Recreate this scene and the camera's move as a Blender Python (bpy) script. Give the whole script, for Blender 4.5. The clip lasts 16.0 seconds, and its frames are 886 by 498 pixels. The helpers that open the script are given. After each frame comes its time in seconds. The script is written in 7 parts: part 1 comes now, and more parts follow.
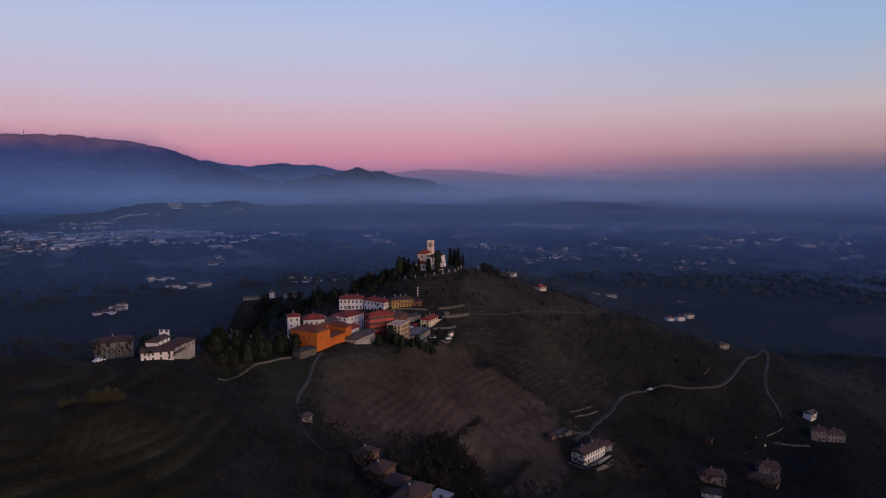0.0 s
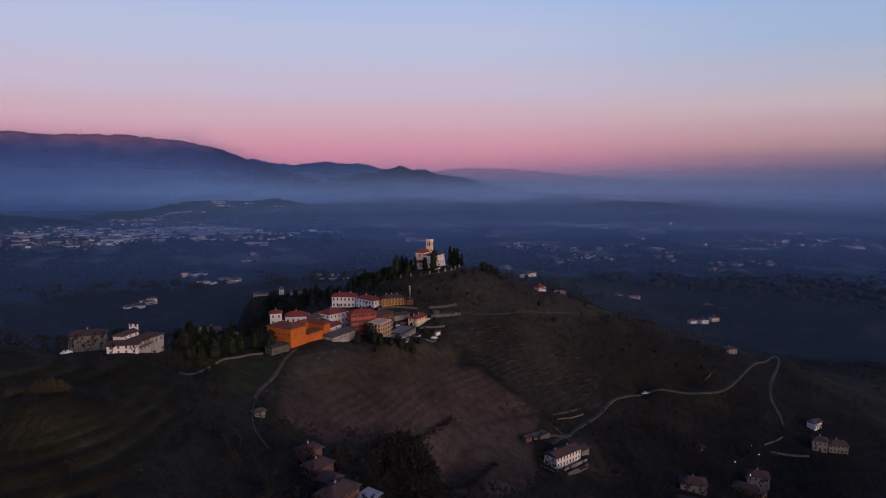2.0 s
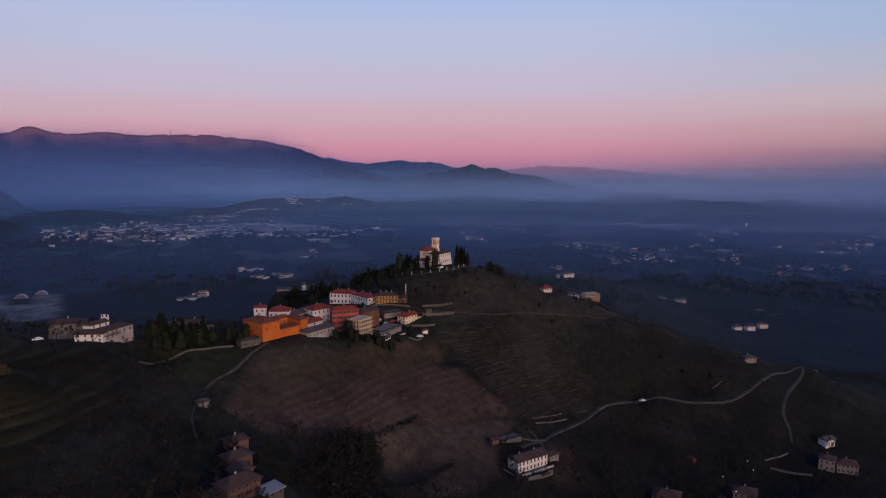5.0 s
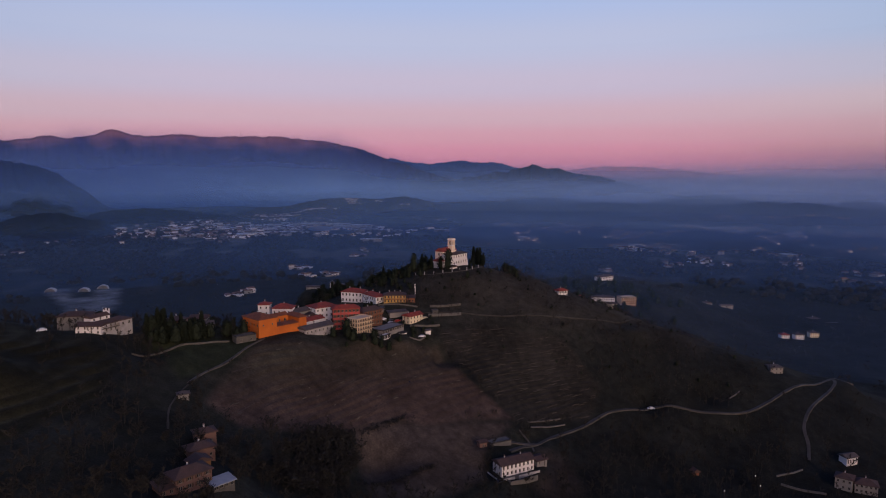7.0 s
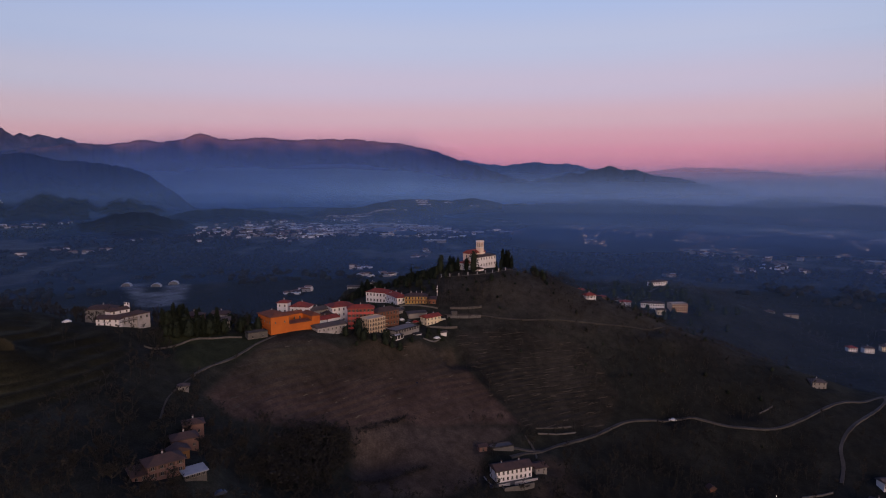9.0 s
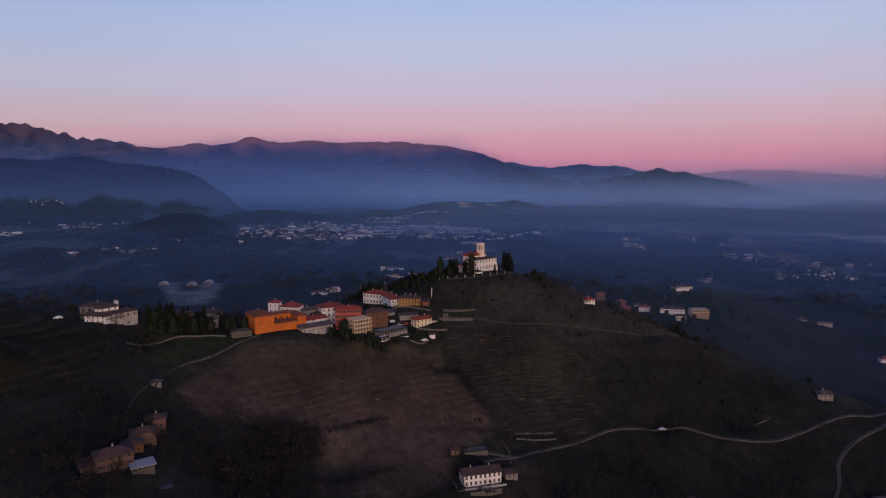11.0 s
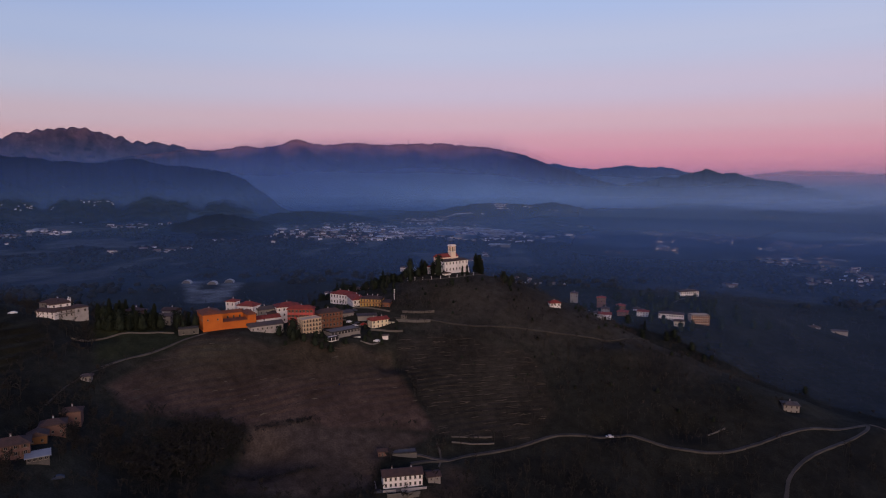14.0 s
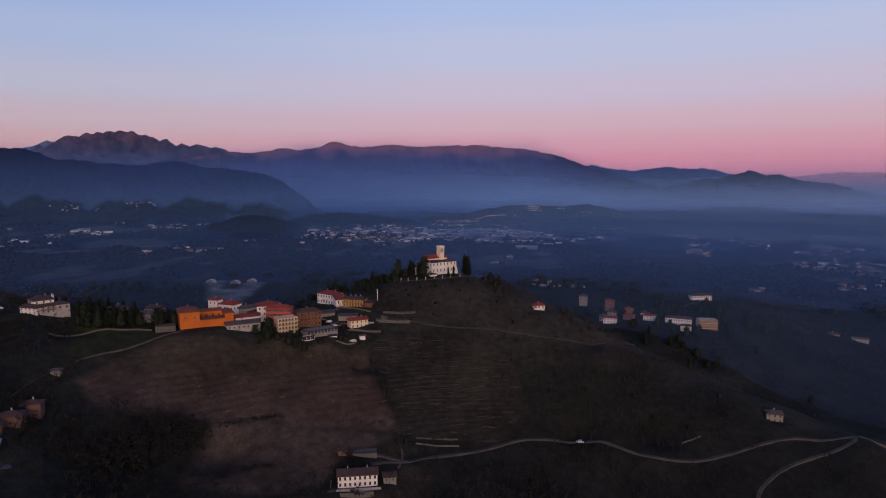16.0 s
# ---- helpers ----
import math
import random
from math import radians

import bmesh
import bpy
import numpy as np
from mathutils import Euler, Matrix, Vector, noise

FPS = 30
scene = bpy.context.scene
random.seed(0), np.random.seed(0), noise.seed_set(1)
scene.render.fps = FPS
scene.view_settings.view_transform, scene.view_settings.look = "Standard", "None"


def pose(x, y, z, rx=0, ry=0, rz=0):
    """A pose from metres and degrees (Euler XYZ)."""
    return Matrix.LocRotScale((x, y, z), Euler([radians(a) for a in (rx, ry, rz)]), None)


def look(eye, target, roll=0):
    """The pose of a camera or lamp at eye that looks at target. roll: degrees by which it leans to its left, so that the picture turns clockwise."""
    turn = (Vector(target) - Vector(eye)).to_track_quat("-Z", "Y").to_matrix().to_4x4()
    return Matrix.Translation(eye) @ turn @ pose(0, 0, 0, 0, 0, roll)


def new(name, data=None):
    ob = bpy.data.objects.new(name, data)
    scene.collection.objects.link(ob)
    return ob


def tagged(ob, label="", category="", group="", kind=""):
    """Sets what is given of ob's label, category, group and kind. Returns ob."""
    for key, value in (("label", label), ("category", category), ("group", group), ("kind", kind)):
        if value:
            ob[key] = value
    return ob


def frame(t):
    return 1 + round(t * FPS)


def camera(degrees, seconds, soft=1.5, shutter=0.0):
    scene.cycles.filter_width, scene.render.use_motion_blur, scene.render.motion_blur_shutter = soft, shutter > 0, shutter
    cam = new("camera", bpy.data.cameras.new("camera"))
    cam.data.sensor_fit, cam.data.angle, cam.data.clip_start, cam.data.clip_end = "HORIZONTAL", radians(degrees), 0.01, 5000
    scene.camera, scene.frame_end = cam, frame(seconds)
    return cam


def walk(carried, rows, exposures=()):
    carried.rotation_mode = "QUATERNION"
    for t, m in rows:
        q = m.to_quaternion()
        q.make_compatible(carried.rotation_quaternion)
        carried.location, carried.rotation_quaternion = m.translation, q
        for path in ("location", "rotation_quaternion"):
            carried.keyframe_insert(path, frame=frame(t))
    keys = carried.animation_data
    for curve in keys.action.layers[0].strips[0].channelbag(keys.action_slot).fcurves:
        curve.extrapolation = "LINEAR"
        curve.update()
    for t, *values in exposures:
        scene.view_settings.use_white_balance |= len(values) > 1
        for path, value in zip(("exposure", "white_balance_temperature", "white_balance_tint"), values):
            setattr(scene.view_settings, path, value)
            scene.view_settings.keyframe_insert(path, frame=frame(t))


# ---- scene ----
cam = camera(68.5, 16.0, soft=1.05)
METRES, EYE, TILT, LEAN, TURN = 290.0, 90.6, -6.3, 0.0, 0.0
ROWS = [
    (0.0, 0.0, 0.0, 0.0, 0.0, 0.0, -0.0),
    (0.5, 0.0284, 0.0007, 0.0003, 1.1, -0.05, -0.14),
    (1.0, 0.0607, 0.002, 0.0006, 2.44, -0.08, -0.28),
    (1.5, 0.0895, 0.0041, 0.0012, 3.4, -0.13, -0.4),
    (2.0, 0.1196, 0.0063, 0.0016, 4.07, -0.15, -0.49),
    (2.5, 0.1485, 0.0095, 0.0019, 5.57, -0.18, -0.66),
    (3.0, 0.1811, 0.0134, 0.0026, 6.54, -0.24, -0.77),
    (3.5, 0.21, 0.0171, 0.0031, 7.53, -0.26, -0.87),
    (4.0, 0.2405, 0.022, 0.0036, 8.67, -0.3, -1.0),
    (6.5, 0.3901, 0.0542, 0.0077, 15.01, -0.49, -1.68),
    (7.0, 0.4217, 0.0633, 0.009, 16.71, -0.52, -1.86),
    (7.5, 0.4498, 0.0723, 0.0101, 18.35, -0.54, -2.03),
    (8.0, 0.4793, 0.0828, 0.0113, 20.16, -0.55, -2.21),
    (8.5, 0.5068, 0.0937, 0.0126, 21.86, -0.57, -2.36),
    (9.0, 0.5367, 0.1066, 0.0142, 23.52, -0.64, -2.54),
    (9.5, 0.5638, 0.1188, 0.0158, 24.72, -0.65, -2.66),
    (10.0, 0.5921, 0.1322, 0.0173, 25.85, -0.66, -2.77),
    (12.5, 0.7313, 0.2094, 0.0252, 29.79, -0.67, -3.14),
    (13.0, 0.7608, 0.2273, 0.0269, 30.24, -0.7, -3.17),
    (13.5, 0.7874, 0.2438, 0.0286, 31.41, -0.72, -3.28),
    (14.0, 0.8147, 0.2616, 0.0304, 32.27, -0.75, -3.36),
    (14.5, 0.8405, 0.2791, 0.032, 32.99, -0.76, -3.42),
    (15.0, 0.8692, 0.2988, 0.0336, 33.7, -0.77, -3.48),
    (15.5, 0.894, 0.3169, 0.0349, 34.3, -0.76, -3.54),
    (16.0, 0.9207, 0.3368, 0.0366, 35.88, -0.81, -3.68),
]
walk(cam, [(t, pose(0, 0, EYE, TILT, LEAN, TURN) @ pose(METRES * x, METRES * y, METRES * z, 90 + pitch, roll, yaw)) for t, x, y, z, yaw, pitch, roll in ROWS])

# ---- sky, sun ----
def lin(r, g, b, a=1.0):
    """A display colour (0 to 255) as linear values."""
    return tuple((c / 255 / 12.92 if c <= 10 else ((c / 255 + 0.055) / 1.055) ** 2.4) for c in (r, g, b)) + (a,)


SUN_AZ = 135.0    # degrees clockwise from +y
SUN_EL = 5.0
sun_dir = Vector((math.sin(radians(SUN_AZ)) * math.cos(radians(SUN_EL)), math.cos(radians(SUN_AZ)) * math.cos(radians(SUN_EL)), math.sin(radians(SUN_EL))))

world = bpy.data.worlds.new("dusk_sky")
scene.world = world
world.use_nodes = True
wn, wl = world.node_tree.nodes, world.node_tree.links
wn.clear()


def world_node(kind, **values):
    n = wn.new(kind)
    for k, v in values.items():
        n.inputs[k].default_value = v
    return n


def sky_ramp(stops):
    r = wn.new("ShaderNodeValToRGB")
    r.color_ramp.interpolation = "EASE"
    e = r.color_ramp.elements
    e[0].position, e[0].color = stops[0]
    e[1].position, e[1].color = stops[-1]
    for p, c in stops[1:-1]:
        e.new(p).color = c
    return r


coord = wn.new("ShaderNodeTexCoord")
split = wn.new("ShaderNodeSeparateXYZ")
wl.new(coord.outputs["Generated"], split.inputs[0])
up = wn.new("ShaderNodeMapRange")
up.inputs["From Min"].default_value, up.inputs["From Max"].default_value = -0.10, 0.60
wl.new(split.outputs["Z"], up.inputs["Value"])


def elev(z):
    return (z + 0.10) / 0.70


pink_side = sky_ramp([(elev(-0.10), lin(26, 30, 48)), (elev(-0.04), lin(48, 56, 86)), (elev(-0.015), lin(90, 92, 126)), (elev(0.002), lin(186, 126, 150)), (elev(0.016), lin(211, 136, 157)),
                      (elev(0.034), lin(216, 145, 163)), (elev(0.055), lin(213, 158, 173)), (elev(0.085), lin(208, 173, 187)),
                      (elev(0.13), lin(198, 186, 208)), (elev(0.19), lin(186, 192, 220)), (elev(0.26), lin(170, 188, 228)), (elev(0.36), lin(110, 136, 196)), (elev(0.60), lin(52, 72, 128))])
grey_side = sky_ramp([(elev(-0.10), lin(20, 24, 36)), (elev(-0.04), lin(40, 46, 64)), (elev(-0.012), lin(70, 72, 90)), (elev(0.006), lin(98, 90, 108)), (elev(0.022), lin(140, 113, 124)),
                      (elev(0.042), lin(179, 143, 146)), (elev(0.065), lin(190, 159, 165)), (elev(0.10), lin(194, 179, 186)),
                      (elev(0.14), lin(176, 181, 201)), (elev(0.19), lin(157, 179, 212)), (elev(0.26), lin(142, 175, 222)), (elev(0.36), lin(98, 132, 196)), (elev(0.60), lin(48, 70, 128))])
west_side = sky_ramp([(elev(-0.10), lin(60, 46, 40)), (elev(-0.02), lin(150, 90, 60)), (elev(0.02), (1.5, 0.72, 0.30, 1)), (elev(0.08), (1.25, 0.75, 0.40, 1)),
                      (elev(0.2), (0.66, 0.54, 0.48, 1)), (elev(0.36), lin(130, 140, 178)), (elev(0.60), lin(56, 74, 126))])
left_side = sky_ramp([(elev(-0.10), lin(24, 29, 46)), (elev(-0.04), lin(46, 54, 82)), (elev(-0.015), lin(86, 90, 122)), (elev(0.002), lin(140, 114, 142)), (elev(0.016), lin(178, 128, 148)),
                      (elev(0.034), lin(200, 150, 160)), (elev(0.055), lin(202, 165, 171)), (elev(0.085), lin(194, 174, 186)),
                      (elev(0.13), lin(182, 183, 204)), (elev(0.19), lin(166, 180, 214)), (elev(0.26), lin(146, 170, 218)), (elev(0.36), lin(100, 128, 190)), (elev(0.60), lin(50, 70, 126))])
for r in (pink_side, grey_side, west_side, left_side):
    wl.new(up.outputs[0], r.inputs[0])


def toward(az, low, high):
    """0 to 1 as the sky direction turns towards that compass bearing."""
    d = wn.new("ShaderNodeVectorMath")
    d.operation = "DOT_PRODUCT"
    d.inputs[1].default_value = (math.sin(radians(az)), math.cos(radians(az)), 0)
    wl.new(coord.outputs["Generated"], d.inputs[0])
    m = wn.new("ShaderNodeMapRange")
    m.interpolation_type = "SMOOTHSTEP"
    m.inputs["From Min"].default_value, m.inputs["From Max"].default_value = low, high
    wl.new(d.outputs["Value"], m.inputs["Value"])
    return m.outputs[0]


def sky_mix(fac, a, b):
    m = wn.new("ShaderNodeMix")
    m.data_type = "RGBA"
    wl.new(fac, m.inputs["Factor"])
    wl.new(a, m.inputs["A"])
    wl.new(b, m.inputs["B"])
    return m.outputs["Result"]


front = sky_mix(toward(62.0, 0.42, 0.92), pink_side.outputs[0], grey_side.outputs[0])
front = sky_mix(toward(-92.0, 0.50, 1.0), front, left_side.outputs[0])
whole = sky_mix(toward(SUN_AZ, 0.35, 1.0), front, west_side.outputs[0])
back = world_node("ShaderNodeBackground", Strength=1.0)
out = wn.new("ShaderNodeOutputWorld")
wl.new(whole, back.inputs["Color"])
wl.new(back.outputs[0], out.inputs[0])

sun = new("sun", bpy.data.lights.new("sun", "SUN"))
sun.data.energy, sun.data.angle, sun.data.color = 2.15, radians(48), (1.0, 0.72, 0.58)
sun.matrix_world = look(sun_dir * 100, (0, 0, 0))

# ---- materials ----
def material(name, colour, rough=0.8, vary=0.25, scale=1.0, bump=0.0, fine=8.0, metallic=0.0, island=0.0, second=None, spec=0.3):
    """A procedural surface: base colour broken up at two scales, with fine relief; second: a colour that it wears to."""
    m = bpy.data.materials.new(name)
    m.use_nodes = True
    n, l = m.node_tree.nodes, m.node_tree.links
    b = n["Principled BSDF"]
    b.inputs["Roughness"].default_value, b.inputs["Metallic"].default_value = rough, metallic
    b.inputs["Specular IOR Level"].default_value = spec
    co = n.new("ShaderNodeTexCoord")
    big, small = n.new("ShaderNodeTexNoise"), n.new("ShaderNodeTexNoise")
    for t, s in ((big, scale), (small, scale * fine)):
        t.inputs["Scale"].default_value, t.inputs["Detail"].default_value = s, 4
        l.new(co.outputs["Object"], t.inputs["Vector"])
    ramp = n.new("ShaderNodeMix")
    ramp.data_type = "RGBA"
    other = second or tuple(c * (1 - vary) for c in colour[:3])
    ramp.inputs["A"].default_value, ramp.inputs["B"].default_value = (*colour[:3], 1), (*other[:3], 1)
    fac = n.new("ShaderNodeMapRange")
    fac.inputs["From Min"].default_value, fac.inputs["From Max"].default_value = 0.35, 0.68
    l.new(big.outputs["Fac"], fac.inputs["Value"])
    l.new(fac.outputs[0], ramp.inputs["Factor"])
    hsv = n.new("ShaderNodeHueSaturation")
    l.new(ramp.outputs["Result"], hsv.inputs["Color"])
    val = n.new("ShaderNodeMapRange")
    val.inputs["To Min"].default_value, val.inputs["To Max"].default_value = 1 - vary, 1 + vary
    l.new(small.outputs["Fac"], val.inputs["Value"])
    last = val.outputs[0]
    if island:
        g = n.new("ShaderNodeNewGeometry")
        iv = n.new("ShaderNodeMapRange")
        iv.inputs["To Min"].default_value, iv.inputs["To Max"].default_value = 1 - island, 1 + island
        l.new(g.outputs["Random Per Island"], iv.inputs["Value"])
        mu = n.new("ShaderNodeMath")
        mu.operation = "MULTIPLY"
        l.new(last, mu.inputs[0])
        l.new(iv.outputs[0], mu.inputs[1])
        last = mu.outputs[0]
    l.new(last, hsv.inputs["Value"])
    l.new(hsv.outputs[0], b.inputs["Base Color"])
    if bump:
        bp = n.new("ShaderNodeBump")
        bp.inputs["Strength"].default_value, bp.inputs["Distance"].default_value = 0.6, bump
        l.new(small.outputs["Fac"], bp.inputs["Height"])
        l.new(bp.outputs[0], b.inputs["Normal"])
    return m


def tile_material(name, colour, second):
    """Clay roof tiles: rows across the slope, mottled with age and lichen."""
    m = material(name, colour, 0.85, 0.3, 0.35, 0.0, 9.0, second=second)
    n, l = m.node_tree.nodes, m.node_tree.links
    co = n.new("ShaderNodeTexCoord")
    w = n.new("ShaderNodeTexWave")
    w.bands_direction = "X"
    w.inputs["Scale"].default_value, w.inputs["Distortion"].default_value = 1.2, 0.6
    l.new(co.outputs["Object"], w.inputs["Vector"])
    bp = n.new("ShaderNodeBump")
    bp.inputs["Strength"].default_value, bp.inputs["Distance"].default_value = 0.7, 0.12
    l.new(w.outputs["Fac"], bp.inputs["Height"])
    l.new(bp.outputs[0], n["Principled BSDF"].inputs["Normal"])
    return m


M_BALCONY = material("timber_balcony", (0.30, 0.13, 0.07), 0.8, 0.2, 0.8, 0.01, second=(0.20, 0.09, 0.05))
M_ORANGE = material("orange_render", (0.58, 0.155, 0.024), 0.85, 0.14, 0.12, 0.02, second=(0.46, 0.112, 0.020))
M_WHITE = material("white_render", (0.84, 0.79, 0.76), 0.85, 0.08, 0.15, 0.02, second=(0.74, 0.69, 0.66))
M_WORN = material("weathered_white_render", (0.44, 0.41, 0.40), 0.9, 0.15, 0.3, 0.02, second=(0.30, 0.28, 0.27))
M_CREAM = material("cream_render", (0.66, 0.50, 0.34), 0.85, 0.10, 0.15, 0.02, second=(0.55, 0.42, 0.29))
M_YELLOW = material("yellow_render", (0.56, 0.35, 0.10), 0.85, 0.10, 0.15, 0.02, second=(0.46, 0.28, 0.10))
M_PALE = material("pale_yellow_render", (0.80, 0.68, 0.47), 0.85, 0.08, 0.15, 0.02)
M_CHURCH = material("church_render", (0.84, 0.66, 0.50), 0.85, 0.08, 0.15, 0.02)
M_RED = material("red_render", (0.468, 0.082, 0.074), 0.85, 0.12, 0.15, 0.02, second=(0.38, 0.08, 0.07))
M_BROWN = material("brown_render", (0.20, 0.085, 0.050), 0.85, 0.15, 0.15, 0.02)
M_OCHRE = material("ochre_render", (0.19, 0.095, 0.04), 0.85, 0.12, 0.15, 0.02)
M_PINK = material("salmon_render", (0.185, 0.105, 0.085), 0.85, 0.12, 0.15, 0.02)
M_GREY = material("grey_render", (0.27, 0.245, 0.225), 0.9, 0.15, 0.2, 0.02)
M_STONE = material("field_stone", (0.125, 0.112, 0.10), 0.95, 0.35, 0.5, 0.12, 6.0, second=(0.085, 0.08, 0.07))
M_TILE = tile_material("red_clay_tiles", (0.35, 0.062, 0.044), (0.21, 0.048, 0.038))
M_TILE_ORANGE = tile_material("orange_brown_clay_tiles", (0.26, 0.085, 0.042), (0.17, 0.060, 0.035))
M_TILE_BROWN = tile_material("brown_clay_tiles", (0.108, 0.064, 0.053), (0.074, 0.050, 0.045))
M_TILE_GREY = tile_material("grey_weathered_tiles", (0.13, 0.10, 0.09), (0.09, 0.08, 0.08))
M_FLAT = material("flat_roof_felt", (0.060, 0.056, 0.055), 0.95, 0.25, 0.2, 0.0, spec=0.1)
M_GLASS = material("dark_window_glass", (0.020, 0.022, 0.028), 0.12, 0.1, 1.0, spec=0.5)
M_FRAME = material("painted_window_frame", (0.22, 0.19, 0.16), 0.6, 0.1, 2.0)
M_SHUTTER = material("dark_wood_shutter", (0.10, 0.055, 0.035), 0.7, 0.2, 2.0)
M_CONCRETE = material("concrete", (0.145, 0.135, 0.125), 0.9, 0.2, 0.4, 0.03)
M_METAL = material("galvanised_metal", (0.5, 0.5, 0.52), 0.4, 0.1, 1.0, metallic=0.8)
M_CARPAINT = material("white_car_paint", (0.75, 0.75, 0.76), 0.25, 0.03, 1.0, spec=0.5)
M_SHEET = material("pale_roof_sheet", (0.32, 0.34, 0.37), 0.6, 0.15, 0.5)
M_RUBBER = material("black_rubber", (0.02, 0.02, 0.02), 0.8, 0.1, 2.0)
M_ROAD = material("pale_worn_road", (0.088, 0.080, 0.070), 0.9, 0.3, 0.12, 0.02, second=(0.050, 0.046, 0.042))
M_LANE = material("worn_earth_lane", (0.068, 0.061, 0.051), 0.95, 0.3, 0.2, 0.05, second=(0.040, 0.036, 0.030))
M_TRACK = material("gravel_track", (0.11, 0.098, 0.083), 0.95, 0.2, 0.25, 0.05, second=(0.07, 0.062, 0.054))
M_BARK = material("winter_bark", (0.026, 0.0245, 0.0225), 0.95, 0.3, 1.5, 0.0)
M_TWIG = material("bare_twigs", (0.0370, 0.0340, 0.0300), 0.95, 0.30, 0.05, island=0.35, second=(0.026, 0.0245, 0.0220), spec=0.05)
M_BRUSH = material("dry_brushwood", (0.062, 0.052, 0.044), 0.95, 0.30, 0.05, island=0.4, second=(0.040, 0.036, 0.032), spec=0.05)
M_CYPRESS = material("cypress_foliage", (0.016, 0.021, 0.014), 0.9, 0.3, 1.2, island=0.35, spec=0.08)
M_CONIFER = material("conifer_foliage", (0.020, 0.026, 0.017), 0.9, 0.3, 1.0, island=0.35, spec=0.08)
M_DRY = material("dry_reeds", (0.066, 0.059, 0.037), 0.95, 0.25, 0.8, island=0.3)
M_BANK = material("dry_grass_bank", (0.060, 0.052, 0.042), 0.95, 0.3, 0.3, island=0.6)
M_FARWOOD = material("far_winter_wood", (0.013, 0.0140, 0.0145), 0.95, 0.3, 0.05, island=0.3)
M_TOWNWALL = material("town_walls", (0.66, 0.60, 0.55), 0.9, 0.05, 0.02, island=0.75)
M_FARWALL = material("mountain_house_walls", (0.42, 0.38, 0.35), 0.9, 0.05, 0.02, island=0.6)
M_TOWNROOF = material("town_roofs", (0.15, 0.085, 0.07), 0.9, 0.05, 0.02, island=0.5)
M_SHED = material("warehouse_roofs", (0.46, 0.46, 0.46), 0.7, 0.1, 0.02, island=0.6)


# a few town houses catch the light, most are dull
_n, _l = M_TOWNWALL.node_tree.nodes, M_TOWNWALL.node_tree.links
_g = next(k for k in _n if k.bl_idname == "ShaderNodeNewGeometry")
_p = _n.new("ShaderNodeMath")
_p.operation = "POWER"
_p.inputs[1].default_value = 2.6
_to = _g.outputs["Random Per Island"].links[0].to_socket
_to.node.inputs["To Min"].default_value, _to.node.inputs["To Max"].default_value = 0.22, 1.6
_l.new(_g.outputs["Random Per Island"], _p.inputs[0])
_l.new(_p.outputs[0], _to)
# ---- the land ----
GX, GY, GSTEP, GWIDE = -330.0, 60.0, 85.0, 95.0
KNOTS = [
    (37.7, 34.7, 28.3, 23.1, -15.6, 44.8, 6.1, 0.6, 4.6, 0.6),
    (20.1, 11.3, 21.6, 23.6, 46.1, 13.2, -12.5, -0.8, 2.1, 0.3),
    (32.7, 39.8, 44.9, 24.0, -5.1, 0.3, 14.4, -2.9, -6.2, -0.8),
    (14.2, 15.4, 1.3, 42.9, 14.2, 15.2, -3.7, 11.2, 1.2, -0.7),
    (-4.3, -8.4, 0.7, 26.2, 16.4, 0.4, -8.0, 5.3, -7.1, -3.2),
    (-2.0, -6.0, 24.3, 28.5, 48.8, 43.9, 32.6, 15.1, -6.0, -1.6),
    (2.0, -1.3, 4.9, 3.6, 13.3, -11.5, -6.1, 4.2, 2.2, 3.2),
    (0.7, -0.0, -2.2, -0.5, 10.1, 2.2, -0.3, -6.1, -2.6, 1.1),
    (0.0, 0.0, -0.0, 1.2, 3.1, 1.3, 0.1, -1.1, -0.6, 0.0),
]
# level places: x, y, radius, height
PLATEAUS = [
    (-60, 310, 28, 8.9), (-12, 186, 16, -5.2), (-23.6, 338, 16, 4.8), (-40, 362, 20, 5.2), (-64, 402, 26, 6.5), (-12, 378, 13, 1.2),
    (-3, 464, 30, 25.2), (-101, 257, 18, 17.5), (-135, 268, 22, 17), (63, 297, 12, -44.8), (78, 309, 10, -44.6), (55, 308, 7, -38),
    (77, 333, 8, -43.5), (132, 404, 9, -45.3), (247, 489, 17, -43.2), (-112, 240, 14, 21.3), (-82, 253, 12, 10.5), (213, 478, 8, -38.5),
    (170, 421, 14, -43.6), (118, 459, 12, -9.3), (24, 266, 14, -37), (20, 364, 9, -16.5), (288, 815, 45, -85), (-102, 187, 16, 24.5),
    (-9, 357, 12, 0.3), (-122, 520, 26, -7.5), (-149, 560, 24, -13), (-166, 555, 22, -15),
]
FIELD = [(-57, 296), (-23, 322), (12, 372), (20, 364), (63, 343), (44, 325), (27, 304), (14, 298), (2, 274), (-10, 256), (-28, 235), (-44, 236), (-50, 258)]
LOWFIELD = [(14, 297), (27, 303), (46, 325), (62, 338), (56, 305), (60, 290), (52, 270), (38, 255), (27, 240), (20, 250), (11, 263), (6, 271), (3, 276)]
YARD = [(-710, 755), (-718, 779), (-700, 788), (-685, 769), (-640, 728), (-613, 746), (-652, 783), (-656, 808), (-630, 812), (-615, 792), (-550, 723), (-517, 673), (-553, 648)]
WOODSLOPE = [(66, 352), (88, 366), (104, 400), (84, 428), (118, 462), (150, 476), (225, 478), (262, 500), (300, 420), (230, 330), (170, 270), (110, 250), (84, 290), (92, 330)]
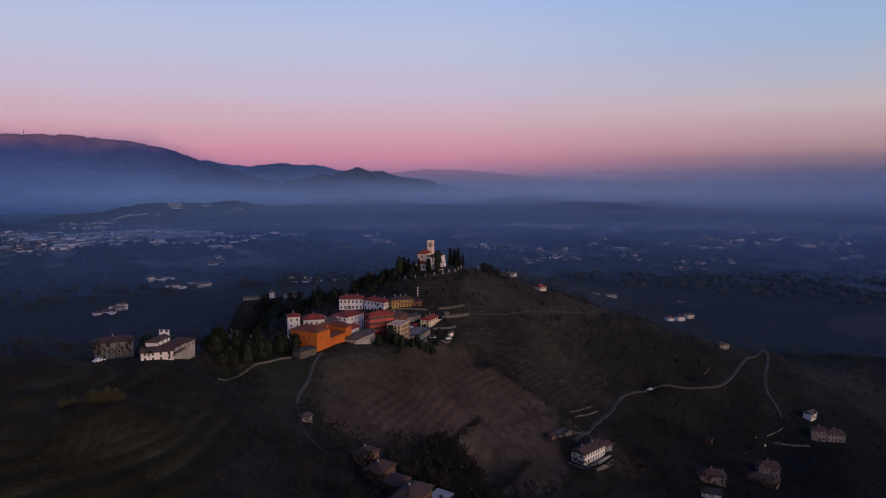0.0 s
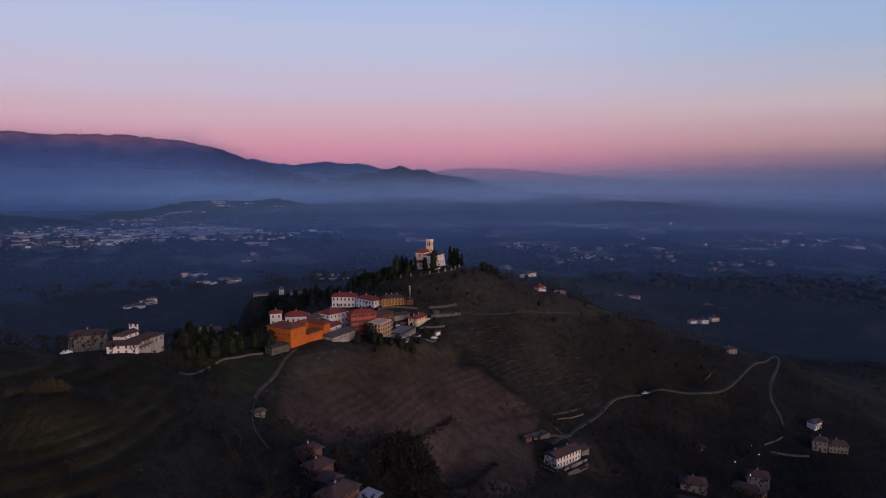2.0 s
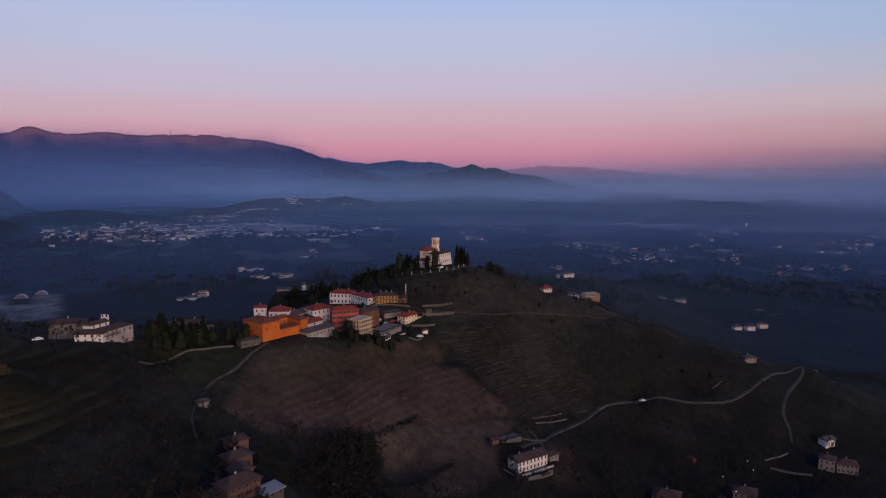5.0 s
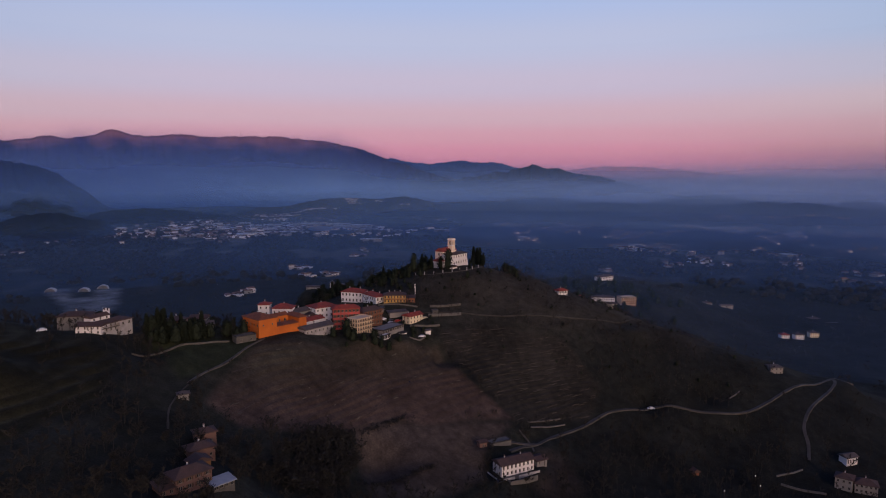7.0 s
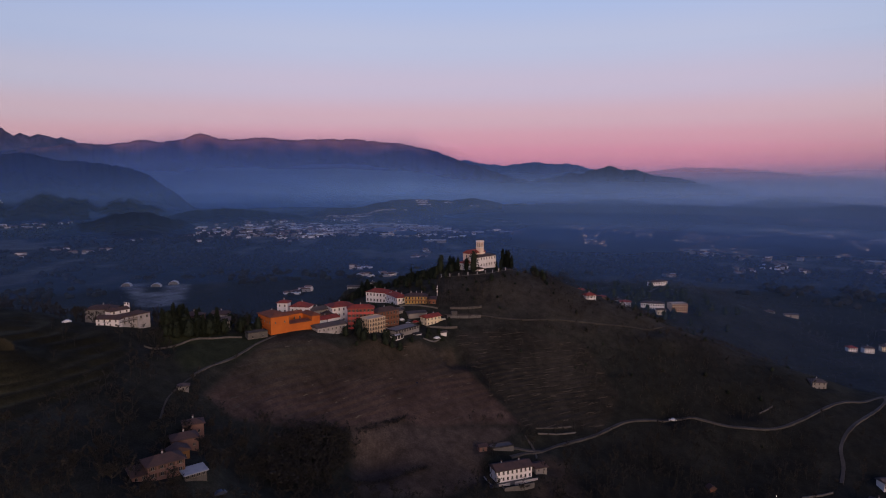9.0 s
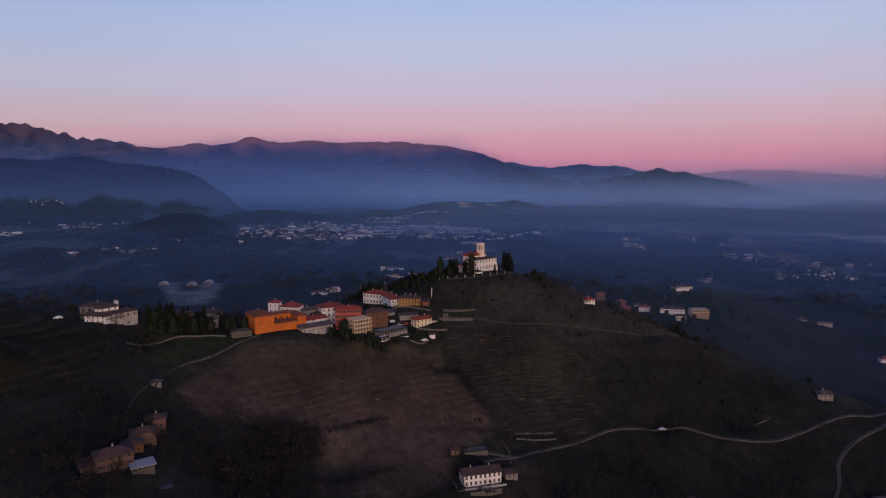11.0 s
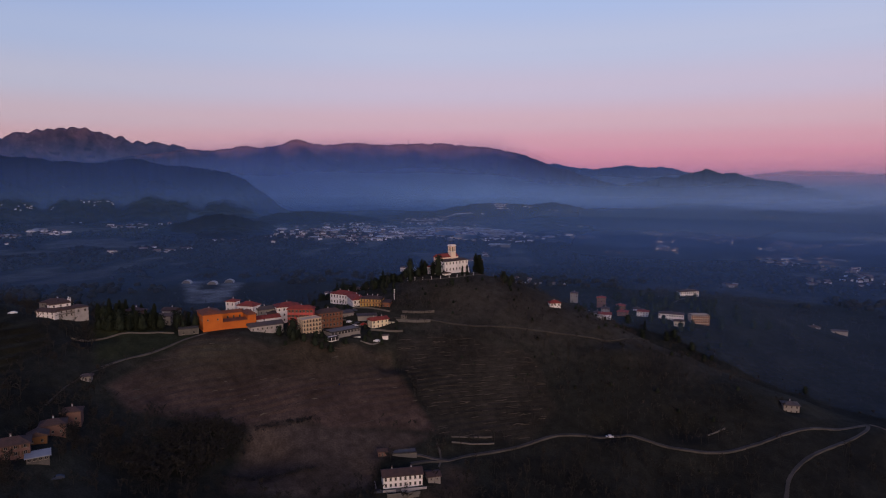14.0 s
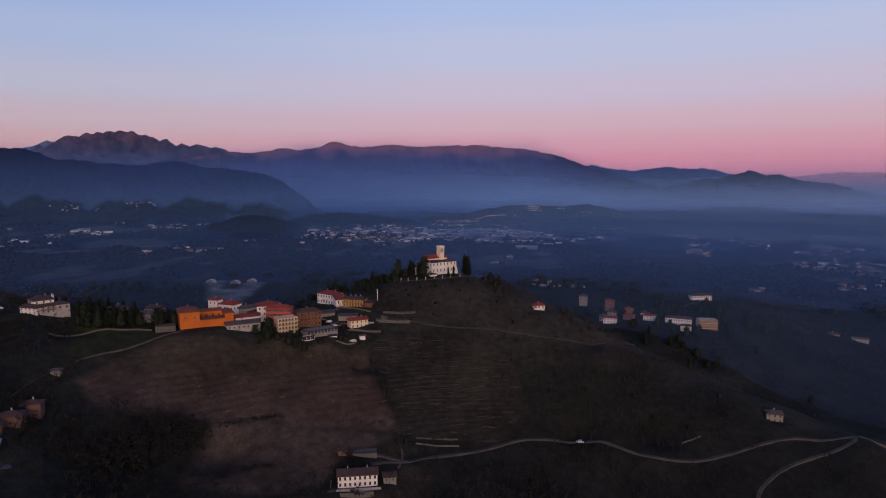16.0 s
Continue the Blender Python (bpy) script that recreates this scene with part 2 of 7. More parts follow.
MEADOW = [(-59, 298), (-23, 324), (12, 374), (19, 362), (2, 338), (-20, 306), (-32, 282), (-45, 258), (-56, 256)]
TERRACES = [(14, 374), (66, 343), (100, 372), (104, 400), (80, 424), (40, 410), (10, 388)]
GRASS = [(-57, 294), (-55, 262), (-60, 240), (-74, 248), (-92, 256), (-84, 284), (-70, 296)]
SCRUB = [(-30, 412), (20, 408), (70, 428), (112, 462), (150, 470), (160, 500), (70, 505), (30, 500), (20, 470), (5, 442), (-25, 436)]
LEFTHILL = [(-60, 150), (-66, 205), (-84, 232), (-112, 236), (-150, 240), (-260, 220), (-280, 100), (-80, 100)]


def poly_mask(x, y, poly, soft):
    """1 inside the outline, 0 outside, with a soft edge."""
    inside = np.zeros(x.shape, bool)
    far = np.full(x.shape, 1e9)
    for (ax, ay), (bx, by) in zip(poly, poly[1:] + poly[:1]):
        cross = ((ay > y) != (by > y)) & (x < (bx - ax) * (y - ay) / ((by - ay) or 1e-9) + ax)
        inside ^= cross
        k = np.clip(((x - ax) * (bx - ax) + (y - ay) * (by - ay)) / ((bx - ax) ** 2 + (by - ay) ** 2), 0, 1)
        far = np.minimum(far, np.hypot(x - ax - k * (bx - ax), y - ay - k * (by - ay)))
    d = np.where(inside, far, -far)
    return np.clip(d / soft * 0.5 + 0.5, 0, 1)


def wave_noise(x, y, size, seed):
    """Cheap smooth noise from a few crossed waves."""
    rng = np.random.RandomState(seed)
    z = np.zeros(np.shape(x))
    for k in range(7):
        a, p = rng.uniform(0, 6.283), rng.uniform(0, 6.283)
        f = 6.283 / size * rng.uniform(0.6, 1.9)
        z = z + np.sin((x * math.cos(a) + y * math.sin(a)) * f + p)
    return z / 7 * 1.6


def height(x, y, rough=True, phase=None):
    x, y = np.asarray(x, float), np.asarray(y, float)
    r = np.hypot(x, y - 330)
    z = -82 + 8 * np.sin(x * 0.0021 + 1.3) * np.cos(y * 0.0017) * np.clip((r - 500) / 600, 0, 1)
    z = z + 44 * np.exp(-(((x - 80) / 130) ** 2 + ((y - 820) / 150) ** 2))
    z = z + 9 * np.clip((r - 1300) / 2600, 0, 1)
    for j, row in enumerate(KNOTS):
        for i, k in enumerate(row):
            z = z + k * np.exp(-((x - GX - i * GSTEP) ** 2 + (y - GY - j * GSTEP) ** 2) / GWIDE ** 2)
    if rough:
        # low hills of the plain and their wooded swells
        far = np.clip((r - 1100) / 1500, 0, 1)
        z = z + far * (13 * wave_noise(x, y, 1500, 5) + 5 * wave_noise(x, y, 520, 6))
        z = z + 30 * np.exp(-(((x + 900) / 700) ** 2 + ((y - 3700) / 420) ** 2))
        z = z + 26 * np.exp(-(((x - 700) / 900) ** 2 + ((y - 3900) / 400) ** 2))
        near = np.clip((r - 30) / 120, 0, 1) * np.clip((900 - r) / 500, 0, 1)
        z = z + near * (0.9 * wave_noise(x, y, 55, 7) + 0.35 * wave_noise(x, y, 17, 8))
    for a, b, w, h in PLATEAUS:
        k = np.exp(-(((x - a) ** 2 + (y - b) ** 2) / (w * w)) ** 1.5)
        z = z * (1 - k) + h * k
    if rough:
        # terraces: level strips with steep banks
        for poly, step, amount in ((TERRACES, 1.7, 0.5), (LEFTHILL, 2.2, 0.8), (FIELD, 2.3, 0.30), (LOWFIELD, 1.2, 0.25)):
            m = poly_mask(x, y, poly, 6.0) * amount
            q = (z + (1.3 if poly is FIELD else 0.5) * wave_noise(x, y, 60, 9)) / step
            fr = q - np.floor(q)
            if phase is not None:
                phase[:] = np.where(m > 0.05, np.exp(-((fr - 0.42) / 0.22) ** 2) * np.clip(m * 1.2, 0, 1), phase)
            z = z + m * step * (np.clip((fr - 0.62) / 0.30, 0, 1) - fr)
    return z


def ground_z(x, y):
    return float(height(np.array([x]), np.array([y]))[0])


def ground_mesh():
    cx, cy, spokes = 10.0, 330.0, 820
    radii = [0.5]
    while radii[-1] < 4900:
        radii.append(radii[-1] + max(1.5, radii[-1] * 0.0142))
    ang = np.linspace(0, 2 * math.pi, spokes, endpoint=False)
    rr, aa = np.meshgrid(np.array(radii), ang, indexing="ij")
    x, y = (cx + rr * np.cos(aa)).ravel(), (cy + rr * np.sin(aa)).ravel()
    phase = np.full(len(x), -1.0)
    z = height(x, y, True, phase)
    me = bpy.data.meshes.new("ground")
    n = len(radii)
    me.vertices.add(len(x))
    me.vertices.foreach_set("co", np.stack([x, y, z], 1).ravel())
    i, j = np.meshgrid(np.arange(n - 1), np.arange(spokes), indexing="ij")
    jn = (j + 1) % spokes
    quads = np.stack([i * spokes + j, (i + 1) * spokes + j, (i + 1) * spokes + jn, i * spokes + jn], -1).reshape(-1, 4)
    me.loops.add(quads.size)
    me.loops.foreach_set("vertex_index", quads.ravel())
    me.polygons.add(len(quads))
    me.polygons.foreach_set("loop_start", np.arange(0, quads.size, 4))
    me.update(calc_edges=True)
    me.polygons.foreach_set("use_smooth", np.ones(len(quads), bool))
    # land cover as base colours
    r = np.hypot(x, y - 330)
    col = np.empty((len(x), 4))
    col[:] = (0.0255, 0.0268, 0.0210, 1)
    v = wave_noise(x, y, 90, 21)[:, None]
    col[:, :3] *= 1 + 0.3 * v

    def lay(poly, rgb, soft=2.0):
        m = poly_mask(x, y, poly, soft)[:, None]
        col[:, :3] = col[:, :3] * (1 - m) + np.array(rgb) * m
    lay(WOODSLOPE, (0.0175, 0.0182, 0.0152), 18.0)
    lay(SCRUB, (0.050, 0.045, 0.036), 22.0)
    lay(FIELD, (0.083, 0.0570, 0.0445))
    lay(MEADOW, (0.048, 0.044, 0.030), 16.0)
    lay(LOWFIELD, (0.074, 0.057, 0.046))
    lay(TERRACES, (0.036, 0.032, 0.025))
    lay([(80, 327), (90, 331), (102, 308), (90, 292), (82, 296), (86, 312)], (0.060, 0.046, 0.036), 4.0)
    lay(LEFTHILL, (0.0290, 0.0270, 0.0150))
    lay(GRASS, (0.030, 0.0345, 0.0175))
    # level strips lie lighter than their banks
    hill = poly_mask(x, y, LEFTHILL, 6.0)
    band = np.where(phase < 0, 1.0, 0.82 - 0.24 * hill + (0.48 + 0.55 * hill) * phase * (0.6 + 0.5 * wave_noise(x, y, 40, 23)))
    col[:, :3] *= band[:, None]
    # plain: large fields and woods, paler far out: haze brightness put into the colour
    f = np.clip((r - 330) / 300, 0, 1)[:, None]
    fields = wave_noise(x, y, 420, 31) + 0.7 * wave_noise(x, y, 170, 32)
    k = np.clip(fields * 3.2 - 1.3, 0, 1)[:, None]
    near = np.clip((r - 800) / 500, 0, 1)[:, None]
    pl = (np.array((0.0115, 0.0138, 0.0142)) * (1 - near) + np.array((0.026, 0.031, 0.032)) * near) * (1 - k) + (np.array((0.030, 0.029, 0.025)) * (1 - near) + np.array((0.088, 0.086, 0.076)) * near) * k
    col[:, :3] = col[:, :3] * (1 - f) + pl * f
    m = (poly_mask(x, y, YARD, 6.0) * np.clip(0.75 + 0.5 * wave_noise(x, y, 46, 37), 0, 1))[:, None]
    col[:, :3] = col[:, :3] * (1 - m) + np.array((0.19, 0.19, 0.19)) * m
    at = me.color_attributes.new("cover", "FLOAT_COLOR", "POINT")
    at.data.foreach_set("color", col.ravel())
    return me


def ground_material():
    m = bpy.data.materials.new("winter_ground")
    m.use_nodes = True
    n, l = m.node_tree.nodes, m.node_tree.links
    b = n["Principled BSDF"]
    b.inputs["Roughness"].default_value, b.inputs["Specular IOR Level"].default_value = 0.95, 0.1
    at = n.new("ShaderNodeAttribute")
    at.attribute_name = "cover"
    co = n.new("ShaderNodeTexCoord")
    last = at.outputs["Color"]
    for scale, low, high in ((0.035, 0.70, 1.35), (0.22, 0.72, 1.30), (1.3, 0.75, 1.25)):
        t = n.new("ShaderNodeTexNoise")
        t.inputs["Scale"].default_value, t.inputs["Detail"].default_value = scale, 5
        l.new(co.outputs["Object"], t.inputs["Vector"])
        r = n.new("ShaderNodeMapRange")
        for k, val in (("From Min", 0.3), ("From Max", 0.7), ("To Min", low), ("To Max", high)):
            r.inputs[k].default_value = val
        l.new(t.outputs["Fac"], r.inputs["Value"])
        mu = n.new("ShaderNodeVectorMath")
        mu.operation = "SCALE"
        l.new(last, mu.inputs[0])
        l.new(r.outputs[0], mu.inputs["Scale"])
        last = mu.outputs[0]
    l.new(last, b.inputs["Base Color"])
    bp = n.new("ShaderNodeBump")
    bp.inputs["Strength"].default_value, bp.inputs["Distance"].default_value = 0.8, 0.5
    l.new(t.outputs["Fac"], bp.inputs["Height"])
    l.new(bp.outputs[0], b.inputs["Normal"])
    return m


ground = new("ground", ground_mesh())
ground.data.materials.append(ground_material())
tagged(ground, "winter hill and wide plain of dark fields and woods", "ground", kind="structure")


def strip(name, points, width, mat, lift, label, category, kerb=0.12):
    """A road or track laid on the land, with real thickness at its edges."""
    pts = [Vector((px, py)) for px, py in points]
    path = []
    for k in range(len(pts) - 1):
        p0, p1, p2, p3 = pts[max(k - 1, 0)], pts[k], pts[k + 1], pts[min(k + 2, len(pts) - 1)]
        steps = max(2, int((p2 - p1).length / 2.5))
        for s in range(steps):
            u = s / steps
            path.append(0.5 * ((2 * p1) + (p2 - p0) * u + (2 * p0 - 5 * p1 + 4 * p2 - p3) * u * u + (3 * p1 - p0 - 3 * p2 + p3) * u ** 3))
    path.append(pts[-1])
    bm = bmesh.new()
    rings, sides, tops = [], [], []
    for k, p in enumerate(path):
        d = (path[min(k + 1, len(path) - 1)] - path[max(k - 1, 0)]).normalized()
        side = Vector((-d.y, d.x))
        w = width * (0.5 + 0.05 * math.sin(k * 1.7) + 0.04 * math.sin(k * 0.61))
        zs = [ground_z(*(p + side * o)) for o in (-w, -w * 0.4, w * 0.4, w)]
        sides.append((side, w))
        tops.append(max(zs) * 0.6 + sum(zs) / 4 * 0.4 + lift)
    for k, (p, (side, w)) in enumerate(zip(path, sides)):
        near = tops[max(0, k - 2):k + 3]
        top = max(tops[k] - 0.1, sum(near) / len(near))      # an even grade over small bumps
        ring = []
        for o, zz in ((-w - 0.1, top - 0.9), (-w, top), (w, top), (w + 0.1, top - 0.9)):
            q = p + side * o
            ring.append(bm.verts.new((q.x, q.y, zz)))
        rings.append(ring)
    for a, b in zip(rings, rings[1:]):
        for k in range(3):
            bm.faces.new((a[k + 1], a[k], b[k], b[k + 1]))
    bmesh.ops.recalc_face_normals(bm, faces=bm.faces)
    me = bpy.data.meshes.new(name)
    bm.to_mesh(me)
    bm.free()
    me.materials.append(mat)
    ob = new(name, me)
    return tagged(ob, label, category, kind="structure")


ROAD_POINTS = [(66, 316), (72, 325), (77, 331), (81, 339), (86, 347), (93, 357), (98, 365), (104, 376), (111, 386), (126, 398), (133, 406), (150, 409.5), (167, 410.5), (178, 413.5), (190, 425), (201, 437), (213.5, 452), (226.5, 468), (237, 480), (244.5, 489), (248, 493)]
strip("road", ROAD_POINTS, 1.8, M_ROAD, 0.25, "narrow pale country road winding along the wooded slope", "road")
strip("road", [(248, 493), (247.5, 484), (238, 465), (224, 440), (216.5, 421), (216, 407), (213.5, 394)], 1.7, M_ROAD, 0.25, "narrow pale lane falling from the bend to the valley", "road")
strip("track", [(249, 494.5), (255, 498), (262, 500)], 2.0, M_TRACK, 0.2, "pale gravel lay-by at the road bend", "track")
strip("track", [(-57, 300), (-58, 285), (-57, 266), (-57, 249), (-55.5, 240)], 1.3, M_TRACK, 0.2, "gravel track curving down from the orange house", "track")
strip("track", [(-55.5, 240), (-53, 231), (-48, 219), (-38, 206)], 0.7, M_LANE, 0.12, "dim earth lane running down beside the hut", "track")
strip("road", [(-4, 398), (12, 407), (36, 417), (60, 432), (82, 443), (102, 456), (119, 475), (126, 500)], 0.9, M_LANE, 0.25, "narrow road along the upper slope below the church", "road")
strip("track", [(67, 337), (71, 334), (75, 328), (77, 323)], 0.8, M_TRACK, 0.2, "narrow gravel path climbing from the road fork", "track")
strip("track", [(77, 331), (70, 326), (64, 322), (58, 316)], 1.9, M_TRACK, 0.2, "gravel drive to the white farmhouse", "track")

strip("track", [(62, 731), (67.2, 738.7), (73.8, 756), (81, 785), (88, 808)], 1.6, M_TRACK, 0.2, "pale drive climbing to the white house on the knoll", "track")

# evening haze, put in as tinted see-through shells that rise from the plain like shallow bowls, densest low down
def haze_material(name, tone, stops, left, pale, sink, lean, window):
    """stops: (height, share of the view that the bank veils)."""
    m = bpy.data.materials.new(name)
    m.use_nodes = True
    n, l = m.node_tree.nodes, m.node_tree.links
    n.clear()
    co, sp = n.new("ShaderNodeTexCoord"), n.new("ShaderNodeSeparateXYZ")
    l.new(co.outputs["Object"], sp.inputs[0])
    mr = n.new("ShaderNodeMapRange")
    low, high = stops[0][0], stops[-1][0]
    mr.inputs["From Min"].default_value, mr.inputs["From Max"].default_value = low, high
    # the bank stands highest before the great mountain, sinks over the gap beside it and rises again to the east
    dip, east, low_z, tall_z = n.new("ShaderNodeMapRange"), n.new("ShaderNodeMapRange"), n.new("ShaderNodeMath"), n.new("ShaderNodeMath")
    for q, a, b, c, d in ((dip, -1800, -1250, 1.0, 1.0 + sink), (east, 100, 1500, 0.0, 0.55 * sink)):
        q.interpolation_type = "SMOOTHSTEP"
        for k, val in (("From Min", a), ("From Max", b), ("To Min", c), ("To Max", d)):
            q.inputs[k].default_value = val
        l.new(sp.outputs["X"], q.inputs["Value"])
    low_z.operation, tall_z.operation = "SUBTRACT", "MULTIPLY"
    l.new(dip.outputs[0], low_z.inputs[0])
    l.new(east.outputs[0], low_z.inputs[1])
    l.new(sp.outputs["Z"], tall_z.inputs[0])
    l.new(low_z.outputs[0], tall_z.inputs[1])
    last_z = tall_z.outputs[0]
    for x0, x1, dz in lean:      # the top falls away towards that side
        q, add = n.new("ShaderNodeMapRange"), n.new("ShaderNodeMath")
        for k, val in (("From Min", x0), ("From Max", x1), ("To Min", 0.0), ("To Max", dz)):
            q.inputs[k].default_value = val
        l.new(sp.outputs["X"], q.inputs["Value"])
        l.new(last_z, add.inputs[0])
        l.new(q.outputs[0], add.inputs[1])
        last_z = add.outputs[0]
    l.new(last_z, mr.inputs["Value"])
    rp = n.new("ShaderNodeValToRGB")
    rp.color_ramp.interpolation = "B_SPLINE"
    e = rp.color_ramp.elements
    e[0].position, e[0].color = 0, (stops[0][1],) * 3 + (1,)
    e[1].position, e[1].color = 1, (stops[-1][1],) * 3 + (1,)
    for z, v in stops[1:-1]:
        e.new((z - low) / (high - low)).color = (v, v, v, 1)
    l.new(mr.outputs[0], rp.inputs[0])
    t = n.new("ShaderNodeTexNoise")
    t.inputs["Scale"].default_value, t.inputs["Detail"].default_value = 0.0020, 3
    st = n.new("ShaderNodeMapping")
    st.inputs["Scale"].default_value = (1, 1, 5)
    l.new(co.outputs["Object"], st.inputs[0])
    l.new(st.outputs[0], t.inputs["Vector"])
    tr = n.new("ShaderNodeMapRange")
    for k, val in (("From Min", 0.3), ("From Max", 0.7), ("To Min", 0.82), ("To Max", 1.15)):
        tr.inputs[k].default_value = val
    l.new(t.outputs["Fac"], tr.inputs["Value"])
    mu = n.new("ShaderNodeMath")
    mu.operation, mu.use_clamp = "MULTIPLY", True
    l.new(rp.outputs[0], mu.inputs[0])
    l.new(tr.outputs[0], mu.inputs[1])
    west = n.new("ShaderNodeMapRange")
    west.interpolation_type = "SMOOTHSTEP"
    for k, val in (("From Min", -1750), ("From Max", -350), ("To Min", left), ("To Max", 1.0)):
        west.inputs[k].default_value = val
    l.new(sp.outputs["X"], west.inputs["Value"])
    mu2 = n.new("ShaderNodeMath")
    mu2.operation = "MULTIPLY"
    l.new(mu.outputs[0], mu2.inputs[0])
    l.new(west.outputs[0], mu2.inputs[1])
    mu = mu2
    for x0, x1 in window:        # the bank thins out to nothing past its ends
        q, cutoff = n.new("ShaderNodeMapRange"), n.new("ShaderNodeMath")
        q.interpolation_type, cutoff.operation = "SMOOTHSTEP", "MULTIPLY"
        low_end, high_end = (x0, x1) if x0 < x1 else (x1, x0)
        for k, val in (("From Min", low_end), ("From Max", high_end), ("To Min", 0.0 if x0 < x1 else 1.0), ("To Max", 1.0 if x0 < x1 else 0.0)):
            q.inputs[k].default_value = val
        l.new(sp.outputs["X"], q.inputs["Value"])
        l.new(mu.outputs[0], cutoff.inputs[0])
        l.new(q.outputs[0], cutoff.inputs[1])
        mu = cutoff
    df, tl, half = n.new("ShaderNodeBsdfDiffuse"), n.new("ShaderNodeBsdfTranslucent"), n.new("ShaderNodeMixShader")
    # tint pales eastward: the sunward look of the haze set in colour
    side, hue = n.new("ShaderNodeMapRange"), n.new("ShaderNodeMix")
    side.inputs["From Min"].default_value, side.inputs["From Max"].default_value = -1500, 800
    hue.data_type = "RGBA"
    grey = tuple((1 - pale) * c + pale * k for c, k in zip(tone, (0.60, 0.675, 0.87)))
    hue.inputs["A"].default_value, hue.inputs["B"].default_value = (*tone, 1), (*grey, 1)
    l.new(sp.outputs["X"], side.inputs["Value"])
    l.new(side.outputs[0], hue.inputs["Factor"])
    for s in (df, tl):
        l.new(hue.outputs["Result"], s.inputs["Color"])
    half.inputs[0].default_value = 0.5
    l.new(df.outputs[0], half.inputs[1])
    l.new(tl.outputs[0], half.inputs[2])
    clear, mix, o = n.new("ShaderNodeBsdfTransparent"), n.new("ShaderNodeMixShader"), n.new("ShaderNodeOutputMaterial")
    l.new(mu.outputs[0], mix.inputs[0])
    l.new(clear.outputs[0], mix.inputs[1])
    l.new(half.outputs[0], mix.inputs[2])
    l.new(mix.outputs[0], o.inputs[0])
    return m


def haze_shell(profile, tone, stops, left=1.0, pale=0.85, sink=0.0, lean=(), window=()):
    """profile: (radius, height) from the bank's foot to its top, swept round the far side of the plain."""
    bm = bmesh.new()
    rows = []
    fine = []
    for (r0, z0), (r1, z1) in zip(profile, profile[1:]):
        fine += [(r0 + (r1 - r0) * k / 8, z0 + (z1 - z0) * k / 8) for k in range(8)]
    fine.append(profile[-1])
    for k in range(121):
        a = radians(-70 + 180 * k / 120)
        rows.append([bm.verts.new((-r * math.sin(a), r * math.cos(a), z)) for r, z in fine])
    for p, q in zip(rows, rows[1:]):
        for k in range(len(fine) - 1):
            bm.faces.new((p[k], q[k], q[k + 1], p[k + 1])).smooth = True
    me = bpy.data.meshes.new("haze_shell")
    bm.to_mesh(me)
    bm.free()
    me.materials.append(haze_material("haze_tint", tone, stops, left, pale, sink, lean, window))
    ob = new("haze_shell", me)
    ob.location = (150, 50, 0)
    tagged(ob, "thin blue see-through shell standing in for evening haze over the plain", "mist", kind="structure")


haze_shell([(470, -112), (600, -92), (660, -40), (690, 70)], (0.24, 0.46, 0.86),
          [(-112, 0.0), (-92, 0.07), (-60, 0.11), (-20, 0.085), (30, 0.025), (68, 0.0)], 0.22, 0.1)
haze_shell([(600, -112), (900, -91), (1300, -72), (1600, -35), (1700, 30), (1720, 150), (1720, 420)], (0.26, 0.51, 0.92),
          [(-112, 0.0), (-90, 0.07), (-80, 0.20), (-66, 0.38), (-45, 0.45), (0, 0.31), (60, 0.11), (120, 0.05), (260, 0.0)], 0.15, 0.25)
haze_shell([(1500, -100), (2000, -70), (2350, -40), (2430, 10), (2440, 120), (2440, 500)], (0.26, 0.51, 0.92),
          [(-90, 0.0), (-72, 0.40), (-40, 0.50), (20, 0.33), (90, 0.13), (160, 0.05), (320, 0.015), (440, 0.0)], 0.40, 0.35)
haze_shell([(2500, -100), (2800, -70), (2960, -40), (3010, 10), (3020, 120), (3020, 500)], (0.27, 0.52, 0.96),
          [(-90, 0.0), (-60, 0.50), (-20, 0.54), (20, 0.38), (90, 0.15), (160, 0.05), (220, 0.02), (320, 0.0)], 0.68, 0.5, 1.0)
# deep blue air, put in as dark tinted shells before the foothill and before the great mountain
haze_shell([(2600, -100), (2900, -60), (2990, 0), (2995, 120), (3000, 500)], (0.09, 0.17, 0.50),
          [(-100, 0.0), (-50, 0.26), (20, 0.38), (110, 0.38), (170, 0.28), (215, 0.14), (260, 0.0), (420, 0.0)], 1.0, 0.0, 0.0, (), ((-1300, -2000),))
haze_shell([(3250, -106), (3480, -84), (3600, -50), (3650, 0), (3670, 60), (3690, 200), (3700, 700)], (0.29, 0.53, 1.0),
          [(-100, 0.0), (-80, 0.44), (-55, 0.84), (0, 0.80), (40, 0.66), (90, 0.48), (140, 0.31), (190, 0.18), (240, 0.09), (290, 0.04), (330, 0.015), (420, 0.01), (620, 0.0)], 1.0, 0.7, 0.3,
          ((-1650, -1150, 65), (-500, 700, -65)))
haze_shell([(4080, -110), (4120, 0), (4140, 200), (4150, 700)], (0.125, 0.18, 0.60),
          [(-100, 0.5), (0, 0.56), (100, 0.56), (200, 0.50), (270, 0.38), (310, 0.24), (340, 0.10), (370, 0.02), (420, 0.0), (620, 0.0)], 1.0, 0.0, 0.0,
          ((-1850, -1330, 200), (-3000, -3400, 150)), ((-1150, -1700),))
haze_shell([(4680, -100), (4740, 0), (4745, 200), (4745, 700)], (0.30, 0.50, 1.0),
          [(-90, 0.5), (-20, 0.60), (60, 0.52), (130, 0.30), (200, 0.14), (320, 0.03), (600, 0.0)])


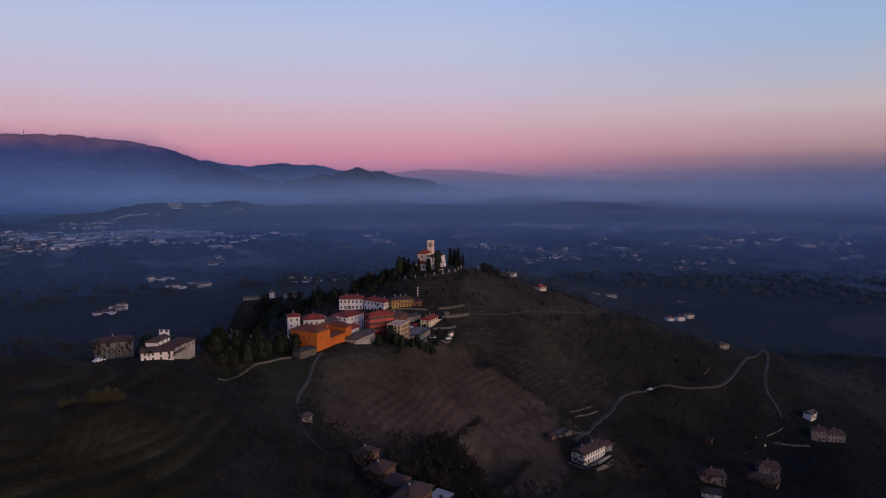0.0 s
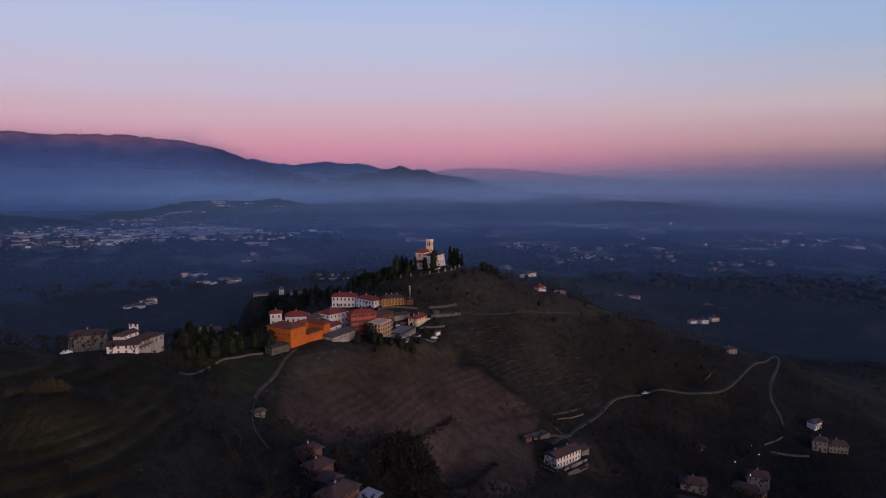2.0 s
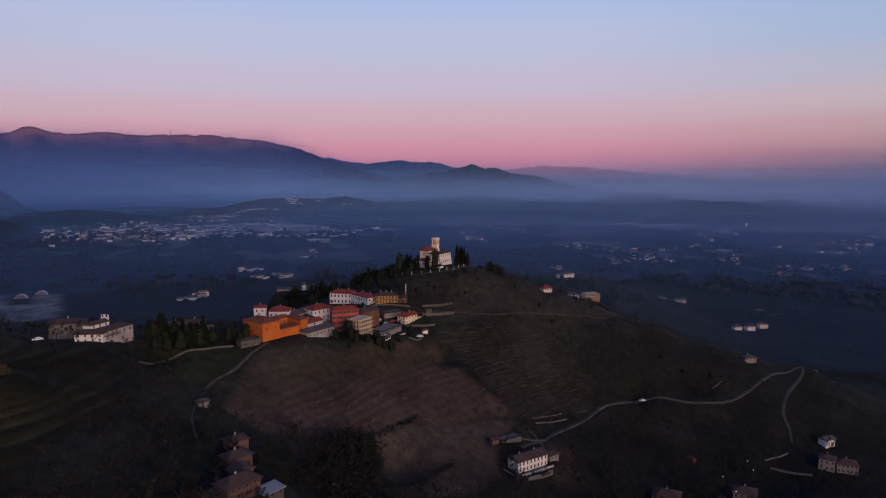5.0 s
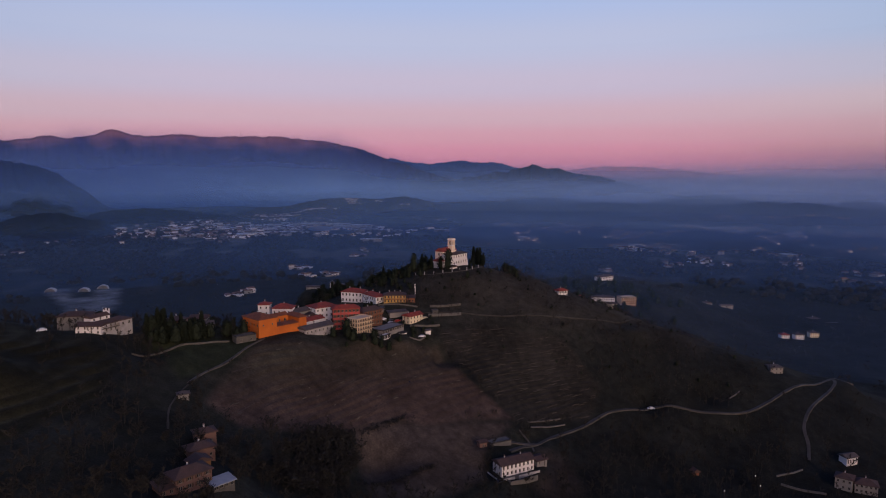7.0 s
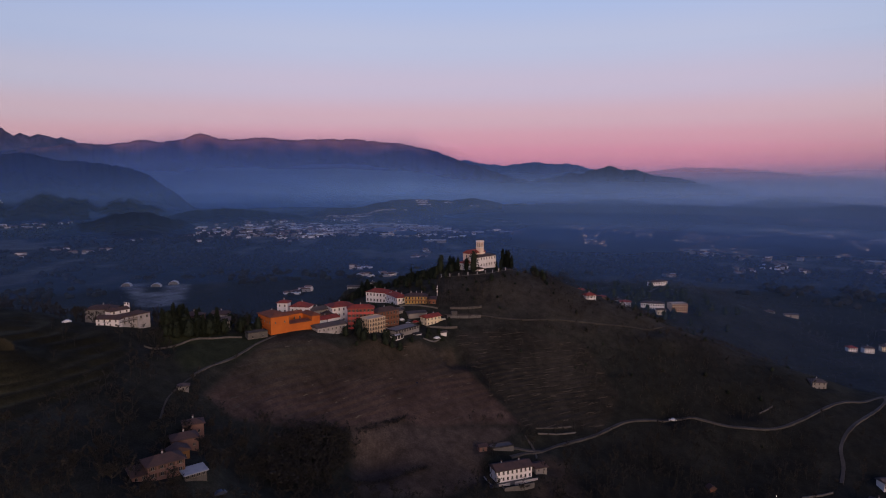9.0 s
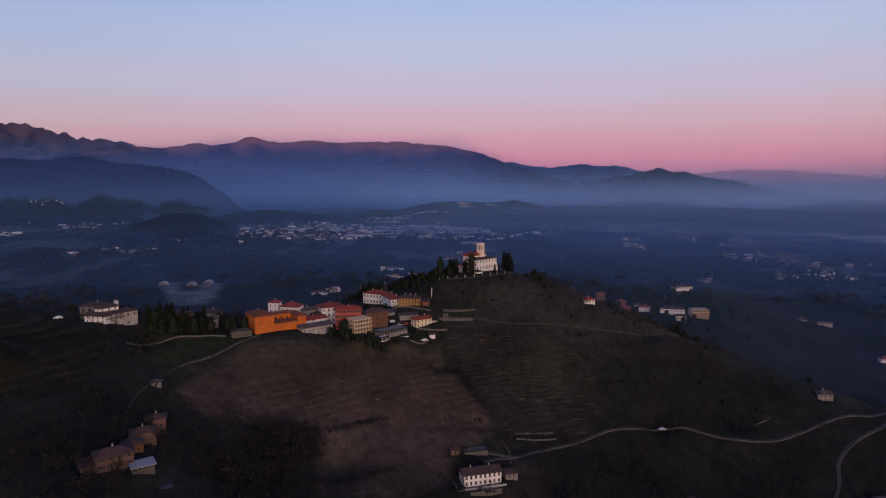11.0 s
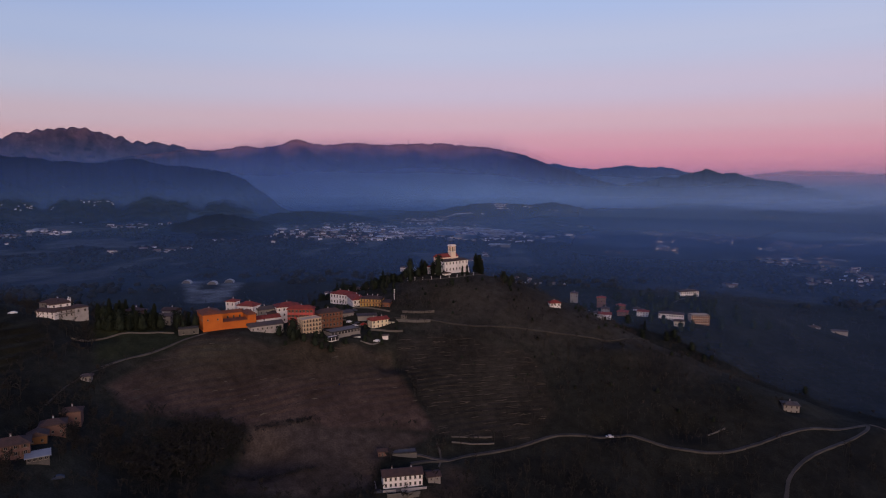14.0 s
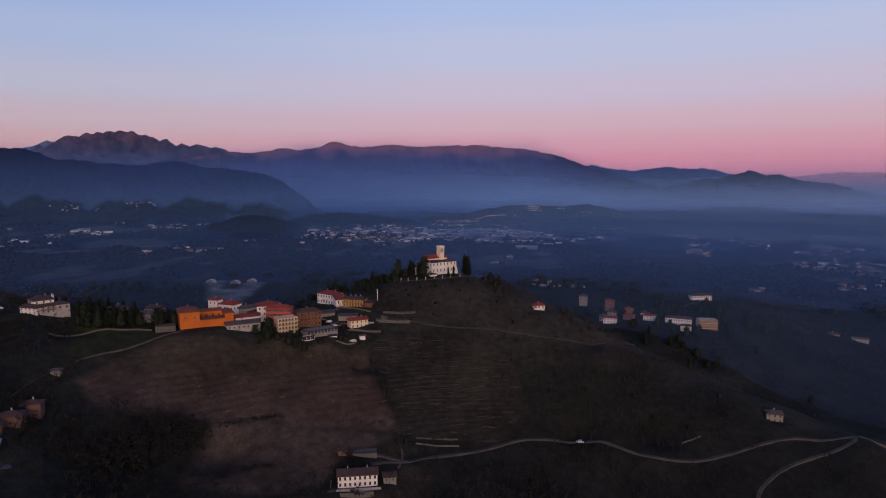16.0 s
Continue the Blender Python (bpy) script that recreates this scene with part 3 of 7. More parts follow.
# ---- mountains ----
def ridge(name, crest, depth, foot, seed, rough, mat, label, swell=0.0, smooth=5, bite=1.3):
    """A mountain chain: crest is (x, y, z) along its top; it falls towards the plain with spurs and gullies."""
    rng = np.random.RandomState(seed)
    c = np.array(crest, float)
    d = np.concatenate([[0], np.cumsum(np.hypot(*np.diff(c[:, :2], axis=0).T))])
    n, rows = int(d[-1] / 7), 36
    s = np.linspace(0, d[-1], n)
    # smooth crest line
    px, py, pz = (np.interp(s, d, c[:, k]) for k in range(3))
    ker = np.hanning(smooth + 2)
    ker /= ker.sum()
    pz = np.convolve(np.pad(pz, (smooth + 1) // 2, mode="edge"), ker, "valid")
    jag = sum(np.sin(s * 6.283 / w + rng.uniform(0, 6.28)) * w for w in (340, 190, 97, 61, 47, 33)) * 0.012 * rough
    # tree line and small rocks
    jag = jag + bite * sum(np.sin(s * 6.283 / w + rng.uniform(0, 6.28) + 0.9 * np.sin(s / (2.3 * w))) for w in (31, 43, 67, 97, 150))
    pz = pz + jag + swell * sum(np.sin(s * 6.283 / w + rng.uniform(0, 6.28)) for w in (1130, 610, 370, 205))
    gully_at = [(w, rng.uniform(0, 6.28), rng.uniform(0, 6.28)) for w in (330, 170, 92, 58)]
    tx, ty = np.gradient(px), np.gradient(py)
    tl = np.hypot(tx, ty)
    nx, ny = ty / tl, -tx / tl
    flip = np.where(nx * (0 - px) + ny * (330 - py) < 0, -1, 1)
    nx, ny = nx * flip, ny * flip
    verts = []
    for r in range(-6, rows):
        u = r / (rows - 1)
        if r >= 0:
            spur = sum(np.sin(s * 6.283 / w + rng.uniform(0, 6.28) + u * 3) for w in (820, 430, 250, 130)) * 0.16
            fall = u ** 0.85
            zz = pz + (foot - pz) * np.clip(fall + 0.07 * spur * math.sin(math.pi * min(u, 1)), 0, 1)
            off = u * depth * (1 + 0.22 * spur)
            # gullies and ribs that run down the slope
            cut = sum((np.abs(np.sin(s * 3.1416 / w + a + 1.1 * math.sin(u * 3.3 + b))) - 0.6) * w for w, a, b in gully_at)
            zz = zz + 0.085 * cut * math.sin(math.pi * min(1, u * 0.9 + 0.06)) * np.clip((pz - foot) / 260, 0.1, 1.2)
        else:
            zz, off = pz + (foot - pz) * (-u * 3.0), u * depth * 2
        verts.append(np.stack([px + nx * off, py + ny * off, zz], 1))
    v = np.stack(verts)
    nr = v.shape[0]
    me = bpy.data.meshes.new(name)
    i, j = np.meshgrid(np.arange(nr - 1), np.arange(n - 1), indexing="ij")
    quads = np.stack([i * n + j, i * n + j + 1, (i + 1) * n + j + 1, (i + 1) * n + j], -1).reshape(-1, 4)
    me.from_pydata(v.reshape(-1, 3).tolist(), [], quads.tolist())
    me.polygons.foreach_set("use_smooth", np.ones(len(quads), bool))
    me.materials.append(mat)
    tagged(new(name, me), label, "mountain", kind="structure")
    return v


def polar(az, dist, elev_deg):
    """A crest point by its bearing to the left of +y, its distance and its height angle, from the middle of the flight."""
    a = radians(az)
    return (160 - dist * math.sin(a), 40 + dist * math.cos(a), 90.6 + dist * math.tan(radians(elev_deg)))


def lit_pasture(m, low, high, colour):
    """Bare grass and rock take over from the woods towards the tops, along an uneven edge; their colour includes the
    pink last light.
    """
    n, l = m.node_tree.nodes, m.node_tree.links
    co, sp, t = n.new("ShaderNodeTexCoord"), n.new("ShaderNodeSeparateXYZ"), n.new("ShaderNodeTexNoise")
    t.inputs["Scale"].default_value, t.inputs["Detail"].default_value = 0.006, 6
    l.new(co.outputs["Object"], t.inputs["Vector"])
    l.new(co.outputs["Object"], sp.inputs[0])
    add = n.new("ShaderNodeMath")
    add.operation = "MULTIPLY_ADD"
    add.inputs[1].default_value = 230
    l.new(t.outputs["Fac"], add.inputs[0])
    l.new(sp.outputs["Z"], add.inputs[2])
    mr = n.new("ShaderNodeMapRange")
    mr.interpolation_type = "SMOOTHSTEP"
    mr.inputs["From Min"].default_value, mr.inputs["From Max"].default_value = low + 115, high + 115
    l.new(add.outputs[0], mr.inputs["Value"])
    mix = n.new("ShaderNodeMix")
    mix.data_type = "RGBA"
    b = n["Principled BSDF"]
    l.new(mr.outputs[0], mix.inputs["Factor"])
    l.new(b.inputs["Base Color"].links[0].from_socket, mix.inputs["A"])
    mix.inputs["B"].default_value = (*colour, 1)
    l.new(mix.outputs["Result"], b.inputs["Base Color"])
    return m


# woods' purple from haze and summit pink from last light, both in base colour
M_MOUNT = lit_pasture(material("haze_purple_woods", (0.027, 0.0140, 0.042), 0.95, 0.4, 0.006, 0.0, 5.0, second=(0.032, 0.0190, 0.031), spec=0.03), 235, 345, (0.36, 0.165, 0.17))
# bright pink rock: the last light is set into its base colour
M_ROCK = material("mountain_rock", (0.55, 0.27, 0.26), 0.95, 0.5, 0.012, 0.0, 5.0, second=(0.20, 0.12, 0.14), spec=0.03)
M_SNOW = material("mountain_snow", (0.85, 0.82, 0.85), 0.9, 0.3, 0.02, 0.0, 4.0, second=(0.22, 0.20, 0.25), spec=0.05)
M_POINT = material("hill_woods", (0.030, 0.024, 0.034), 0.95, 0.35, 0.006, 0.0, 5.0, spec=0.03)
M_FORE = material("foothill_woods", (0.013, 0.0145, 0.021), 0.95, 0.4, 0.006, 0.0, 6.0, spec=0.02)
M_LOW = material("hill_fields_and_woods", (0.014, 0.015, 0.020), 0.95, 0.35, 0.005, 0.0, 5.0, second=(0.050, 0.046, 0.044), spec=0.02)
# faintest ridge: haze put in as a pale colour and low alpha
M_HAZE = material("haze_faded_ridge", (0.30, 0.245, 0.29), 0.95, 0.2, 0.004, spec=0.03)
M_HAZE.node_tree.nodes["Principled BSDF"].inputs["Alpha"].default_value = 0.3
# the blue of distant haze is set into this ridge's base colour
M_BLUE = material("haze_blue_ridge", (0.058, 0.080, 0.21), 0.95, 0.2, 0.004, spec=0.03)
ridge("mountain_range", [polar(a, 4895, e) for a, e in ((67.8, 2.42), (67.1, 2.61), (66.5, 2.91), (66.2, 3.11), (66.0, 3.13), (65.7, 2.98), (65.4, 3.01), (65.1, 2.74))],
      40, 120, 23, 0.6, M_SNOW, "distant snowy peak behind the rock mountain")
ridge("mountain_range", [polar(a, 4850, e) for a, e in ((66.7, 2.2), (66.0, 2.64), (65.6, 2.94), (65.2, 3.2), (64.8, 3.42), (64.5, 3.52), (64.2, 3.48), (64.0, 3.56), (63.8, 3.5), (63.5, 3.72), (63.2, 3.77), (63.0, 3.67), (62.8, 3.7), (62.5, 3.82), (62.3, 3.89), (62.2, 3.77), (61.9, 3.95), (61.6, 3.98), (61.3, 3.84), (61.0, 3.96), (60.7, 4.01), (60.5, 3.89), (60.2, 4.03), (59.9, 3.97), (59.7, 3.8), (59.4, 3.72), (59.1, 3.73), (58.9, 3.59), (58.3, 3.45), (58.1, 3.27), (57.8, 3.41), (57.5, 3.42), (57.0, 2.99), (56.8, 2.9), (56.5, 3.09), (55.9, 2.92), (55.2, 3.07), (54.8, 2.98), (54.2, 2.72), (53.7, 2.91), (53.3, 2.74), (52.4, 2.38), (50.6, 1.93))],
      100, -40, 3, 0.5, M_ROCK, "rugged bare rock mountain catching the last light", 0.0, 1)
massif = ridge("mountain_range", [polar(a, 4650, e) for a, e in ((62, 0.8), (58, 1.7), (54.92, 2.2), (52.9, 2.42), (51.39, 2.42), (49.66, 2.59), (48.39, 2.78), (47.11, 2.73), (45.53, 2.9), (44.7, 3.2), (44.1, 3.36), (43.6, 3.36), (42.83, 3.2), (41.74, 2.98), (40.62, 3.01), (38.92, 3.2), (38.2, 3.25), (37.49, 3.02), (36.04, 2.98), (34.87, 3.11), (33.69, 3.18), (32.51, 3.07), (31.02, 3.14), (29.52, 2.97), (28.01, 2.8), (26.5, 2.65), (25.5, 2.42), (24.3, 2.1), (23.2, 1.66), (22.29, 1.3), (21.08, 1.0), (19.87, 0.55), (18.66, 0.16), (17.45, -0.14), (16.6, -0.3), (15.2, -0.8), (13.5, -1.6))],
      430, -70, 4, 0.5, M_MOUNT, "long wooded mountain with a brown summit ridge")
spur = ridge("foothill", [polar(a, 3400, e) for a, e in ((84, 2.2), (76.5, 2.7), (67.0, 2.45), (66.3, 2.22), (65.3, 1.86), (64.4, 1.71), (63.4, 1.64), (62.3, 1.48), (61.2, 1.41), (60.0, 1.33), (59.0, 1.39), (58.0, 1.44), (57.5, 1.52), (57.0, 1.63), (56.5, 1.69), (56.0, 1.67), (55.4, 1.47), (54.6, 1.25), (53.7, 1.16), (52.4, 1.12), (51.1, 0.89), (49.7, 0.66), (48.8, 0.47), (47.9, -0.05), (47.0, -0.68), (46.3, -1.17), (45.6, -1.81), (44.9, -2.4), (44.2, -3.09), (43.4, -3.79))],
      600, -75, 5, 0.5, M_FORE, "dark wooded foothill in front of the mountains")
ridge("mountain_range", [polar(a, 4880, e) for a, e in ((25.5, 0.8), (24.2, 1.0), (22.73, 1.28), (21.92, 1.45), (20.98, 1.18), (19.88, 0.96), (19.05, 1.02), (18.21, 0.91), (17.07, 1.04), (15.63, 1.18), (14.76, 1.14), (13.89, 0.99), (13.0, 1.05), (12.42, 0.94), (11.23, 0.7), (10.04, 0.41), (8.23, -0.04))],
      110, -40, 7, 0.4, M_BLUE, "far mountain ridge coloured blue for haze")
ridge("mountain_range", [polar(a, 4560, e) for a, e in ((22, -2.5), (20.12, -2.0), (18.41, -1.45), (17.25, -0.93), (15.8, -0.34), (14.33, -0.11), (13.15, 0.1), (12.7, 0.28), (11.82, 0.1), (11.06, 0.46), (10.16, 0.71), (9.41, 0.9), (8.81, 0.62), (8.36, 0.47), (7.45, 0.53), (6.54, 0.26), (5.01, -0.04), (3.79, -0.2), (2.0, -0.65), (-0.17, -1.2), (-2.32, -1.65), (-5.38, -2.2))],
      420, -70, 8, 0.5, M_POINT, "pointed wooded hill standing out of the mist")
ridge("foothill", [polar(a, 2550, e) for a, e in ((49.0, -4.1), (47.2, -3.60), (46.0, -3.10), (44.9, -2.77), (43.3, -2.75), (42.2, -2.64), (41.2, -2.75), (39.4, -3.01), (38.0, -3.18), (36.2, -3.35), (35.1, -3.56), (33.8, -3.92))],
      260, -84, 24, 0.4, M_FORE, "low wooded hill at the edge of the mist", 0.0, 9, 0.9)
ridge("foothill", [polar(a, 2200, e) for a, e in ((59.5, -5.2), (57.6, -4.92), (55.8, -4.49), (54.4, -4.11), (53.1, -3.68), (51.8, -3.24), (50.6, -2.98), (49.1, -2.86), (47.6, -3.13), (45.7, -3.69), (44.7, -4.14), (43.8, -4.65))],
      330, -92, 6, 0.4, M_FORE, "low dark wooded mound in the plain", 0.0, 9, 0.9)
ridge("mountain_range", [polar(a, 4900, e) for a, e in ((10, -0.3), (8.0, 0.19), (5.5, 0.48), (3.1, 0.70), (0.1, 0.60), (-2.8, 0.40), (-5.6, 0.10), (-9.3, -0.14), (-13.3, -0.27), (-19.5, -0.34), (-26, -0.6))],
      120, -40, 9, 0.15, M_HAZE, "very far low ridge, pale and see-through for the evening haze")
knoll = ridge("foothill", [polar(a, 2850, e) for a, e in ((37.6, -3.9), (36.1, -3.50), (35.0, -3.18), (33.8, -2.90), (31.4, -2.68), (29.7, -2.36), (27.9, -2.12), (25.6, -2.03), (23.5, -2.08), (21.3, -1.99), (19.6, -2.18), (18.2, -2.48), (16.5, -2.97), (14.5, -3.60))],
      430, -84, 10, 0.5, M_LOW, "long low hill of woods and fields with a village", 0.0, 9, 0.8)
midhill = ridge("foothill", [polar(a, 2480, e) for a, e in ((26.5, -4.1), (25.0, -3.71), (22.8, -3.13), (20.6, -2.88), (18.6, -2.98), (16.6, -2.87), (14.7, -2.96), (13.1, -3.30), (11.9, -3.68), (10.2, -4.15))],
      300, -86, 31, 0.5, M_FORE, "dark wooded rise beyond the church", 0.0, 9, 0.9)
ridge("foothill", [polar(a, 3350, e) for a, e in ((17.2, -3.2), (15.9, -2.87), (14.6, -2.42), (13.3, -2.17), (11.6, -1.96), (10.1, -2.00), (8.5, -1.89), (6.6, -2.12), (5.3, -2.44), (4.2, -2.85), (3.0, -3.2))],
      360, -80, 21, 0.5, M_LOW, "further low wooded hill dim in the mist", 0.0, 9, 0.8)
easthill = ridge("foothill", [polar(a, 2900, e) for a, e in ((9.8, -4.2), (8.7, -3.94), (7.3, -3.48), (6.3, -2.88), (5.5, -2.54), (4.1, -2.33), (2.6, -2.45), (1.2, -2.66), (-0.4, -2.59), (-2.5, -2.50), (-4.3, -2.61), (-5.6, -2.53), (-7.5, -2.27), (-8.6, -2.16), (-11.7, -2.22), (-14.5, -2.5), (-17.5, -2.95), (-20.7, -3.35), (-23.0, -3.45), (-26.0, -3.60))],
      480, -86, 32, 0.5, M_FORE, "long dark wooded hill behind the towns", 0.0, 9, 0.8)
ridge("foothill", [polar(a, 3700, e) for a, e in ((2.0, -2.7), (0.8, -2.38), (-1.5, -1.79), (-2.6, -1.54), (-3.8, -1.44), (-5.8, -1.50), (-7.2, -1.70), (-10.1, -1.91), (-11.7, -2.17), (-13.5, -2.13), (-14.7, -1.79), (-15.7, -1.68), (-16.8, -1.94), (-17.8, -2.29), (-20.2, -2.46), (-24.0, -2.8))],
      380, -80, 33, 0.4, M_LOW, "faint wooded hills sunk in the evening haze", 0.0, 9, 0.8)


# ---- buildings ----
def part(name, bm, mat, parent, label=""):
    """Links a bmesh as one mesh object under a thing or a part."""
    me = bpy.data.meshes.new(name)
    bm.to_mesh(me)
    bm.free()
    for m in (mat if isinstance(mat, (list, tuple)) else [mat]):
        me.materials.append(m)
    ob = new(name, me)
    ob.parent = parent
    return tagged(ob, label)


def thing(name, x, y, z, yaw, label, category, group=""):
    e = new(name)
    e.empty_display_size = 0.5
    e.matrix_world = pose(x, y, z, 0, 0, yaw)
    return tagged(e, label, category, group)


def add_box(bm, x0, x1, y0, y1, z0, z1, mat=0):
    v = [bm.verts.new(p) for p in ((x0, y0, z0), (x1, y0, z0), (x1, y1, z0), (x0, y1, z0), (x0, y0, z1), (x1, y0, z1), (x1, y1, z1), (x0, y1, z1))]
    for f in ((0, 3, 2, 1), (4, 5, 6, 7), (0, 1, 5, 4), (1, 2, 6, 5), (2, 3, 7, 6), (3, 0, 4, 7)):
        bm.faces.new([v[k] for k in f]).material_index = mat
    return v


def facade(bm, org, u, width, z0, z1, wins, depth=0.22):
    """A wall from org along u with reveals cut back at each opening (u0, u1, v0, v1)."""
    n = Vector((-u.y, u.x, 0)) * depth
    xs = sorted({0.0, width, *[w[0] for w in wins], *[w[1] for w in wins]})
    zs = sorted({z0, z1, *[w[2] for w in wins], *[w[3] for w in wins]})

    def at(a, c, back=False):
        p = org + u * a
        return bm.verts.new(Vector((p.x, p.y, c)) + (n if back else Vector()))
    for a, b in zip(xs, xs[1:]):
        for c, d in zip(zs, zs[1:]):
            m, k = (a + b) / 2, (c + d) / 2
            if any(w[0] < m < w[1] and w[2] < k < w[3] for w in wins):
                continue
            bm.faces.new((at(a, c), at(b, c), at(b, d), at(a, d)))
    for a, b, c, d in wins:
        q, r = [at(a, c), at(b, c), at(b, d), at(a, d)], [at(a, c, 1), at(b, c, 1), at(b, d, 1), at(a, d, 1)]
        for k in range(4):
            bm.faces.new((q[k], q[(k + 1) % 4], r[(k + 1) % 4], r[k]))


WINDOW_MESHES = {}


def window_meshes(w, h, shutters):
    key = (round(w, 2), round(h, 2), shutters)
    if key not in WINDOW_MESHES:
        bm = bmesh.new()
        t = 0.09
        xs, zs = (-w / 2, -w / 2 + t, -t / 2, t / 2, w / 2 - t, w / 2), (0, t, h - t, h)
        side = [[[bm.verts.new((x, y, z)) for z in zs] for x in xs] for y in (0.10, 0.20)]
        solid = {(i, j) for i in range(5) for j in range(3) if not (j == 1 and i in (1, 3))}
        for i, j in solid:
            for q, flip in ((side[0], False), (side[1], True)):
                c = [q[i][j], q[i + 1][j], q[i + 1][j + 1], q[i][j + 1]]
                bm.faces.new(c[::-1] if flip else c)
            for di, dj, p, q in ((-1, 0, (i, j), (i, j + 1)), (1, 0, (i + 1, j + 1), (i + 1, j)), (0, -1, (i + 1, j), (i, j)), (0, 1, (i, j + 1), (i + 1, j + 1))):
                if (i + di, j + dj) not in solid:
                    bm.faces.new((side[0][p[0]][p[1]], side[0][q[0]][q[1]], side[1][q[0]][q[1]], side[1][p[0]][p[1]]))
        f = bpy.data.meshes.new("window")
        bm.to_mesh(f)
        bm.free()
        f.materials.append(M_FRAME)
        bm = bmesh.new()
        add_box(bm, -w / 2 + 0.02, w / 2 - 0.02, 0.205, 0.24, 0.02, h - 0.02)
        g = bpy.data.meshes.new("pane")
        bm.to_mesh(g)
        bm.free()
        g.materials.append(M_GLASS)
        bm = bmesh.new()
        add_box(bm, -w / 2 - 0.12, w / 2 + 0.12, -0.10, 0.098, -0.10, -0.002)
        sill = bpy.data.meshes.new("window_sill")
        bm.to_mesh(sill)
        bm.free()
        sill.materials.append(M_FRAME)
        s = None
        if shutters:
            bm = bmesh.new()
            prof = [(-0.005, 0), (-0.03, 0)]
            for k in range(6):
                prof += [(-0.06, h * (k + 0.1) / 6), (-0.03, h * (k + 0.95) / 6)]
            prof += [(-0.03, h), (-0.005, h)]
            l, r = [bm.verts.new((-w / 4, y, z)) for y, z in prof], [bm.verts.new((w / 4, y, z)) for y, z in prof]
            bm.faces.new(l)
            bm.faces.new(r[::-1])
            for k in range(len(prof)):
                bm.faces.new((l[k - 1], l[k], r[k], r[k - 1]))
            s = bpy.data.meshes.new("shutter")
            bm.to_mesh(s)
            bm.free()
            s.materials.append(M_SHUTTER)
        WINDOW_MESHES[key] = (f, g, s, sill)
    return WINDOW_MESHES[key]


def put_window(parent, org, u, a, c, w, h, shutters):
    f, g, s, sill = window_meshes(w, h, shutters)
    p = org + u * a
    ob = new("window", f)
    ob.parent = parent
    ob.matrix_local = Matrix.Translation((p.x, p.y, c)) @ Matrix.Rotation(math.atan2(u.y, u.x), 4, "Z")
    pane = new("pane", g)
    pane.parent = ob
    ledge = new("window_sill", sill)
    ledge.parent = ob
    if s:
        for k in (-1, 1):
            sh = new("shutter", s)
            sh.parent = ob
            sh.matrix_local = Matrix.Translation((k * w * 0.78, 0, 0))


def slab_roof(bm, rim, top, faces, thick):
    """A roof skin from rim and ridge points, given thickness by a second skin below and a fascia."""
    up = [bm.verts.new(p) for p in rim + top]
    low = [bm.verts.new((p[0], p[1], p[2] - thick)) for p in rim]
    for f in faces:
        bm.faces.new([up[k] for k in f])
    n = len(rim)
    for k in range(n):
        bm.faces.new((low[k], low[(k + 1) % n], up[(k + 1) % n], up[k]))
    bm.faces.new(list(reversed(low)))


def roof_part(parent, kind, x0, x1, y0, y1, z, rise, mat, over=0.6, wallmat=None):
    bm = bmesh.new()
    X0, X1, Y0, Y1, t = x0 - over, x1 + over, y0 - over, y1 + over, 0.28
    drop = 0.05
    z = z + drop
    rim = [(X0, Y0, z), (X1, Y0, z), (X1, Y1, z), (X0, Y1, z)]
    ym, xm = (Y0 + Y1) / 2, (X0 + X1) / 2
    if kind == "hip":
        if X1 - X0 >= Y1 - Y0:
            k = (Y1 - Y0) / 2 * 0.95
            slab_roof(bm, rim, [(X0 + k, ym, z + rise), (X1 - k, ym, z + rise)], [(0, 1, 5, 4), (1, 2, 5), (2, 3, 4, 5), (3, 0, 4)], t)
        else:
            k = (X1 - X0) / 2 * 0.95
            slab_roof(bm, rim, [(xm, Y0 + k, z + rise), (xm, Y1 - k, z + rise)], [(0, 1, 4), (1, 2, 5, 4), (2, 3, 5), (3, 0, 4, 5)], t)
    elif kind == "gable":
        slab_roof(bm, rim, [(X0, ym, z + rise), (X1, ym, z + rise)], [(0, 1, 5, 4), (1, 2, 5), (2, 3, 4, 5), (3, 0, 4)], t)
    elif kind == "gable_y":
        slab_roof(bm, rim, [(xm, Y0, z + rise), (xm, Y1, z + rise)], [(0, 1, 4), (1, 2, 5, 4), (2, 3, 5), (3, 0, 4, 5)], t)
    elif kind == "shed":
        rim = [(X0, Y0, z), (X1, Y0, z), (X1, Y1, z + rise), (X0, Y1, z + rise)]
        slab_roof(bm, rim, [], [(0, 1, 2, 3)], t)
    else:
        add_box(bm, x0 + 0.25, x1 - 0.25, y0 + 0.25, y1 - 0.25, z - 0.5, z - 0.32)
        for b in ((x0 - 0.1, x1 + 0.1, y0 - 0.1, y0 + 0.25), (x0 - 0.1, x1 + 0.1, y1 - 0.25, y1 + 0.1), (x0 - 0.1, x0 + 0.25, y0 + 0.25, y1 - 0.25), (x1 - 0.25, x1 + 0.1, y0 + 0.25, y1 - 0.25)):
            add_box(bm, *b, z - 0.30, z + 0.25)
    bmesh.ops.recalc_face_normals(bm, faces=bm.faces)
    return part("roof", bm, mat, parent)


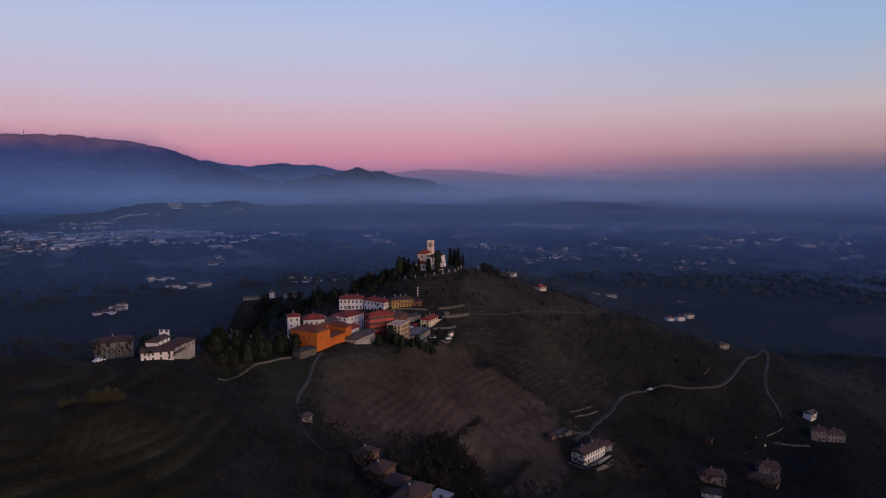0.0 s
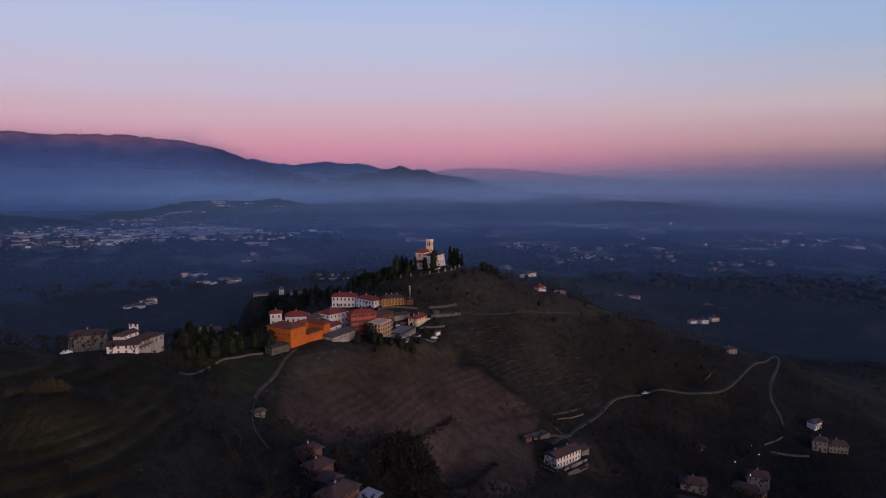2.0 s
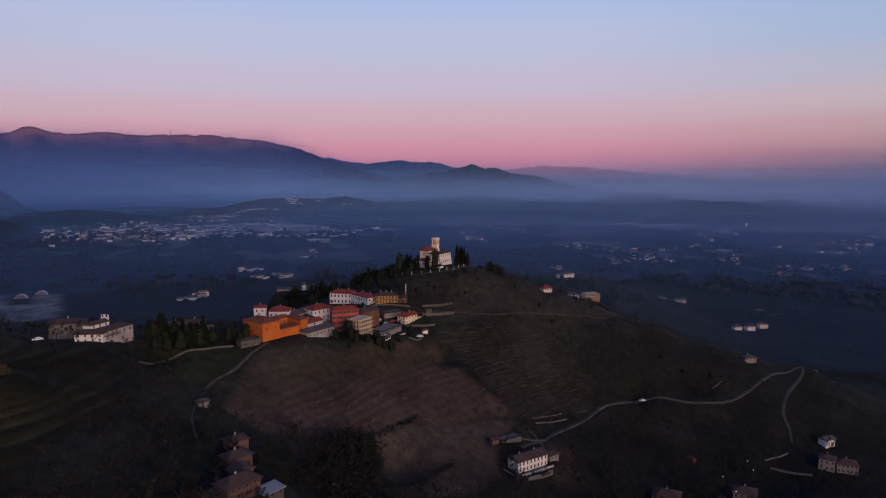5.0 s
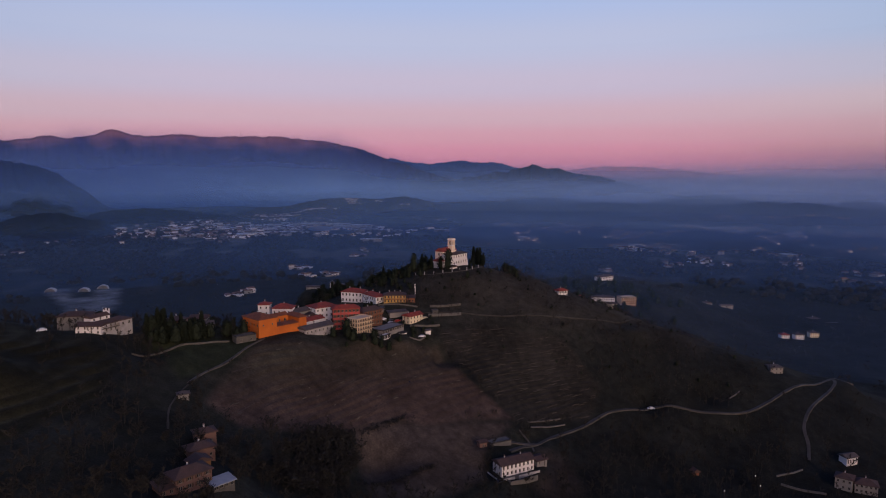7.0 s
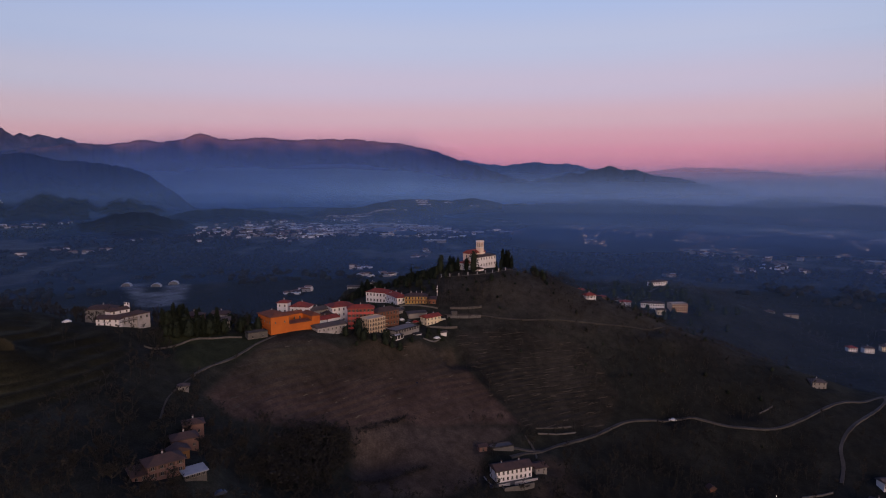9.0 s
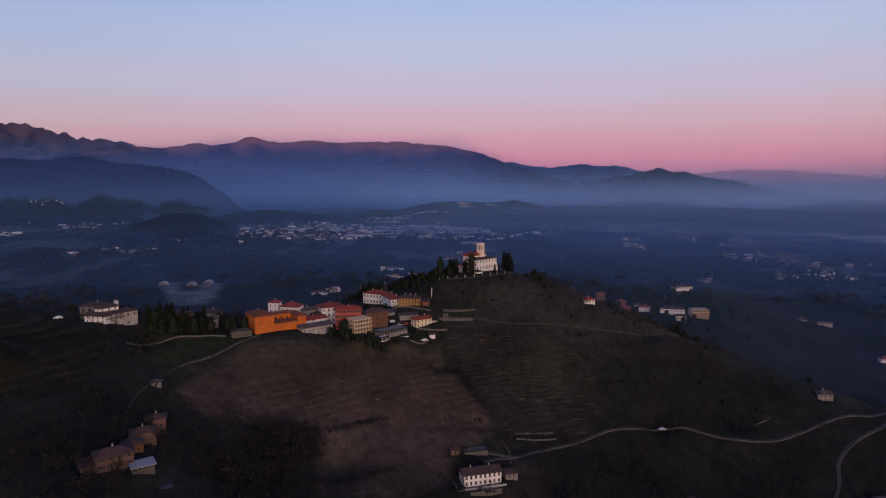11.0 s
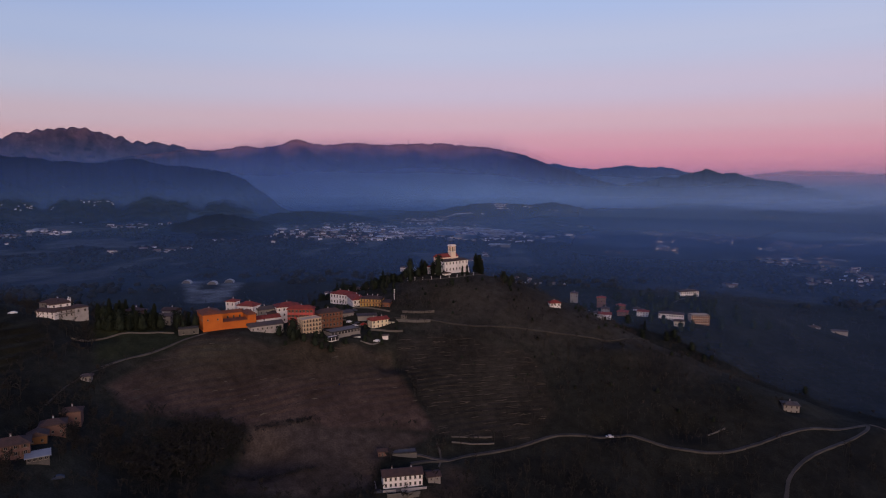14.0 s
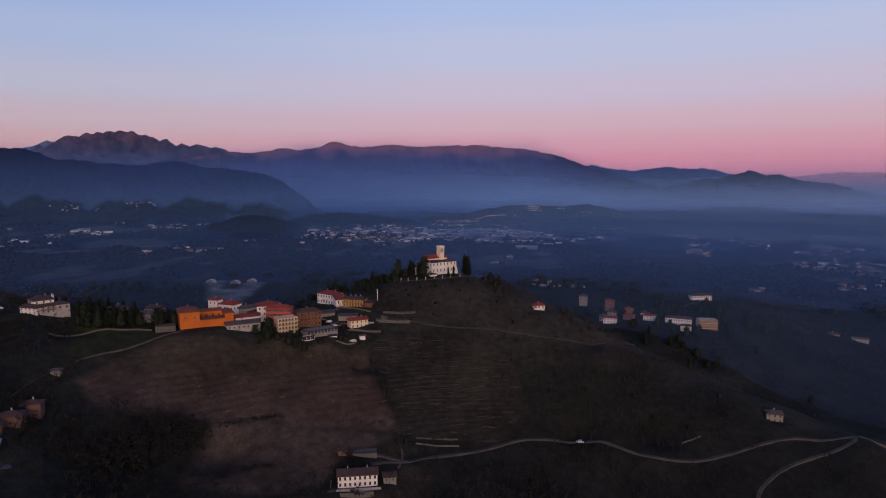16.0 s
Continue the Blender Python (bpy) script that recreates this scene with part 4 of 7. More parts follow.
def chimney(parent, x, y, z, h=1.3, mat=None):
    bm = bmesh.new()
    add_box(bm, -0.25, 0.25, -0.22, 0.22, -1.0, h)
    c = part("chimney", bm, mat or M_WORN, parent)
    c.location = (x, y, z)
    bm = bmesh.new()
    add_box(bm, -0.34, 0.34, -0.30, 0.30, h, h + 0.12)
    for a in (-0.24, 0.24):
        add_box(bm, a - 0.05, a + 0.05, -0.2, 0.2, h + 0.12, h + 0.3)
    add_box(bm, -0.34, 0.34, -0.30, 0.30, h + 0.3, h + 0.4)
    part("cowl", bm, M_TILE_BROWN, c)


SIDES = {"S": ((0, 0), (1, 0)), "E": ((1, 0), (0, 1)), "N": ((1, 1), (-1, 0)), "W": ((0, 1), (0, -1))}


def block(parent, x0, x1, y0, y1, h, roof, wall, tile, rise=1.8, wins=None, base=-6.0, z=0.0, over=0.6, shutters=False, chimneys=0, first=0.9, flatcap=True):
    """One volume of a house; wins: side -> (columns, storeys, width, height)."""
    bm = bmesh.new()
    todo = []
    for s, ((ox, oy), (ux, uy)) in SIDES.items():
        org = Vector((x0 + ox * (x1 - x0), y0 + oy * (y1 - y0), 0))
        u = Vector((ux, uy, 0))
        width = (x1 - x0) if ux else (y1 - y0)
        cut = []
        if wins and s in wins:
            cols, rows, w, hh = wins[s]
            step = width / cols
            for r in range(rows):
                c = z + first + r * (h / rows)
                for k in range(cols):
                    a = step * (k + 0.5)
                    cut.append((a - w / 2, a + w / 2, c, c + hh))
                    todo.append((org, u, a, c, w, hh))
        facade(bm, org, u, width, z + base, z + h, cut)
    top = [bm.verts.new((px, py, z + h)) for px, py in ((x0, y0), (x1, y0), (x1, y1), (x0, y1))]
    bm.faces.new(top)
    bmesh.ops.remove_doubles(bm, verts=bm.verts, dist=0.001)
    w = part("wall", bm, wall, parent)
    for org, u, a, c, ww, hh in todo:
        put_window(w, org, u, a, c, ww, hh, shutters)
    if roof:
        roof_part(parent, roof, x0, x1, y0, y1, z + h, rise, tile, over)
    for k in range(chimneys):
        cx = x0 + (x1 - x0) * (0.25 + 0.5 * k / max(1, chimneys - 1)) if chimneys > 1 else (x0 + x1) / 2
        chimney(parent, cx, y0 + (y1 - y0) * 0.62, z + h + rise * 0.62)
    return w


def house(name, a, b, z, label, category="house", group=""):
    """An empty house at the left front corner a, its front running to b; returns it and the front's length."""
    yaw = math.degrees(math.atan2(b[1] - a[1], b[0] - a[0]))
    return thing(name, a[0], a[1], z, yaw, label, category, group), math.hypot(b[0] - a[0], b[1] - a[1])


FOOTPRINTS = []   # kept free of trees


def simple_house(a, b, z, depth, h, roof, wall, tile, label, wins=None, rise=1.8, shutters=False, chimneys=1, name="house", base=-6.0, first=0.9):
    e, n = house(name, a, b, z, label, "house")
    block(e, 0, n, 0, depth, h, roof, wall, tile, rise, wins, base=base, shutters=shutters, chimneys=chimneys, first=first)
    u = Vector((b[0] - a[0], b[1] - a[1])).normalized()
    c = Vector(a) + u * n / 2 + Vector((-u.y, u.x)) * depth / 2
    FOOTPRINTS.append((c.x, c.y, max(n, depth) * 0.62 + 1))
    return e, n


# orange walled house with a court
e, n = house("orange_house", (-59.2, 299.0), (-46.6, 324.8), 9.3, "large orange rendered courtyard house with brown tiled roofs")
block(e, 0, 10.4, 0, 15.3, 8.9, "hip", M_ORANGE, M_TILE_ORANGE, 2.0, {"W": (5, 1, 0.9, 1.3), "S": (2, 1, 0.8, 1.0)}, first=5.2, chimneys=1)
block(e, 24.0, n, 0, 12, 6.5, "hip", M_ORANGE, M_TILE_ORANGE, 1.5, {"E": (3, 1, 0.9, 1.3)}, first=3.6)
block(e, 10.43, 23.97, 0.4, 4.6, 3.9, "shed", M_ORANGE, M_TILE_ORANGE, 0.8, over=0.25)
block(e, 10.43, 23.97, 10.5, 15.0, 6.6, "gable", M_ORANGE, M_TILE_ORANGE, 1.3, {"S": (4, 1, 1.0, 1.6)}, over=0.3, first=3.4)
FOOTPRINTS.append((-62, 315, 20))
# stone outbuilding below it
simple_house((-64.6, 287.5), (-59.0, 296), 8.0, 5.0, 3.9, "flat", M_STONE, M_FLAT, "old grey stone outbuilding beside the track", {"S": (2, 1, 1.0, 1.4)}, chimneys=0, name="stone_outbuilding")
# low white range
simple_house((-43.4, 318), (-36, 335.1), 6.2, 8.0, 3.6, "gable", M_WORN, M_TILE_GREY, "long low white house with a grey tiled roof", {"S": (7, 1, 0.8, 1.1), "W": (2, 1, 0.8, 1.1)}, rise=1.5, first=1.4)
# cream building with parapet
e, n = simple_house((-22.5, 337.0), (-18.4, 347.6), 3.4, 7.8, 9.2, "flat", M_CREAM, M_CREAM, "tall cream apartment house with a flat parapet roof and balconies",
                    {"S": (6, 4, 0.95, 1.5), "W": (4, 4, 0.95, 1.5)}, chimneys=0, name="cream_house", first=0.6)
for k in range(3):
    for j in (1, 2, 3):
        bm = bmesh.new()
        x = n * (1.0 + 2 * k) / 6
        add_box(bm, x - 1.0, x + n / 6 + 1.0, -0.9, 0.0, 0.40 + j * 2.35, 0.52 + j * 2.35)
        balcony = part("balcony", bm, M_CREAM, e)
        bm = bmesh.new()
        for q in range(9):
            xx = x - 0.98 + q * (n / 6 + 1.96) / 8
            add_box(bm, xx - 0.03, xx + 0.03, -0.88, -0.82, 0.52 + j * 2.35, 1.45 + j * 2.35)
        add_box(bm, x - 1.0, x + n / 6 + 1.0, -0.90, -0.80, 1.42 + j * 2.35, 1.50 + j * 2.35)
        part("railing", bm, M_SHUTTER, balcony)
# red building
simple_house((-39.2, 341.6), (-26.8, 349.7), 5.0, 6.0, 11.5, "hip", M_RED, M_TILE, "tall red rendered house with a red tiled roof",
             {"S": (7, 4, 0.9, 1.5), "W": (3, 4, 0.9, 1.5), "N": (6, 4, 0.9, 1.5)}, rise=1.8, shutters=True, name="red_house", first=0.8)
# brown building with long balconies
e, n = simple_house((-27.0, 354.7), (-20.6, 368.2), 4.0, 7.0, 8.8, "hip", M_BROWN, M_TILE_BROWN, "brown rendered house with long timber balconies", {"S": (7, 3, 1.1, 1.7), "E": (3, 3, 1.0, 1.5)}, name="brown_house", first=0.5, rise=2.0)
for j in (1, 2):
    bm = bmesh.new()
    add_box(bm, 0.3, n - 0.3, -1.2, 0, j * 2.87 + 0.22, j * 2.87 + 0.36)
    balcony = part("balcony", bm, M_BALCONY, e)
    bm = bmesh.new()
    for q in range(28):
        xx = 0.35 + q * (n - 0.7) / 27
        add_box(bm, xx - 0.04, xx + 0.04, -1.18, -1.1, j * 2.87 + 0.36, j * 2.87 + 1.3)
    add_box(bm, 0.3, n - 0.3, -1.22, -1.08, j * 2.87 + 1.26, j * 2.87 + 1.36)
    part("railing", bm, M_BALCONY, balcony)
# flat-roofed range in front of it
simple_house((-13.0, 350), (-7.4, 368.7), 1.2, 9.0, 2.9, "flat", M_GREY, M_FLAT, "long low flat-roofed building with a white windowed front", {"S": (9, 1, 1.6, 1.5)}, chimneys=0, name="flat_roofed_house", first=1.2)
simple_house((-11.3, 345), (-9.2, 352), 0.2, 3.5, 2.1, "flat", M_WHITE, M_FLAT, "low white garage with a flat roof", {"S": (3, 1, 2.2, 1.9)}, chimneys=0, name="garage", first=0.1)
# pale yellow house
simple_house((-8.0, 380.6), (-3.2, 390.6), 1.0, 6.2, 5.0, "gable", M_PALE, M_TILE, "small pale yellow house with a red tiled roof", {"S": (4, 2, 0.9, 1.2), "W": (2, 2, 0.9, 1.2)}, rise=1.5, first=0.8, chimneys=2)
simple_house((-3.0, 390.9), (-1.7, 393.6), 1.0, 4.5, 2.4, "shed", M_PALE, M_PALE, "low pale yellow lean-to beside the house", None, rise=0.5, chimneys=0, name="lean_to")
# white house with two red roofs
simple_house((-52, 345.6), (-44.2, 357.4), 6.0, 10.5, 9.4, "hip", M_WHITE, M_TILE, "white house with a red tiled hip roof", {"S": (5, 3, 0.9, 1.3), "W": (3, 3, 0.9, 1.3)}, rise=2.0)
simple_house((-56.5, 341), (-50.5, 345.5), 6.0, 9.0, 5.5, "gable_y", M_WHITE, M_TILE_BROWN, "low white annexe with a brown tiled roof", {"S": (2, 1, 0.9, 1.2)}, rise=1.4)
# villa in two wings
e, n = house("villa", (-66.0, 407.6), (-51.2, 408.0), 6.4, "white villa with a red tiled hip roof and tall windows")
block(e, 0, n, 0, 10, 7.2, "hip", M_WHITE, M_TILE, 2.0, {"S": (6, 2, 1.0, 1.6), "W": (4, 2, 1.0, 1.6)}, first=1.1, chimneys=2)
e, n = house("villa_wing", (-50.4, 407.4), (-36.5, 396.7), 6.4, "white slanting villa wing with a red tiled hip roof")
block(e, 0, n, 0, 8.5, 7.0, "hip", M_WHITE, M_TILE, 1.8, {"S": (6, 2, 1.0, 1.6), "E": (3, 2, 1.0, 1.6)}, first=1.1, chimneys=2)
FOOTPRINTS.append((-52, 406, 19))
# yellow row
e, n = simple_house((-31.7, 397.9), (-18.6, 402.7), 9.6, 8.0, 5.0, "hip", M_YELLOW, M_TILE_BROWN, "dull yellow house with a long timber balcony under a brown roof", {"S": (7, 2, 0.9, 1.4)}, rise=1.7, first=0.6, chimneys=3)
bm = bmesh.new()
add_box(bm, 0.2, n - 0.2, -1.3, 0, 2.45, 2.6)
balcony = part("balcony", bm, M_BALCONY, e)
bm = bmesh.new()
for q in range(24):
    xx = 0.3 + q * (n - 0.6) / 23
    add_box(bm, xx - 0.04, xx + 0.04, -1.28, -1.2, 2.6, 3.5)
add_box(bm, 0.2, n - 0.2, -1.32, -1.18, 3.46, 3.56)
part("railing", bm, M_BALCONY, balcony)
for q in range(5):
    bm = bmesh.new()
    xx = 0.4 + q * (n - 0.8) / 4
    add_box(bm, xx - 0.09, xx + 0.09, -1.3, -1.12, -0.6, 4.9)
    part("post", bm, M_BALCONY, e)
simple_house((-18.3, 403.2), (-13.2, 405.2), 9.2, 6.0, 3.6, "shed", M_BROWN, M_TILE_BROWN, "low brown annexe beside the dull yellow house", {"S": (2, 1, 0.9, 1.2)}, rise=0.8, chimneys=0, name="annexe")
# houses behind the orange one
simple_house((-80.3, 331.2), (-74.5, 333.2), 9.0, 6.0, 9.6, "hip", M_WHITE, M_TILE, "narrow white tower-like house with a red roof", {"S": (2, 3, 0.8, 1.2), "E": (2, 3, 0.8, 1.2)}, rise=1.3)
simple_house((-72.8, 333.5), (-62.3, 336.0), 9.0, 8.0, 7.6, "hip", M_WHITE, M_TILE, "white house with a bright red hip roof", {"S": (4, 2, 0.9, 1.3), "E": (3, 2, 0.9, 1.3)}, rise=2.2)
simple_house((-61.5, 340), (-57.6, 349), 7.0, 7.0, 6.6, "gable", M_GREY, M_TILE_GREY, "plain grey village house with weathered tiles", {"S": (3, 2, 0.8, 1.1), "W": (2, 2, 0.8, 1.1)}, rise=1.6)
simple_house((-50.0, 328.5), (-44.8, 341.0), 6.5, 6.5, 5.0, "gable", M_WHITE, M_TILE, "low white village house with a red tiled roof", {"S": (3, 1, 0.8, 1.1)}, rise=1.4)
simple_house((-33, 374), (-27, 386), 5.0, 6.0, 3.2, "shed", M_GREY, M_TILE_GREY, "low grey outbuilding with a sloping roof", {"S": (5, 1, 0.8, 0.9)}, rise=0.9, chimneys=0, name="outbuilding")
simple_house((-22, 384), (-13.5, 392), 5.0, 4.5, 1.8, "shed", M_GREY, M_TILE_GREY, "low white shed against the terrace wall", None, rise=0.6, chimneys=0, name="shed")
# left-hand white pair and the brown house behind
e, n = house("white_farmhouse", (-114.8, 241.1), (-104.0, 244.6), 20.6, "long low white farmhouse with a dark brown roof")
block(e, 0, n - 0.02, 0, 7.0, 3.7, "gable", M_WHITE, M_TILE_BROWN, 1.3, {"S": (4, 2, 0.8, 0.95), "W": (2, 1, 0.8, 1.0)}, first=0.55, over=0.5)
e, n = house("farmhouse_wing", (-103.6, 244.9), (-101.7, 260.7), 20.6, "white farmhouse wing with a balcony and stepped brown roofs")
block(e, 0, 9.4, 1.6, 7.6, 3.9, "shed", M_WORN, M_TILE_BROWN, 0.7, {"S": (4, 2, 0.8, 1.1)}, first=0.5, over=0.4)
block(e, 9.42, n, 0, 7.6, 4.4, "hip", M_WORN, M_TILE_BROWN, 1.2, {"S": (2, 1, 1.0, 1.2), "E": (2, 1, 0.9, 1.2)}, first=2.2, over=0.5)
block(e, 0.6, 10.4, 7.63, 12.0, 6.4, "gable", M_WHITE, M_TILE_BROWN, 1.1, {"S": (3, 1, 0.9, 1.0), "E": (2, 2, 0.9, 1.0)}, first=4.9, over=0.5)
bm = bmesh.new()
add_box(bm, 0.2, 9.3, 0.2, 1.58, 1.9, 2.05)
balcony = part("balcony", bm, M_CONCRETE, e)
bm = bmesh.new()
for q in range(16):
    add_box(bm, 0.25 + q * 0.6, 0.31 + q * 0.6, 0.22, 0.28, 2.05, 2.95)
add_box(bm, 0.2, 9.3, 0.20, 0.30, 2.92, 3.0)
part("railing", bm, M_SHUTTER, balcony)
FOOTPRINTS.append((-108, 251, 14))
simple_house((-140, 254.8), (-127.5, 262.0), 18.6, 8.0, 5.4, "hip", M_GREY, M_TILE_BROWN, "dull grey house with a low brown hip roof", {"S": (4, 2, 0.9, 1.2)}, rise=1.7)
simple_house((-100.0, 279.0), (-91.0, 281.5), 14.6, 7.0, 5.2, "hip", M_PINK, M_TILE_BROWN, "pink house with a brown roof half hidden by trees", {"S": (3, 2, 1.0, 1.2), "E": (2, 2, 0.9, 1.2)}, rise=1.4)
simple_house((-106.0, 306.0), (-98.0, 309.0), 10.0, 6.5, 4.6, "gable", M_GREY, M_TILE_BROWN, "grey house with a brown roof behind the trees", {"S": (3, 1, 0.9, 1.1)}, rise=1.5)
simple_house((-90.0, 290.0), (-83.5, 296.0), 10.8, 6.0, 4.6, "gable", M_GREY, M_TILE_GREY, "small grey house among the trees", {"S": (3, 1, 0.9, 1.1)}, rise=1.4)
# farmhouse below the field
e, n = simple_house((66.8, 294.0), (79.4, 306.2), -44.9, 7.6, 5.5, "gable", M_WHITE, M_TILE_BROWN, "long white two-storey farmhouse with a brown tiled roof", {"S": (8, 2, 0.95, 1.5), "W": (2, 2, 0.9, 1.3), "E": (2, 2, 0.9, 1.3)}, rise=1.7, chimneys=2, name="farmhouse", first=0.7)
bm = bmesh.new()
add_box(bm, 1.0, n - 2.0, -6.2, -5.9, -3.0, 0.6)
add_box(bm, 1.0, 1.3, -5.9, -1.5, -3.0, 0.5)
part("terrace_wall", bm, M_CONCRETE, e)
bm = bmesh.new()
add_box(bm, -3.0, n + 1.5, -2.6, -0.01, -2.0, 0.06)
part("terrace", bm, M_CONCRETE, e, "pale paved terrace along the front")
bm = bmesh.new()
add_box(bm, -3.3, -3.0, -2.9, 7.0, -2.0, 0.75)
add_box(bm, -3.0, 5.2, -2.9, -2.6, -2.0, 0.75)
add_box(bm, 7.6, n + 1.5, -2.9, -2.6, -2.0, 0.75)
part("parapet", bm, M_WORN, e)
simple_house((80.6, 309.0), (84.6, 313.0), -44.4, 6.0, 2.7, "gable", M_GREY, M_TILE_BROWN, "small grey annexe beside the farmhouse", {"S": (2, 1, 0.8, 1.0)}, rise=1.0, chimneys=0, name="annexe")
simple_house((53.5, 307.5), (56.3, 310.2), -38.4, 3.0, 2.7, "gable", M_PINK, M_TILE_BROWN, "tiny pink tool shed with a brown roof", {"S": (1, 1, 0.9, 1.6)}, rise=0.8, chimneys=0, name="tool_shed", first=0.3)
simple_house((57.5, 313.0), (66.0, 321.0), -39.5, 5.0, 1.6, "flat", M_CONCRETE, M_FLAT, "low concrete store with a grey flat roof", None, chimneys=0, name="store")
# houses by the lower track
e, n = simple_house((-8.4, 173.6), (-3.2, 183.8), -5.0, 7.2, 4.8, "hip", M_PINK, M_TILE_BROWN, "salmon two-storey house with a hipped brown roof", {"S": (4, 2, 1.1, 1.3), "E": (2, 2, 1.0, 1.3), "W": (2, 2, 1.0, 1.3)}, rise=1.9, shutters=True)
block(e, -4.5, -0.02, 0.5, 6.5, 2.7, "shed", M_PINK, M_TILE_BROWN, 1.0, {"S": (2, 1, 1.0, 1.2)})
simple_house((-0.5, 181.0), (2.6, 187.2), -6.8, 4.5, 2.3, "shed", M_STONE, M_SHEET, "low shed with a pale sheet roof and a glazed front", {"S": (4, 1, 1.2, 1.1)}, rise=0.5, chimneys=0, name="shed", first=0.8)
simple_house((-13.5, 187.5), (-10.4, 193.0), -5.5, 4.6, 3.4, "gable_y", M_OCHRE, M_TILE_BROWN, "small house with an ochre gable and brown roof", {"S": (2, 1, 0.9, 1.1)}, rise=1.6, chimneys=0)
simple_house((-20.0, 195.0), (-15.4, 202.2), -6.0, 6.2, 4.2, "hip", M_PINK, M_TILE_BROWN, "old house with a brown tiled roof beside the track", {"S": (3, 1, 0.9, 1.1), "W": (2, 1, 0.9, 1.1)}, rise=1.5)
simple_house((-26.0, 206.0), (-21.6, 211.4), -5.4, 5.4, 4.4, "hip", M_PINK, M_TILE_BROWN, "small brown-roofed house at the end of the row", {"S": (2, 1, 0.9, 1.1)}, rise=1.3)
simple_house((-51.0, 227.8), (-48.0, 230.6), 1.4, 3.0, 2.6, "hip", M_GREY, M_TILE_GREY, "small stone hut beside the track", {"S": (1, 1, 0.8, 1.4)}, rise=0.9, chimneys=0, name="hut", first=0.5)
# valley houses to the east
e, n = simple_house((221.4, 375.9), (228.5, 373.2), -66.5, 7.0, 6.2, "hip", M_GREY, M_TILE_BROWN, "pale grey house with a brown hip roof among trees", {"S": (3, 2, 1.0, 1.3), "W": (3, 2, 1.0, 1.3)}, rise=1.8)
simple_house((229.8, 374.0), (239.5, 372.4), -66.8, 7.5, 5.0, "hip", M_GREY, M_TILE_BROWN, "wide grey house with a brown tiled roof", {"S": (5, 2, 1.0, 1.2)}, rise=2.0)
simple_house((153.5, 360.3), (156.2, 362.0), -64.0, 2.6, 3.6, "gable_y", M_BROWN, M_TILE_BROWN, "narrow brown cabin among trees", {"S": (1, 1, 0.9, 1.2)}, rise=1.5, chimneys=0, name="cabin")
simple_house((127.5, 307.5), (139.0, 305.0), -61.0, 9.0, 5.0, "hip", M_GREY, M_TILE_BROWN, "plain house with a dark brown hip roof in the valley", {"S": (3, 1, 1.0, 1.2), "E": (2, 1, 1.0, 1.2)}, rise=2.2)
simple_house((121.0, 290.0), (129.0, 287.0), -59.0, 6.0, 3.2, "gable", M_WHITE, M_FLAT, "low white outbuilding with a pale roof", None, rise=0.8, chimneys=0, name="outbuilding")
simple_house((157.0, 322.0), (168.0, 313.0), -68.0, 8.0, 4.6, "hip", M_PINK, M_TILE_BROWN, "dull pink house with a brown roof in the valley", {"S": (4, 1, 1.0, 1.2)}, rise=2.2)
simple_house((168.0, 331.0), (178.0, 328.5), -68.0, 8.0, 6.0, "hip", M_GREY, M_TILE_BROWN, "grey house with a stepped brown roof", {"S": (4, 2, 1.0, 1.2)}, rise=2.0)
simple_house((232.0, 396.0), (238.0, 400.0), -62.0, 5.0, 4.0, "gable", M_WHITE, M_TILE_GREY, "small white house with a lit arcade front", {"S": (4, 1, 0.8, 1.8)}, rise=1.2, chimneys=0)
simple_house((208.0, 477.0), (215.7, 479.5), -39.6, 7.0, 5.2, "hip", M_GREY, M_TILE_GREY, "solitary grey house above the road bend", {"S": (3, 2, 0.9, 1.3), "E": (2, 2, 0.9, 1.3)}, rise=1.4)
# hamlet behind the hill
e, n = simple_house((107.0, 729.0), (122.0, 737.5), -49.6, 11.0, 10.0, "flat", M_CREAM, M_TILE_BROWN, "four-storey block with brown and cream balcony bands", {"S": (8, 4, 1.3, 1.3)}, chimneys=0, name="apartment_block", first=0.6)
for j in range(4):
    bm = bmesh.new()
    add_box(bm, 0.2, n - 0.2, -1.1, -0.003, 0.1 + j * 2.5, 0.9 + j * 2.5)
    part("balcony", bm, M_BALCONY, e, "long brown balcony band")
simple_house((77.0, 724.0), (100.0, 728.0), -46.5, 9.0, 6.5, "hip", M_WHITE, M_TILE_BROWN, "long white house with a brown roof", {"S": (10, 2, 1.2, 1.3)}, rise=1.8)
simple_house((94.0, 716.0), (103.0, 719.0), -49.0, 7.0, 4.5, "hip", M_PALE, M_TILE_BROWN, "small pale house in the hamlet", {"S": (3, 1, 1.0, 1.2)}, rise=1.5)
simple_house((56.0, 722.0), (67.0, 724.0), -45.5, 8.0, 5.5, "hip", M_WHITE, M_TILE, "white house with a red roof in the hamlet", {"S": (4, 2, 0.9, 1.2)}, rise=1.6)
simple_house((24.0, 700.0), (36.0, 703.0), -48.0, 8.0, 5.5, "gable", M_WHITE, M_TILE, "white house with a red gable roof in the hamlet", {"S": (4, 2, 0.9, 1.2)}, rise=1.7)
simple_house((38.0, 716.0), (48.0, 717.0), -46.0, 8.0, 5.0, "hip", M_PINK, M_TILE, "pink house with a red roof in the hamlet", {"S": (3, 2, 0.9, 1.2)}, rise=1.6)
